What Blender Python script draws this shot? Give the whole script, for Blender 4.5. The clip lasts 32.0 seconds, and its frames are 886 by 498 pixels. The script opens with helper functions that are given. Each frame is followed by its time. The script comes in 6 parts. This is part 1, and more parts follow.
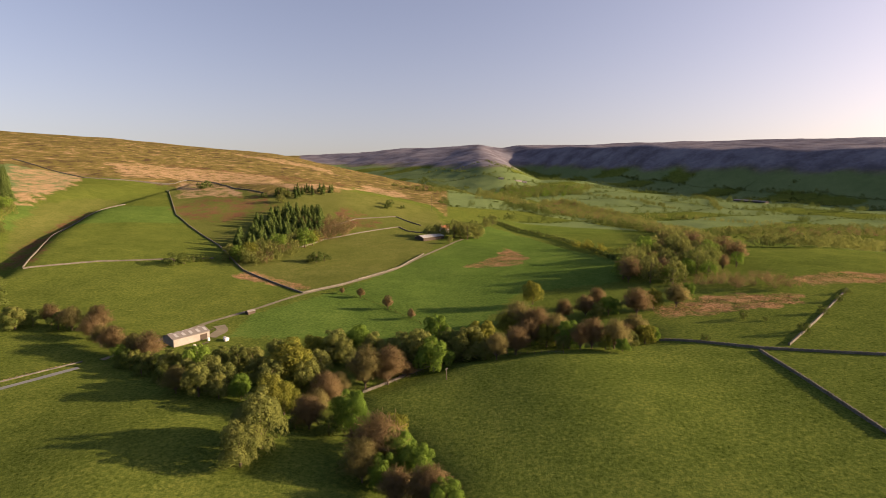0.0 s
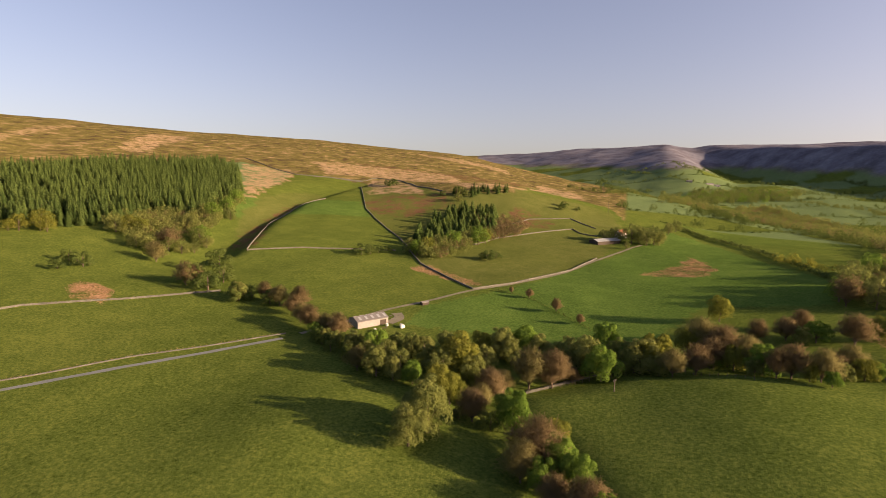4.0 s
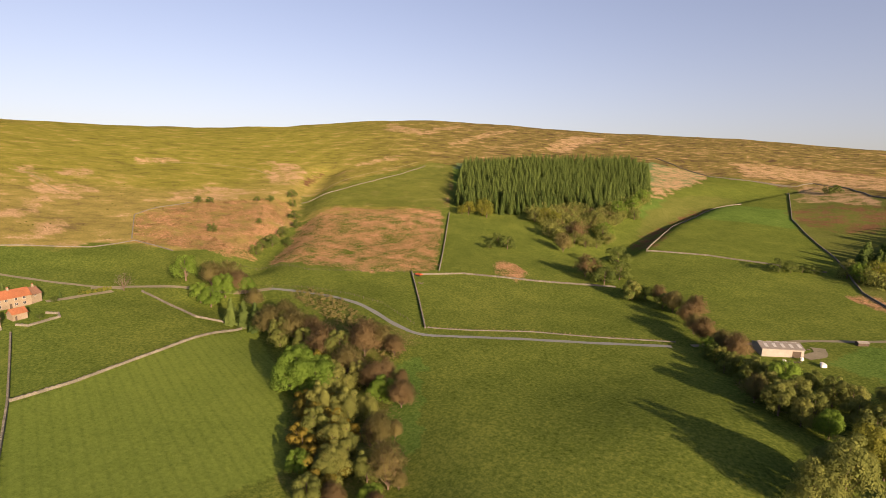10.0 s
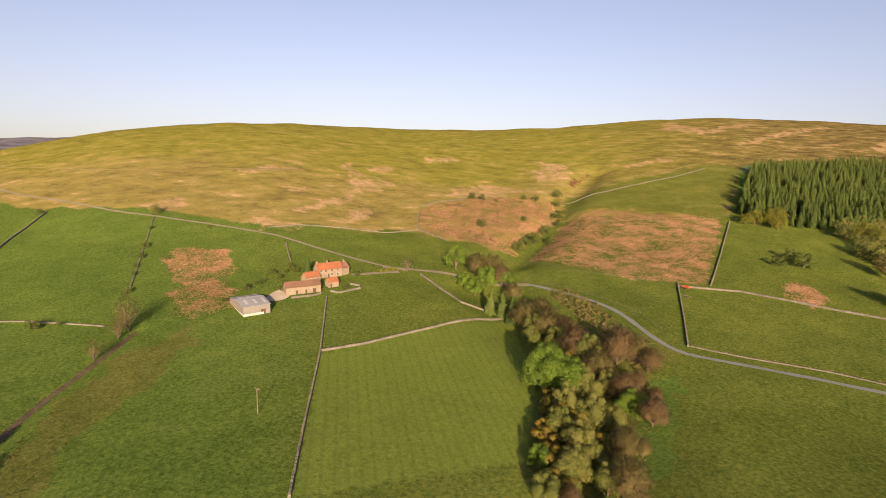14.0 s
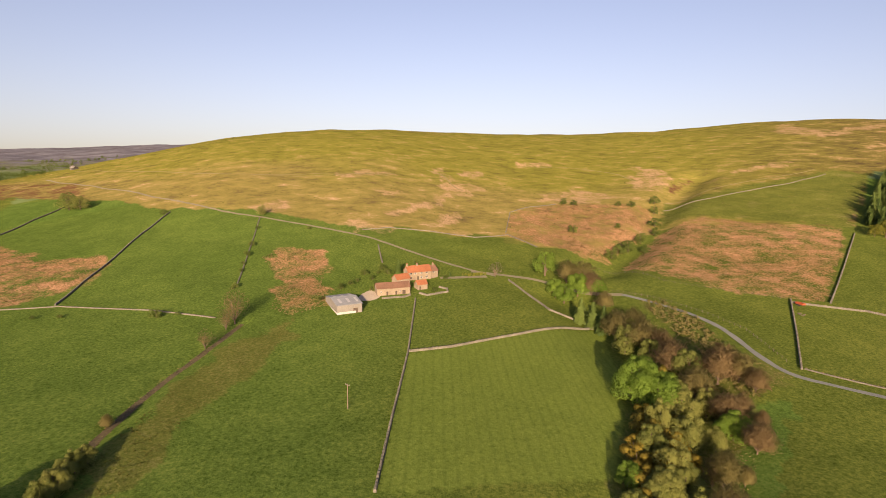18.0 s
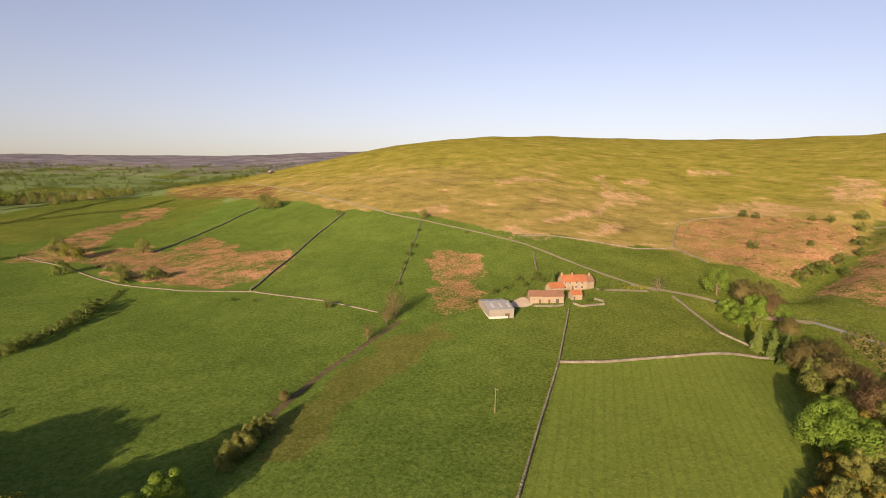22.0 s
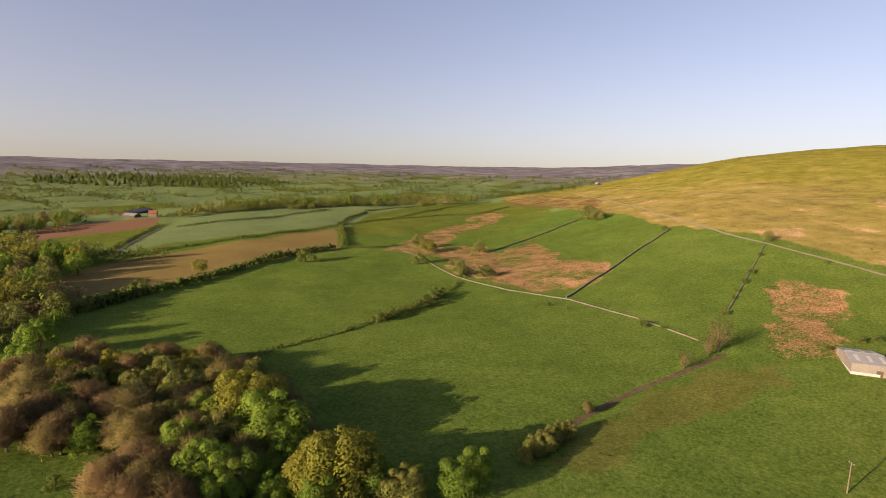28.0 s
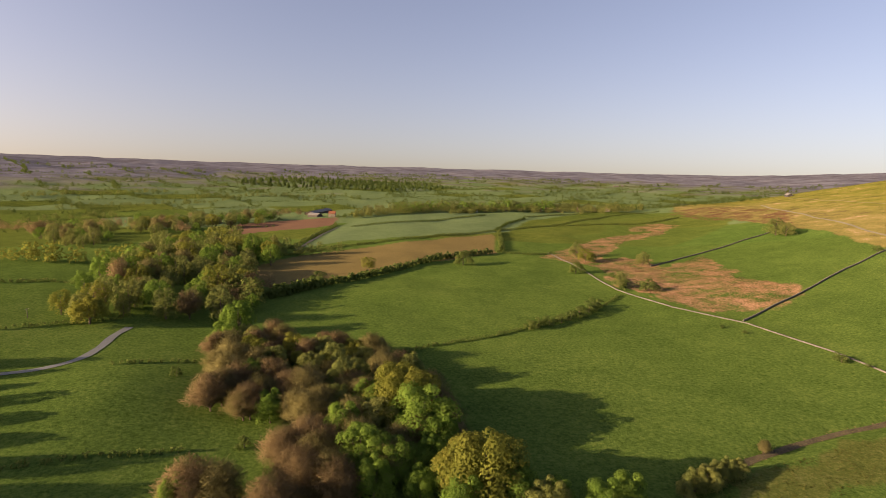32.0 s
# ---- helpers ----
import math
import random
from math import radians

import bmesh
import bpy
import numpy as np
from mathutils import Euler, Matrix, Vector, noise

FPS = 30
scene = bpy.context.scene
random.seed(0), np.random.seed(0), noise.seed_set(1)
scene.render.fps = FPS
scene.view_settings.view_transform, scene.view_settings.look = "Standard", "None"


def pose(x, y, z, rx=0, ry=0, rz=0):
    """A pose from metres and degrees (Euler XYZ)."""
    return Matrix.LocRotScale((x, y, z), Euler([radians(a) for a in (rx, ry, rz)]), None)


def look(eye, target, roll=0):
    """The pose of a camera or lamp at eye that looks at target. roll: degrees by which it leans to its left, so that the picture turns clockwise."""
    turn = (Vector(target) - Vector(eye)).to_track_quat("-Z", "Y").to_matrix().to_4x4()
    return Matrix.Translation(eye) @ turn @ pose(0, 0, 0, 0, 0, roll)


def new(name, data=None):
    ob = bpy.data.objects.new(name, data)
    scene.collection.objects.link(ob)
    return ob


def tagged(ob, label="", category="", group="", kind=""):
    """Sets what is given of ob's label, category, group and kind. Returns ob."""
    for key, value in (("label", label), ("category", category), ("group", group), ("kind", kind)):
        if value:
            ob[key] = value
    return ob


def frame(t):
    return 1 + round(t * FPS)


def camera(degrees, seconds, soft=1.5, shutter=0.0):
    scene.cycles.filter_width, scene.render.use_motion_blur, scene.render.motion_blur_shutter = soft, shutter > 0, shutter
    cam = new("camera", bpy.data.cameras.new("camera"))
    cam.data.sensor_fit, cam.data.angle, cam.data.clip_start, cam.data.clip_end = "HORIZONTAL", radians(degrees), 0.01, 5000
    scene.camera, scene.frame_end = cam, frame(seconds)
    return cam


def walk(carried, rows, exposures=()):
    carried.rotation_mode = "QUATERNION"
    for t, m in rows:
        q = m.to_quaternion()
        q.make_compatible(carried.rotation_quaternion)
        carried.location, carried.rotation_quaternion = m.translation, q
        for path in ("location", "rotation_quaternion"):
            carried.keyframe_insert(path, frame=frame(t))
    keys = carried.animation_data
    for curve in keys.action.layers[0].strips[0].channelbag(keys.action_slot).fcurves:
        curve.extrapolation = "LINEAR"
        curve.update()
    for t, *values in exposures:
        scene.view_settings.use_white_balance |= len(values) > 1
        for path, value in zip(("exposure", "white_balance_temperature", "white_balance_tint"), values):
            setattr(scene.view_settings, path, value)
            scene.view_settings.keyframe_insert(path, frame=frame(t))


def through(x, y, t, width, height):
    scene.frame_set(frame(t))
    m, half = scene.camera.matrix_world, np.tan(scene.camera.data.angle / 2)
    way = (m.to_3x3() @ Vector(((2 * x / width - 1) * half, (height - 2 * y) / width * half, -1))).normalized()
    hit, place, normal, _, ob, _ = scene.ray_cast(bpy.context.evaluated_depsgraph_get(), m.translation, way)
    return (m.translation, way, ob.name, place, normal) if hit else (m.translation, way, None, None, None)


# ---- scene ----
EYE_Z = 75.0
cam = camera(78.36, 32.0, soft=0.6)
walk(cam, [
    (0.0, pose(0, 0, EYE_Z, 80.99, -0.37, -0.58)),
    (0.5, pose(0, 0, EYE_Z, 80.99, -0.50, 1.13)),
    (1.0, pose(0, 0, EYE_Z, 80.98, -0.52, 2.63)),
    (1.5, pose(0, 0, EYE_Z, 80.95, -0.60, 4.60)),
    (2.0, pose(0, 0, EYE_Z, 80.96, -0.68, 6.89)),
    (2.5, pose(0, 0, EYE_Z, 80.92, -0.64, 9.52)),
    (3.0, pose(0, 0, EYE_Z, 80.87, -0.72, 12.46)),
    (3.5, pose(0, 0, EYE_Z, 80.85, -0.73, 15.20)),
    (5.5, pose(0, 0, EYE_Z, 80.81, -0.89, 24.43)),
    (6.0, pose(0, 0, EYE_Z, 80.76, -0.91, 27.21)),
    (6.5, pose(0, 0, EYE_Z, 80.72, -0.96, 30.84)),
    (7.0, pose(0, 0, EYE_Z, 80.64, -1.04, 35.35)),
    (7.5, pose(0, 0, EYE_Z, 80.56, -1.12, 39.92)),
    (8.0, pose(0, 0, EYE_Z, 80.48, -1.21, 44.24)),
    (8.5, pose(0, 0, EYE_Z, 80.37, -1.17, 48.37)),
    (9.0, pose(0, 0, EYE_Z, 80.29, -1.14, 51.79)),
    (9.5, pose(0, 0, EYE_Z, 80.24, -1.10, 55.14)),
    (10.0, pose(0, 0, EYE_Z, 80.19, -1.16, 58.54)),
    (10.5, pose(0, 0, EYE_Z, 80.15, -1.16, 61.96)),
    (11.0, pose(0, 0, EYE_Z, 80.10, -1.22, 65.09)),
    (11.5, pose(0, 0, EYE_Z, 80.02, -1.22, 68.71)),
    (12.0, pose(0, 0, EYE_Z, 79.91, -1.25, 72.93)),
    (12.5, pose(0, 0, EYE_Z, 79.80, -1.26, 77.21)),
    (13.0, pose(0, 0, EYE_Z, 79.75, -1.21, 81.35)),
    (13.5, pose(0, 0, EYE_Z, 79.70, -1.26, 84.03)),
    (14.0, pose(0, 0, EYE_Z, 79.69, -1.26, 85.84)),
    (14.5, pose(0, 0, EYE_Z, 79.69, -1.22, 87.03)),
    (16.5, pose(0, 0, EYE_Z, 79.92, -1.17, 88.97)),
    (17.0, pose(0, 0, EYE_Z, 79.96, -1.15, 90.43)),
    (17.5, pose(0, 0, EYE_Z, 79.99, -1.13, 92.58)),
    (18.0, pose(0, 0, EYE_Z, 80.01, -1.08, 95.28)),
    (18.5, pose(0, 0, EYE_Z, 80.04, -1.05, 97.97)),
    (19.0, pose(0, 0, EYE_Z, 80.07, -1.05, 100.15)),
    (19.5, pose(0, 0, EYE_Z, 80.14, -1.07, 102.07)),
    (20.0, pose(0, 0, EYE_Z, 80.20, -1.10, 103.88)),
    (20.5, pose(0, 0, EYE_Z, 80.24, -1.10, 105.69)),
    (21.0, pose(0, 0, EYE_Z, 80.28, -1.13, 107.41)),
    (21.5, pose(0, 0, EYE_Z, 80.32, -1.08, 109.30)),
    (22.0, pose(0, 0, EYE_Z, 80.37, -1.09, 111.74)),
    (22.5, pose(0, 0, EYE_Z, 80.38, -1.05, 114.51)),
    (23.0, pose(0, 0, EYE_Z, 80.41, -1.02, 117.52)),
    (23.5, pose(0, 0, EYE_Z, 80.47, -0.98, 120.42)),
    (24.0, pose(0, 0, EYE_Z, 80.53, -1.00, 123.23)),
    (24.5, pose(0, 0, EYE_Z, 80.57, -1.02, 125.80)),
    (25.0, pose(0, 0, EYE_Z, 80.64, -1.03, 128.01)),
    (25.5, pose(0, 0, EYE_Z, 80.70, -1.03, 130.39)),
    (27.5, pose(0, 0, EYE_Z, 80.88, -1.25, 142.04)),
    (28.0, pose(0, 0, EYE_Z, 80.91, -1.30, 144.93)),
    (28.5, pose(0, 0, EYE_Z, 80.96, -1.29, 147.71)),
    (29.0, pose(0, 0, EYE_Z, 81.00, -1.37, 150.88)),
    (29.5, pose(0, 0, EYE_Z, 81.05, -1.40, 154.14)),
    (30.0, pose(0, 0, EYE_Z, 81.05, -1.48, 156.84)),
    (30.5, pose(0, 0, EYE_Z, 81.08, -1.52, 158.51)),
    (31.0, pose(0, 0, EYE_Z, 81.12, -1.51, 159.79)),
    (31.5, pose(0, 0, EYE_Z, 81.13, -1.49, 160.74)),
    (32.0, pose(0, 0, EYE_Z, 81.16, -1.55, 161.56)),
], [(0.0, 1.65, 7350, 36), (32.0, 1.65, 7350, 36)])

# ---- world and sun ----
SUN_AZ, SUN_EL = -90.0, 15.0
world = bpy.data.worlds.new("sky")
scene.world = world
world.use_nodes = True
wn = world.node_tree
sky = wn.nodes.new("ShaderNodeTexSky")
sky.sky_type, sky.sun_disc = "NISHITA", False
sky.sun_elevation, sky.sun_rotation = radians(SUN_EL), radians(-SUN_AZ)
# hazy evening sky
sky.altitude, sky.air_density, sky.dust_density, sky.ozone_density = 200, 1.0, 3.2, 1.5
lift = wn.nodes.new("ShaderNodeMapping")
lift.inputs["Location"].default_value = (0, 0, 0.075)
wn.links.new(wn.nodes.new("ShaderNodeTexCoord").outputs["Generated"], lift.inputs["Vector"])
wn.links.new(lift.outputs[0], sky.inputs[0])
warm = wn.nodes.new("ShaderNodeMix")
warm.data_type, warm.blend_type = "RGBA", "MULTIPLY"
warm.inputs[0].default_value, warm.inputs[7].default_value = 1.0, (1.03, 1.0, 0.96, 1)
wn.links.new(sky.outputs[0], warm.inputs[6])
wn.links.new(warm.outputs[2], wn.nodes["Background"].inputs[0])
wn.nodes["Background"].inputs[1].default_value = 0.069
sun = new("sun", bpy.data.lights.new("sun", "SUN"))
sun.data.energy, sun.data.angle, sun.data.color = 3.8, radians(0.6), (1.0, 0.85, 0.55)
a = radians(SUN_AZ)
sun.matrix_world = look((0, 0, 300), (300 * math.sin(a) * math.cos(radians(SUN_EL)), -300 * math.cos(a) * math.cos(radians(SUN_EL)), 300 - 300 * math.sin(radians(SUN_EL))))


# ---- the lie of the land ----
# <terrain>
# bearing, near crest distance and elevation, far ridge distance and elevation, how far the land falls behind the near crest
LAND = [(-90, 700, -6.0, 2500, 1.5, 1), (-40, 520, -8.3, 2700, 2.25, 1), (-25, 560, -7.7, 2900, 2.1, 1), (-12, 700, -6.0, 3200, 1.75, 1),
        (-4, 1000, -3.4, 3500, 1.8, 1), (4, 1250, -1.9, 3800, 1.3, 1), (10, 1450, -0.6, 4000, 0.8, 1), (16, 1600, 0.75, 4100, 0.4, 0.5),
        (23, 1600, 1.28, 4200, 0.9, 0), (31, 1500, 1.9, 4200, 1.4, 0), (45, 1400, 2.5, 4200, 2.0, 0), (57, 1350, 3.3, 4200, 2.6, 0)]
LAND2 = [(64, 1300, 3.3, 4200, 2.6, 0), (71, 1250, 2.65, 4200, 2.1, 0), (80, 1200, 2.05, 4200, 1.6, 0), (90, 1100, 1.95, 4200, 1.4, 0),
         (103, 950, 2.2, 4200, 1.5, 0), (110, 950, 1.85, 4200, 1.0, 0.2), (116, 950, 1.25, 4200, 0.6, 0.6), (122, 950, -0.2, 4200, 0.25, 1),
         (131, 950, -2.3, 4200, -0.3, 1), (140, 920, -3.9, 4200, -0.5, 1), (150, 880, -4.4, 4200, -0.5, 1), (165, 780, -4.9, 4100, -0.5, 1),
         (182, 640, -6.6, 3800, -0.5, 1), (200, 560, -7.9, 3300, -0.2, 1), (225, 600, -7.2, 2800, 0.5, 1), (250, 700, -6.0, 2500, 1.2, 1)]
BUMPS = [(330.0, 2150.0, 280.0, 330.0, 36.0), (-133.0, 632.0, 95.0, 72.0, 25.0), (42.7, 162.0, 24.0, 38.0, 5.0), (41.8, -172.5, 20.0, 26.0, 5.0), (-82.0, 128.0, 20.0, 26.0, 3.5)]
# stream beds: way, half width to its right, depth, half width to its left
BEDS = [([(-252, 294), (-294, 400), (-318, 495), (-318, 587), (-308, 630)], 8, 8, 26), ([(-321, 67), (-369, 95), (-407, 118), (-470, 140), (-545, 184), (-595, 215)], 10, 7, 12),
        ([(-269, 44), (-228, 52), (-191, 60), (-161, 64), (-132, 57), (-105, 47)], 13, 6, 13), ([(-9, 115), (-18, 134), (-35, 158), (-31, 173), (-13, 186), (8, 200), (40, 201), (75, 208)], 9, 3.5, 9),
        ([(-209, -102), (-185, -102), (-158, -104), (-131, -101), (-112, -98), (-96, -94)], 2.5, 1.5, 2.5)]
tab = np.array(LAND + LAND2, float)
bearing = np.arange(-180, 540, 0.25)
kern = np.exp(-0.5 * (np.arange(-24, 25) * 0.25 / 1.8) ** 2)
kern /= kern.sum()
curves = [np.convolve(np.interp(bearing, np.r_[tab[:, 0] - 360, tab[:, 0], tab[:, 0] + 360], np.tile(tab[:, k], 3)), kern, "same") for k in range(1, 6)]


def ease(s):
    s = np.clip(s, 0, 1)
    return s * s * (3 - 2 * s)


def ripple(x, y, size, seed):
    """Smooth pseudo-noise from a few crossed waves, about -1 to 1."""
    out = 0
    for k in range(5):
        a = seed * 1.7 + k * 2.399
        f = (1 + 0.37 * k) * 6.283 / size
        out = out + np.sin((x * math.cos(a) + y * math.sin(a)) * f + 1.3 * np.sin((y * math.cos(a) - x * math.sin(a)) * f * 0.6 + seed + k)) / (1 + 0.4 * k)
    return out / 2.6


def ground_z(x, y):
    x, y = np.asarray(x, float), np.asarray(y, float)
    r = np.hypot(x, y)
    az = np.degrees(np.arctan2(-x, y)) % 360
    rn, en, rf, ef, fall = (np.interp(az, bearing, c) for c in curves)
    zn, zf = EYE_Z + rn * np.tan(np.radians(en)), EYE_Z + rf * np.tan(np.radians(ef))
    near = zn * ease((r - 130) / (rn - 130))
    near = near + (-18 - zn) * fall * ease((r - rn) / (0.55 * rn))
    z = near + (zf - near) * ease((r - 1.45 * rn) / (rf - 1.45 * rn))
    # the steep far side of the main valley, which stands against the sun
    foot = 1050 - 0.45 * np.clip(y - 1200, 0, 2000)
    scarp = -18 + (np.where(y > 500, np.clip(EYE_Z + r * np.tan(np.radians(ef * (0.5 + 0.5 * ease((r - 1500) / (rf - 1200))))), 112, 400), 130) + 18) * ease((x - foot) / 360)
    scarp = np.where(r < 1.45 * rn, z, scarp)
    z = z + (scarp - z) * ease((az - 262) / 14) * (1 - ease((az - 349) / 7))
    z = z + np.clip((r - 90) / 250, 0, 1) * 0.7 * ripple(x, y, 110, 3) + np.clip((r - 420) / 600, 0, 1) * 2.2 * ripple(x, y, 240, 5)
    z = z + np.clip((r - 1300) / 900, 0, 1) * 7 * ripple(x, y, 700, 9)
    z = z + 28 * (1 - np.exp(-0.5 * (x - 20 + np.sqrt((x - 20) ** 2 + 1600)) / 190)) * (1 - ease((r - 300) / 420))
    for bx, by, sx, sy, h in BUMPS:
        z = z + h * np.exp(-0.5 * (((x - bx) / sx) ** 2 + ((y - by) / sy) ** 2))
    for way, half, deep, half_left in BEDS:
        d2, side = np.full(x.shape, 1e9), np.zeros(x.shape)
        for (ax, ay), (bx, by) in zip(way, way[1:]):
            t = np.clip(((x - ax) * (bx - ax) + (y - ay) * (by - ay)) / ((bx - ax) ** 2 + (by - ay) ** 2), 0, 1)
            dd = (x - ax - t * (bx - ax)) ** 2 + (y - ay - t * (by - ay)) ** 2
            side = np.where(dd < d2, (bx - ax) * (y - ay) - (by - ay) * (x - ax), side)
            d2 = np.minimum(d2, dd)
        z = z - deep * np.exp(-0.5 * d2 / np.where(side > 0, half_left, half) ** 2)
    return z
# </terrain>


def gz(x, y):
    return float(ground_z(x, y))


# ---- materials ----
def material(name):
    m = bpy.data.materials.new(name)
    m.use_nodes = True
    return m, m.node_tree.nodes, m.node_tree.links, m.node_tree.nodes["Principled BSDF"]


def noise_node(n, l, size, detail=4, rough=0.6, coord=None):
    t = n.new("ShaderNodeTexNoise")
    t.inputs["Scale"].default_value, t.inputs["Detail"].default_value, t.inputs["Roughness"].default_value = 1 / size, detail, rough
    if coord:
        l.new(coord, t.inputs["Vector"])
    return t


def ramp(n, l, src, stops):
    r = n.new("ShaderNodeValToRGB")
    e = r.color_ramp.elements
    while len(e) < len(stops):
        e.new(0.5)
    for k, (p, c) in zip(e, stops):
        k.position, k.color = p, (*c, 1)
    l.new(src, r.inputs[0])
    return r.outputs[0]


def blend(n, l, fac, c1, c2):
    m = n.new("ShaderNodeMix")
    m.data_type = "RGBA"
    for sock, v in ((m.inputs[0], fac), (m.inputs[6], c1), (m.inputs[7], c2)):
        if isinstance(v, bpy.types.NodeSocket):
            l.new(v, sock)
        elif isinstance(v, tuple):
            sock.default_value = (*v, 1)
        else:
            sock.default_value = v
    return m.outputs[2]


def maths(n, l, op, a, b):
    m = n.new("ShaderNodeMath")
    m.operation = op
    m.use_clamp = op in ("ADD", "MULTIPLY_ADD")
    for sock, v in zip(m.inputs, (a, b)):
        if isinstance(v, bpy.types.NodeSocket):
            l.new(v, sock)
        else:
            sock.default_value = v
    return m.outputs[0]


def plain(name, stops, size=0.5, rough=0.85, metal=0.0, bump=0.3, bump_size=None, per_object=0.0):
    """A procedural surface: colours along a two-scale noise, with relief."""
    m, n, l, b = material(name)
    pos = n.new("ShaderNodeNewGeometry").outputs["Position"]
    t = n.new("ShaderNodeMath")
    t.operation = "MULTIPLY_ADD"
    l.new(noise_node(n, l, size, 5, 0.7, pos).outputs[0], t.inputs[0])
    t.inputs[1].default_value = 0.6
    k = maths(n, l, "MULTIPLY", noise_node(n, l, size * 9, 3, 0.5, pos).outputs[0], 0.4)
    l.new(k, t.inputs[2])
    src = t.outputs[0]
    if per_object:
        rnd = n.new("ShaderNodeObjectInfo").outputs["Random"]
        o = n.new("ShaderNodeMath")
        o.operation = "MULTIPLY_ADD"
        l.new(rnd, o.inputs[0])
        o.inputs[1].default_value = per_object
        l.new(maths(n, l, "SUBTRACT", src, per_object / 2), o.inputs[2])
        src = o.outputs[0]
    l.new(ramp(n, l, src, stops), b.inputs["Base Color"])
    b.inputs["Roughness"].default_value, b.inputs["Metallic"].default_value = rough, metal
    b.inputs["Specular IOR Level"].default_value = 0.2
    if bump:
        bp = n.new("ShaderNodeBump")
        bp.inputs["Strength"].default_value, bp.inputs["Distance"].default_value = bump, 0.1
        l.new(noise_node(n, l, bump_size or size * 0.5, 4, 0.7, pos).outputs[0], bp.inputs["Height"])
        l.new(bp.outputs[0], b.inputs["Normal"])
    return m


def leaf_material(name, c1, c2, through=0.3, spread=0.5):
    """Foliage: a matt leaf that lets some light through, varied from tree to tree and from clump to clump."""
    m, n, l, b = material(name)
    n.remove(b)
    geo = n.new("ShaderNodeNewGeometry")
    pos = geo.outputs["Position"]
    f = n.new("ShaderNodeMath")
    f.operation, f.use_clamp = "MULTIPLY_ADD", True
    l.new(n.new("ShaderNodeObjectInfo").outputs["Random"], f.inputs[0])
    f.inputs[1].default_value = spread
    g = maths(n, l, "MULTIPLY", noise_node(n, l, 3.0, 2, 0.5, pos).outputs[0], 0.6)
    g2 = maths(n, l, "MULTIPLY", geo.outputs["Random Per Island"], 0.2)
    l.new(maths(n, l, "SUBTRACT", maths(n, l, "ADD", g, g2), 0.2), f.inputs[2])
    col = blend(n, l, f.outputs[0], c1, c2)
    d, t, mx = n.new("ShaderNodeBsdfDiffuse"), n.new("ShaderNodeBsdfTranslucent"), n.new("ShaderNodeMixShader")
    l.new(col, d.inputs[0])
    l.new(col, t.inputs[0])
    mx.inputs[0].default_value = through
    l.new(d.outputs[0], mx.inputs[1])
    l.new(t.outputs[0], mx.inputs[2])
    l.new(mx.outputs[0], n["Material Output"].inputs[0])
    return m


M_BARK = plain("bark", [(0.3, (0.07, 0.05, 0.035)), (0.7, (0.16, 0.12, 0.085))], 0.3)
M_LEAF_GREEN = leaf_material("fresh_green_leaves", (0.087, 0.162, 0.027), (0.175, 0.274, 0.045), 0.48)
M_LEAF_YELLOW = leaf_material("yellow_spring_leaves", (0.134, 0.159, 0.029), (0.233, 0.235, 0.043), 0.48)
M_LEAF_OLIVE = leaf_material("olive_leaves", (0.118, 0.154, 0.041), (0.233, 0.247, 0.071), 0.48)
M_TWIG = leaf_material("budding_twigs", (0.158, 0.118, 0.057), (0.262, 0.194, 0.097), 0.48)
M_BUD = leaf_material("olive_brown_buds", (0.146, 0.137, 0.052), (0.262, 0.230, 0.090), 0.48)
M_NEEDLE = leaf_material("spruce_needles", (0.054, 0.098, 0.028), (0.126, 0.178, 0.048), 0.48, 0.6)
M_GORSE = leaf_material("gorse_in_bloom", (0.104, 0.105, 0.024), (0.239, 0.180, 0.030))
M_TUSSOCK = leaf_material("tussock_grass", (0.05, 0.085, 0.012), (0.12, 0.155, 0.024), 0.20)
M_STRAW = leaf_material("straw_grass", (0.15, 0.13, 0.045), (0.25, 0.205, 0.09), 0.15)
M_EARTH = plain("ditch_earth", [(0.35, (0.04, 0.034, 0.018)), (0.65, (0.13, 0.105, 0.055))], 0.6, 0.95)
M_TIMBER = plain("dark_weathered_boarding", [(0.3, (0.035, 0.032, 0.028)), (0.7, (0.085, 0.078, 0.066))], 0.5, 0.9)
M_BUSH = leaf_material("hawthorn_leaves", (0.069, 0.110, 0.029), (0.150, 0.186, 0.046), 0.48)
M_PALE_TWIG = leaf_material("pale_twigs", (0.20, 0.165, 0.125), (0.32, 0.27, 0.21), 0.1)
M_BRACKEN = leaf_material("dead_bracken", (0.15, 0.105, 0.05), (0.31, 0.225, 0.12), 0.15)
M_RUSH = leaf_material("rushes", (0.06, 0.07, 0.016), (0.12, 0.115, 0.028), 0.15)
M_WALL = plain("dry_stone", [(0.3, (0.055, 0.054, 0.043)), (0.5, (0.11, 0.106, 0.084)), (0.7, (0.20, 0.19, 0.15))], 0.35, 0.95, 0, 0.8, 0.3)
M_LANE = plain("worn_tarmac", [(0.3, (0.11, 0.12, 0.115)), (0.7, (0.19, 0.205, 0.195))], 0.8, 0.9)
M_TRACK = plain("dirt_track", [(0.3, (0.12, 0.11, 0.072)), (0.7, (0.225, 0.205, 0.14))], 0.8, 0.95)
M_PATH = plain("trodden_moor_grass", [(0.3, (0.13, 0.125, 0.04)), (0.7, (0.24, 0.20, 0.09))], 2.0, 0.95)
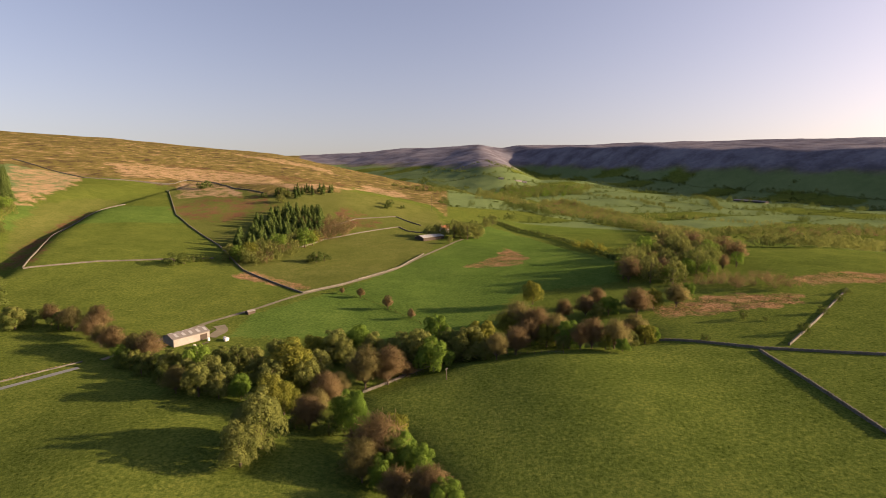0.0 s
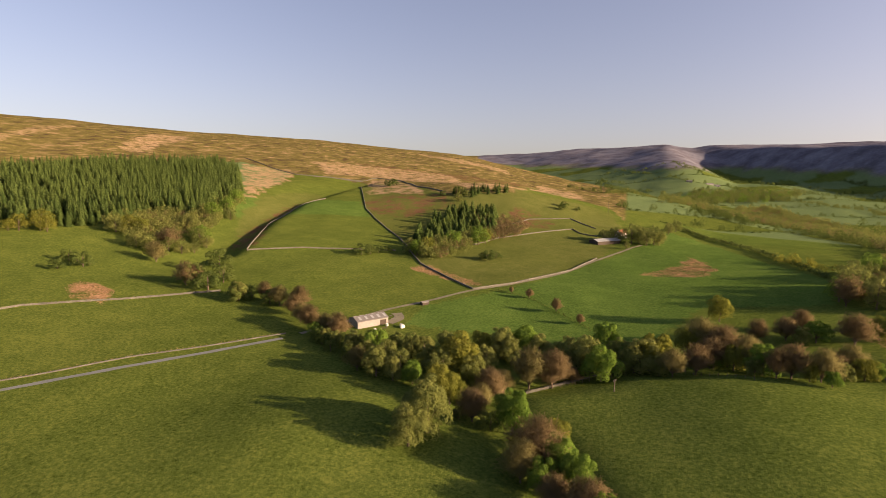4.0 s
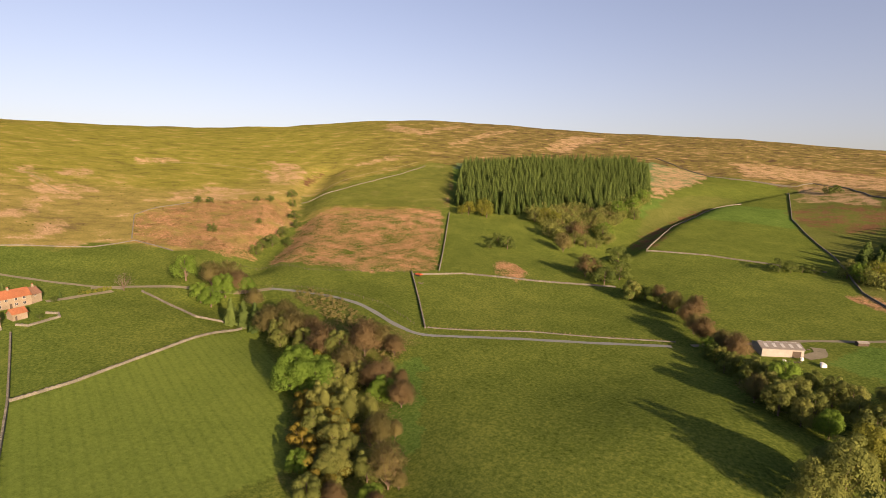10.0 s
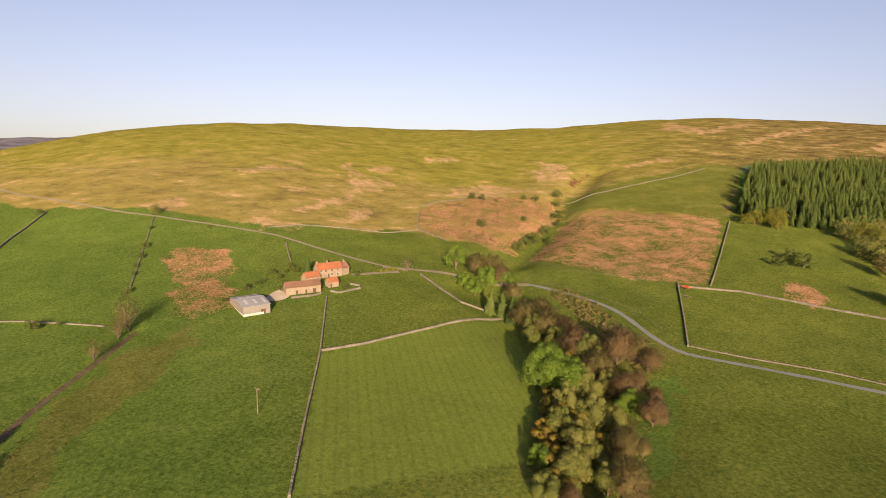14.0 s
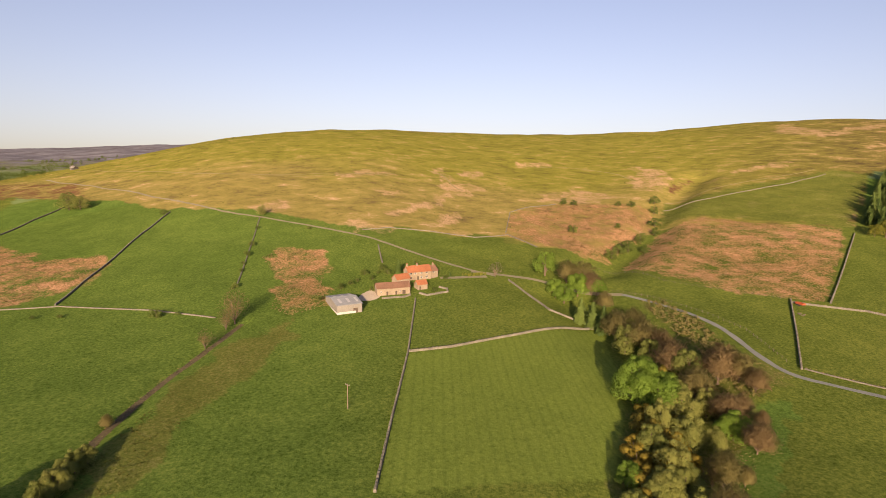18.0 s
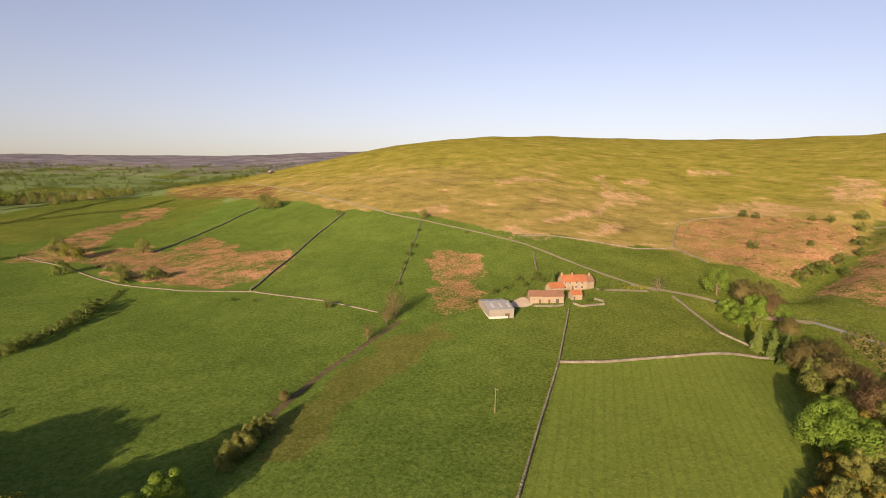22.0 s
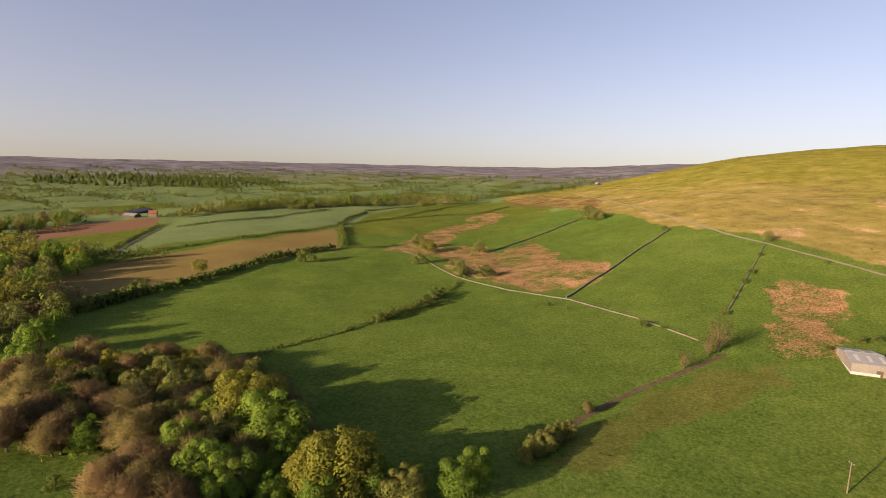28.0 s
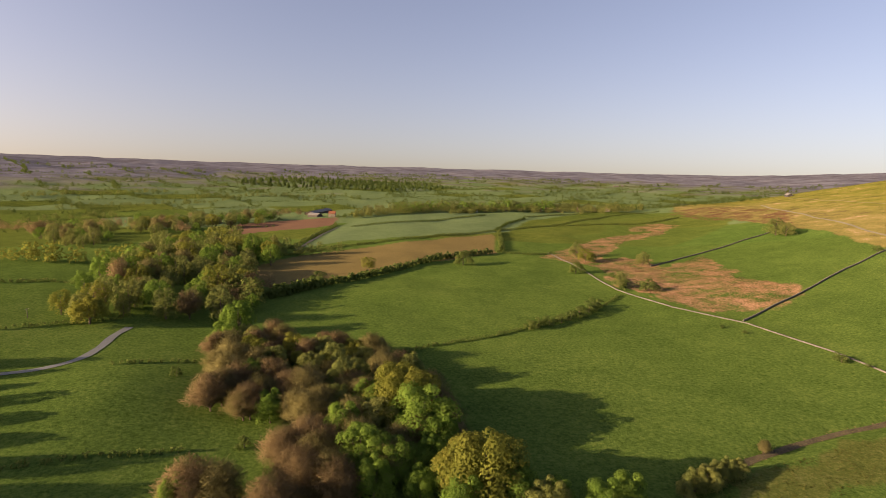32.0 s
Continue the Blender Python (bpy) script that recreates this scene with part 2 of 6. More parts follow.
M_YARD = plain("pale_stony_yard", [(0.3, (0.27, 0.235, 0.18)), (0.7, (0.42, 0.37, 0.29))], 0.8, 0.95)
M_WHITE = plain("painted_white_render", [(0.3, (0.62, 0.58, 0.52)), (0.7, (0.78, 0.74, 0.68))], 1.2, 0.9, 0, 0.2)
M_ROOF = plain("red_pantile", [(0.3, (0.15, 0.058, 0.028)), (0.7, (0.30, 0.12, 0.058))], 0.5, 0.85, 0, 0.4)
M_ROOF_OLD = plain("weathered_pantile", [(0.3, (0.09, 0.055, 0.038)), (0.7, (0.19, 0.105, 0.07))], 0.5, 0.9, 0, 0.4)
M_GREY = plain("grey_sheeting", [(0.3, (0.16, 0.175, 0.18)), (0.7, (0.26, 0.28, 0.285))], 1.5, 0.6, 0, 0.2)
M_STONE = plain("sandstone", [(0.3, (0.13, 0.108, 0.076)), (0.7, (0.26, 0.215, 0.155))], 0.4, 0.9, 0, 0.5)


# ---- ground ----
def inside(x, y, poly):
    """Whether each place lies in a closed outline."""
    res = np.zeros(x.shape, bool)
    p = np.array(poly, float)
    ok = (x > p[:, 0].min()) & (x < p[:, 0].max()) & (y > p[:, 1].min()) & (y < p[:, 1].max())
    xs, ys = x[ok], y[ok]
    c = np.zeros(xs.shape, bool)
    for (ax, ay), (bx, by) in zip(poly, poly[1:] + poly[:1]):
        if ay != by:
            c ^= ((ay > ys) != (by > ys)) & (xs < (bx - ax) * (ys - ay) / (by - ay) + ax)
    res[ok] = c
    return res


# land cover: kind, outline, how ragged its edge is in metres
COVER = []


def cover(kind, outline, ragged=1.0):
    COVER.append((kind, outline, ragged))


cover("bracken", [(-382.4, 10.1), (-434.3, 13.9), (-459.3, 24.7), (-492.3, 60.9), (-491.6, 115.4), (-487.6, 137.1), (-422.3, 120.0), (-387.6, 96.7), (-352.7, 74.4), (-344.1, 69.3), (-348.9, 56.9), (-364.9, 34.5)], 5)
cover("bracken", [(-333.4, 80.7), (-414.9, 123.9), (-439.5, 163.6), (-417.0, 197.8), (-397.9, 242.6), (-353.7, 217.1), (-265.4, 159.2), (-268.1, 143.4), (-282.6, 113.4)], 3)
cover("bracken", [(-297.9, -132.3), (-313.7, -119.1), (-312.6, -100.9), (-290.2, -90.5), (-263.6, -85.2), (-233.5, -74.2), (-217.7, -83.1), (-225.2, -96.6), (-259.1, -104.7)], 6)
cover("bracken", [(-255.9, -306.8), (-294.7, -323.4), (-331.9, -337.7), (-289.8, -258.0), (-301.5, -230.5), (-285.6, -215.0), (-241.6, -202.9), (-222.1, -212.7), (-212.0, -235.7), (-221.2, -266.7)], 6)
cover("bracken", [(-258.7, 194.2), (-263.3, 207.1), (-234.1, 203.2), (-227.0, 186.1), (-245.2, 187.1)], 4)
cover("bracken", [(17.8, 364.1), (44.3, 399.1), (57.0, 433.8), (67.3, 387.7), (55.5, 362.8), (32.4, 358.0)], 4)
cover("bracken", [(97.2, 235.7), (129.1, 254.1), (167.9, 249.3), (163.1, 233.7), (116.7, 223.4), (98.5, 226.5)], 6)
cover("bracken", [(-215.3, -387.7), (-338.0, -471.3), (-418.0, -482.6), (-395.7, -456.3), (-333.3, -437.5), (-252.5, -364.6), (-233.5, -316.1), (-230.7, -346.8)], 6)
cover("bracken", [(-125.6, 321.9), (-117.5, 338.2), (-70.9, 303.8), (-72.5, 297.3), (-97.3, 306.9)], 2)
cover("rough", [(-324.0, 657.5), (-308.7, 779.1), (-109.1, 632.2), (-4.3, 625.0), (11.3, 516.9), (-10.3, 405.9), (-24.6, 360.7), (-53.3, 311.5), (-73.5, 290.3), (-121.8, 337.2), (-163.3, 404.3), (-237.7, 496.0)], 3)
cover("pasture", [(-434.9, 130.2), (-445.1, 165.8), (-400.5, 247.0), (-564.4, 363.8), (-583.2, 335.9), (-548.2, 260.7), (-520.8, 194.6), (-508.7, 155.7)], 4)
cover("heather", [(-256.1, 525.4), (-229.2, 578.2), (-184.1, 572.1), (-159.9, 540.4), (-173.4, 509.3), (-195.8, 476.9), (-230.5, 491.1)], 8)
cover("heather", [(-103.9, 544.7), (-84.8, 558.6), (-53.0, 524.8), (-65.8, 506.7), (-91.2, 505.8)], 6)
cover("heather", [(-443.6, 849.1), (-314.3, 871.6), (-194.6, 912.0), (-133.3, 907.8), (-180.1, 846.0), (-290.4, 806.8)], 8)
for outline in ([(-461.2, 768.8), (-428.0, 821.7), (-354.8, 852.6), (-259.5, 866.0), (-135.0, 634.8), (-119.3, 943.0), (-40.3, 873.1), (-95.6, 654.0), (-155.3, 600.8), (-220.2, 659.7), (-327.2, 738.8), (-372.1, 666.1)], [(-438.0, 1208.0), (-339.6, 1205.1), (-252.4, 1172.6), (-168.1, 1043.6), (-271.9, 1117.4), (-354.3, 1103.5)], [(-322.8, 674.8), (-308.9, 730.4), (-226.5, 613.0), (-197.9, 577.0), (-227.0, 572.7), (-264.5, 564.6)]):
    cover("bleached", outline, 9)
for outline in ([(-815.9, 392.8), (-939.2, 451.3), (-942.9, 474.4), (-882.9, 463.1), (-822.5, 467.3), (-888.0, 556.5), (-893.5, 586.8), (-858.2, 564.1), (-814.1, 496.4), (-779.2, 443.3)], [(-675.4, 409.8), (-717.0, 473.1), (-792.0, 565.3), (-832.9, 641.0), (-839.7, 678.4), (-788.6, 607.6), (-754.0, 543.6), (-699.1, 470.2)]):
    cover("bleached", outline, 9)
for outline in ([(-623.7, 564.1), (-679.1, 623.6), (-749.3, 721.9), (-769.4, 842.6), (-676.6, 742.5), (-659.5, 669.8), (-602.7, 588.7)], [(-603.9, 245.7), (-617.5, 278.7), (-636.2, 319.6), (-607.3, 310.4), (-599.6, 271.0)], [(-608.7, 148.1), (-609.8, 167.9), (-588.1, 178.0), (-545.1, 159.6), (-550.4, 140.3)],
                [(-518.8, -52.6), (-543.7, -17.9), (-524.4, -9.5), (-502.2, -36.3)], [(-513.8, -149.3), (-528.2, -123.7), (-517.5, -116.5), (-503.4, -141.7)], [(-398.7, -183.8), (-423.6, -171.4), (-419.8, -156.4), (-398.9, -156.4), (-388.3, -174.0)], [(-372.3, -96.0), (-373.8, -71.3), (-360.8, -72.5), (-357.1, -88.9)], [(-409.8, -42.1), (-431.8, -31.6), (-417.3, -24.4), (-395.1, -32.9)]):
    cover("bleached", outline, 9)
cover("lush", [(-87.3, 219.8), (-88.1, 250.5), (-54.2, 299.6), (-17.0, 379.1), (22.8, 473.0), (50.1, 562.8), (70.8, 542.4), (119.7, 361.2), (102.0, 296.4), (44.7, 289.1), (6.0, 200.9), (-40.7, 222.3)], 2)
cover("rough", [(-200.3, -89.8), (-217.7, -83.1), (-194.4, -76.7), (-149.9, -80.1), (-131.5, -81.1), (-98.9, -78.9), (-94.8, -86.0), (-122.3, -96.0), (-159.2, -97.1), (-189.7, -95.7)], 6)
for outline in ([(-583.5, -68.5), (-592.4, -55.4), (-558.8, -43.8), (-530.0, -46.2), (-565.5, -53.3)], [(-535.3, -35.8), (-537.9, -11.5), (-495.7, -17.4), (-488.3, -41.2)], [(-464.7, -98.3), (-481.6, -81.9), (-474.7, -77.3), (-459.8, -92.3)], [(-449.0, -56.3), (-495.7, -41.7), (-511.6, -30.4), (-442.7, -45.2), (-406.9, -73.7), (-403.4, -83.7)],
                [(-381.0, -100.4), (-379.1, -91.7), (-373.0, -69.8), (-366.6, -81.0), (-366.4, -97.0)], [(-425.3, -38.6), (-435.2, -26.9), (-398.5, -28.5), (-392.5, -39.4)], [(-595.4, -36.6), (-602.4, -9.6), (-570.7, -18.9), (-568.9, -26.0)], [(-677.0, 24.8), (-684.0, 74.5), (-662.2, 65.8), (-661.8, 29.9)], [(-527.1, -134.6), (-545.5, -99.7), (-535.5, -96.0), (-511.0, -130.8)]):
    cover("bleached", outline, 7)
for outline in ([(-516.5, 45.7), (-550.9, 74.9), (-526.0, 112.9), (-494.3, 96.0), (-496.7, 48.3)], [(-659.3, 162.3), (-631.9, 189.0), (-589.8, 182.8), (-556.0, 154.3), (-547.2, 134.5), (-608.3, 156.0)], [(-370.1, 477.4), (-493.9, 643.2), (-418.0, 663.2), (-357.4, 481.3)]):
    cover("bleached", outline, 7)
# heather's dark colours laid in a strip along the moor gully
cover("heather", [(-537.0, 160.5), (-578.0, 185.5), (-613.1, 217.3), (-603.7, 212.6), (-555.6, 181.4)], 4)
cover("rough", [(-231.2, 71.5), (-217.9, 89.4), (-183.9, 103.5), (-171.6, 85.1), (-130.9, 69.1), (-106.4, 52.2), (-110.7, 27.4), (-161.1, 44.1), (-214.2, 63.8)], 4)
cover("rough", [(-251.4, 320.7), (-289.8, 397.0), (-302.6, 470.0), (-322.6, 558.0), (-346.1, 559.6), (-355.0, 494.2), (-331.7, 425.5), (-301.9, 380.2)], 4)
cover("heather", [(-263.5, 324.5), (-291.3, 382.8), (-315.5, 459.6), (-324.7, 509.3), (-309.8, 483.2), (-268.3, 375.5), (-241.0, 317.4)], 4)
cover("pasture", [(-355.7, -84.1), (-371.1, -42.1), (-368.8, -11.4), (-379.3, 11.6), (-354.2, 30.0), (-314.9, 26.3), (-319.8, -21.6), (-344.6, -76.7)], 3)
cover("bracken", [(-401.6, -521.3), (-447.0, -532.8), (-451.2, -499.4), (-415.3, -485.0), (-386.4, -491.3)], 5)
cover("bracken", [(-248.4, -367.4), (-288.1, -354.8), (-268.3, -298.7), (-216.7, -254.2), (-213.6, -286.0)], 6)
cover("crop_and_haze", [(-98.6, -639.9), (-254.8, -743.0), (-326.0, -629.6), (-254.2, -529.6), (-73.6, -496.6), (-29.7, -465.1), (-79.3, -600.3)], 1)
cover("plough", [(16.6, -370.6), (-27.1, -430.6), (-229.1, -516.5), (-184.8, -408.1), (-79.8, -364.9), (-33.4, -331.3), (10.4, -311.8)], 1)
cover("soil", [(38.2, -566.7), (25.8, -677.0), (-94.3, -708.8), (-79.8, -622.9), (30.2, -562.7)], 1)
cover("mown_lit", [(-187.3, -28.9), (-240.1, 51.1), (-180.5, 46.9), (-121.7, 32.8), (-107.6, -22.8)], 1)
cover("lush", [(-168.0, 85.8), (-166.5, 95.9), (-151.0, 85.4), (-128.1, 72.7), (-111.5, 60.3), (-114.1, 55.0), (-145.0, 69.2)], 3)
cover("rough", [(-264.4, 73.0), (-266.3, 84.1), (-238.5, 92.4), (-202.0, 93.6), (-175.2, 92.8), (-169.6, 87.0), (-175.2, 82.1), (-199.4, 81.7), (-225.6, 78.5)], 2)
cover("bracken", [(187.9, 280.4), (228.8, 292.7), (247.8, 288.1), (228.9, 265.4), (191.0, 262.4)], 5)
cover("heather", [(-569.5, -655.1), (-617.6, -603.5), (-556.0, -447.2), (-476.2, -381.3), (-485.8, -457.1), (-495.8, -525.6)], 8)
MOOR_EDGE = [(359.0, 586), (4.3, 853), (8.9, 889)] + [(10.0, 616), (17.0, 599), (26.2, 740), (32.6, 763), (37.7, 820)] + [(57.2, 690), (57.8, 468), (73.4, 446), (80.5, 357), (88.6, 376)] + [(88.5, 366), (94.2, 372), (105.5, 380), (113.5, 426)] + [(121.9, 472), (129.9, 612), (135.6, 733), (138.4, 850)]

az = np.radians(np.concatenate([np.arange(-48, 210, 0.3), np.arange(210, 312, 2.0)]))
rad = np.concatenate([[0.0, 20, 45, 65], np.geomspace(80, 4750, 410)])
AZ, RD = np.meshgrid(az, rad)
GX, GY = (-np.sin(AZ) * RD).ravel(), (np.cos(AZ) * RD).ravel()
GZ = ground_z(GX, GY)
na, nr = len(az), len(rad)
idx = np.arange(na * nr).reshape(nr, na)
nxt = np.roll(idx, -1, axis=1)
quads = np.stack([idx[:-1], nxt[:-1], nxt[1:], idx[1:]], -1).reshape(-1, 4)
mesh = bpy.data.meshes.new("ground")
mesh.vertices.add(len(GX))
mesh.vertices.foreach_set("co", np.stack([GX, GY, GZ], 1).ravel())
mesh.loops.add(quads.size)
mesh.loops.foreach_set("vertex_index", quads.ravel())
mesh.polygons.add(len(quads))
mesh.polygons.foreach_set("loop_start", np.arange(0, quads.size, 4))
mesh.polygons.foreach_set("use_smooth", np.ones(len(quads), bool))
mesh.update()
ground = tagged(new("ground", mesh), "rolling green pasture and rough moorland hillsides", "ground", kind="structure")

KINDS = ["mown_lit", "bleached", "hazed_upland", "pasture", "rough", "bracken", "heather", "lush", "crop_and_haze", "plough", "soil", "moor"]
masks = {k: np.zeros(len(GX), np.float32) for k in KINDS}
azd = np.degrees(np.arctan2(-GX, GY)) % 360
azs = np.where(azd > 300, azd - 360, azd)
me = np.array(sorted((a - 360 if a > 300 else a, r) for a, r in MOOR_EDGE))
edge = np.interp(azs, me[:, 0], me[:, 1]) + 8 * ripple(GX, GY, 60, 2)
rr = np.hypot(GX, GY)
masks["moor"] = ((azs > me[0, 0]) & (azs < me[-1, 0]) & (rr > edge) & ((rr < 1250) | ((rr < 1700) & (azs > 3)) | ((azs > 14) & (azs < 120)))).astype(np.float32)
masks["moor"] = np.maximum(masks["moor"], np.clip((GZ + 12 * ripple(GX, GY, 260, 12) - np.where(azs > 110, -6, 50)) / 22, 0, 1) * (rr > 1500)).astype(np.float32)


def lattice(x, y):
    """Small far fields: which parcel a place lies in, as two running numbers."""
    wx, wy = x + 22 * ripple(x, y, 420, 6), y + 22 * ripple(x, y, 420, 8)
    return (wx * 0.92 + wy * 0.39) / 150.0, (wy * 0.92 - wx * 0.39) / 115.0


pu, pv = lattice(GX, GY)
tone = np.modf(np.abs(np.sin(np.floor(pu) * 12.9898 + np.floor(pv) * 78.233) * 43758.5453))[0]
valley = (masks["moor"] < 0.5) & (rr > 520)
# below bearing 25 the near colour mix imitates grass seen against the sun
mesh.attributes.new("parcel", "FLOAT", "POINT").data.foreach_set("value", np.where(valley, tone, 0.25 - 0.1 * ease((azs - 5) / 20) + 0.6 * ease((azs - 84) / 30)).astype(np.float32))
# past 1100 m more fields take the pale crop mix, imitating haze
masks["crop_and_haze"] = np.where(valley & (rr > 650) & (tone > np.where(rr > 1100, 0.15, 0.45)), 0.9, 0).astype(np.float32)
# far moor beyond 1500 m, coloured to imitate haze
masks["hazed_upland"] = np.where((rr > 1500) & (masks["moor"] > 0), masks["moor"] * 0.9, 0).astype(np.float32) * ((azs < 14) | (azs > 118))
nose = np.exp(-((GX - 400) / 150) ** 2 - ((GY - 1960) / 230) ** 2)
masks["moor"] *= (1 - ease(nose * 2)).astype(np.float32)
masks["hazed_upland"] *= (1 - ease(nose * 2)).astype(np.float32)
jitter = {}
for kind, outline, ragged in COVER:
    if ragged not in jitter:
        jitter[ragged] = GX + ragged * ripple(GX, GY, 5 * ragged + 4, 4), GY + ragged * ripple(GX, GY, 5 * ragged + 4, 7)
    masks[kind][inside(*jitter[ragged], outline)] = 1.0
masks["moor"] *= 1 - 0.75 * masks["pasture"]
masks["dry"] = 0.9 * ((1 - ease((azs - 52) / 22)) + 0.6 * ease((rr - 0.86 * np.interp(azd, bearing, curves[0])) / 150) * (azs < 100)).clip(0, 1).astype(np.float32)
masks["faded"] = (0.55 * ease((azs - 62) / 15) * (1 - ease((rr - edge - 90 - 45 * ripple(GX, GY, 210, 4)) / 170))).astype(np.float32)
for kind in KINDS + ["dry", "faded"]:
    mesh.attributes.new(kind, "FLOAT", "POINT").data.foreach_set("value", masks[kind])


def ground_material():
    m, n, l, b = material("land")
    pos = n.new("ShaderNodeNewGeometry").outputs["Position"]

    def mask(k):
        a = n.new("ShaderNodeAttribute")
        a.attribute_name = k
        return a.outputs["Fac"]
    fine = noise_node(n, l, 1.1, 7, 0.8, pos).outputs[0]
    mid = noise_node(n, l, 13, 6, 0.7, pos).outputs[0]
    big = noise_node(n, l, 90, 4, 0.6, pos).outputs[0]
    mixf = maths(n, l, "ADD", maths(n, l, "MULTIPLY", fine, 0.68), maths(n, l, "ADD", maths(n, l, "MULTIPLY", mid, 0.17), maths(n, l, "MULTIPLY", big, 0.15)))
    grass = ramp(n, l, mixf, [(0.384, (0.034, 0.052, 0.009)), (0.500, (0.082, 0.111, 0.021)), (0.608, (0.148, 0.164, 0.034))])
    lush = ramp(n, l, mixf, [(0.384, (0.032, 0.067, 0.013)), (0.500, (0.070, 0.130, 0.025)), (0.608, (0.121, 0.176, 0.040))])
    # pale mix of real crop fields, also the painted haze of far ones
    crop_and_haze = ramp(n, l, mixf, [(0.395, (0.077, 0.124, 0.047)), (0.598, (0.147, 0.205, 0.088))])
    plough = ramp(n, l, mixf, [(0.360, (0.119, 0.095, 0.036)), (0.630, (0.204, 0.160, 0.061))])
    soil = ramp(n, l, mixf, [(0.360, (0.130, 0.076, 0.048)), (0.630, (0.194, 0.115, 0.071))])
    brk = ramp(n, l, mixf, [(0.423, (0.114, 0.097, 0.032)), (0.474, (0.209, 0.125, 0.056)), (0.526, (0.302, 0.179, 0.090)), (0.602, (0.457, 0.272, 0.156))])
    pale = ramp(n, l, mixf, [(0.380, (0.136, 0.110, 0.045)), (0.500, (0.304, 0.211, 0.114)), (0.620, (0.441, 0.306, 0.180))])
    rough = ramp(n, l, mixf, [(0.379, (0.051, 0.068, 0.016)), (0.500, (0.092, 0.114, 0.026)), (0.613, (0.157, 0.155, 0.052))])
    # blue-grey far moor: distance haze is put into the base colour
    hazed_upland = ramp(n, l, maths(n, l, "ADD", maths(n, l, "MULTIPLY", mid, 0.3), maths(n, l, "MULTIPLY", big, 0.7)), [(0.380, (0.082, 0.081, 0.106)), (0.500, (0.126, 0.127, 0.163)), (0.620, (0.175, 0.181, 0.217))])
    heath = ramp(n, l, mixf, [(0.360, (0.054, 0.030, 0.017)), (0.500, (0.113, 0.060, 0.032)), (0.630, (0.205, 0.125, 0.062))])
    streak = n.new("ShaderNodeMapping")
    streak.inputs["Rotation"].default_value = (0, 0, radians(-28))
    streak.inputs["Scale"].default_value = (1.0, 0.65, 1.0)
    l.new(pos, streak.inputs["Vector"])
    patch = noise_node(n, l, 16, 10, 0.74, streak.outputs[0]).outputs[0]
    patch = maths(n, l, "ADD", maths(n, l, "MULTIPLY", patch, 0.65), maths(n, l, "MULTIPLY", fine, 0.35))
    moor_green = ramp(n, l, patch, [(0.390, (0.093, 0.087, 0.026)), (0.458, (0.140, 0.143, 0.027)), (0.534, (0.178, 0.173, 0.034)), (0.585, (0.238, 0.195, 0.065)), (0.636, (0.375, 0.261, 0.156))])
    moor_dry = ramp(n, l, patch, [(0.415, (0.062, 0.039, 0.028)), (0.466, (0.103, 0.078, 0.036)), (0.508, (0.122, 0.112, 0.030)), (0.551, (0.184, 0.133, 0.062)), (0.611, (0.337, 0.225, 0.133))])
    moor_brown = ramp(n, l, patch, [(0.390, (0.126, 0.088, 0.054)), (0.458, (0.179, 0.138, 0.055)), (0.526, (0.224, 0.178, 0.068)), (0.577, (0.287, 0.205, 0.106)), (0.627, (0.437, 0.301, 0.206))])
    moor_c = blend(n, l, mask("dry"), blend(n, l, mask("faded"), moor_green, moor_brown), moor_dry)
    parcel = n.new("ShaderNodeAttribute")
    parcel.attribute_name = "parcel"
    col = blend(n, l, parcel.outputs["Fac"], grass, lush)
    for k, c in (("rough", rough), ("lush", lush), ("crop_and_haze", crop_and_haze), ("plough", plough), ("soil", soil), ("moor", moor_c), ("hazed_upland", hazed_upland), ("heather", heath), ("bleached", pale), ("bracken", brk)):
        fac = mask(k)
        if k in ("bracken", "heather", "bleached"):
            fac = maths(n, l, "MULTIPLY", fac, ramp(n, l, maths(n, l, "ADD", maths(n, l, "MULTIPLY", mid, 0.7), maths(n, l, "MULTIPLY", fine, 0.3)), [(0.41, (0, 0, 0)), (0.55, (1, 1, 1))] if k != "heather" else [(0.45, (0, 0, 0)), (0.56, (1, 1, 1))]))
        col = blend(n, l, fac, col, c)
    # lighter green painted over the mown field imitates its sun-facing slope
    col = blend(n, l, maths(n, l, "MULTIPLY", mask("mown_lit"), maths(n, l, "ADD", 0.15, maths(n, l, "MULTIPLY", fine, 0.8))), col, (0.135, 0.195, 0.036))
    rows = n.new("ShaderNodeTexWave")
    turn = n.new("ShaderNodeMapping")
    turn.inputs["Rotation"].default_value = (0, 0, radians(264.1))
    l.new(pos, turn.inputs["Vector"])
    l.new(turn.outputs[0], rows.inputs["Vector"])
    rows.inputs["Scale"].default_value, rows.inputs["Distortion"].default_value, rows.inputs["Detail"].default_value, rows.inputs["Detail Scale"].default_value = 0.1, 0.25, 2, 1.0
    band = ramp(n, l, rows.outputs["Fac"], [(0.0, (1, 1, 1)), (0.3, (0, 0, 0))])
    col = blend(n, l, maths(n, l, "MULTIPLY", maths(n, l, "MULTIPLY", band, 0.17), mask("mown_lit")), col, (0.04, 0.07, 0.014))
    l.new(col, b.inputs["Base Color"])
    b.inputs["Roughness"].default_value = 1.0
    b.inputs["Specular IOR Level"].default_value = 0.0
    bp = n.new("ShaderNodeBump")
    bp.inputs["Strength"].default_value, bp.inputs["Distance"].default_value = 0.8, 0.35
    l.new(noise_node(n, l, 1.5, 6, 0.75, pos).outputs[0], bp.inputs["Height"])
    l.new(bp.outputs[0], b.inputs["Normal"])
    return m


mesh.materials.append(ground_material())


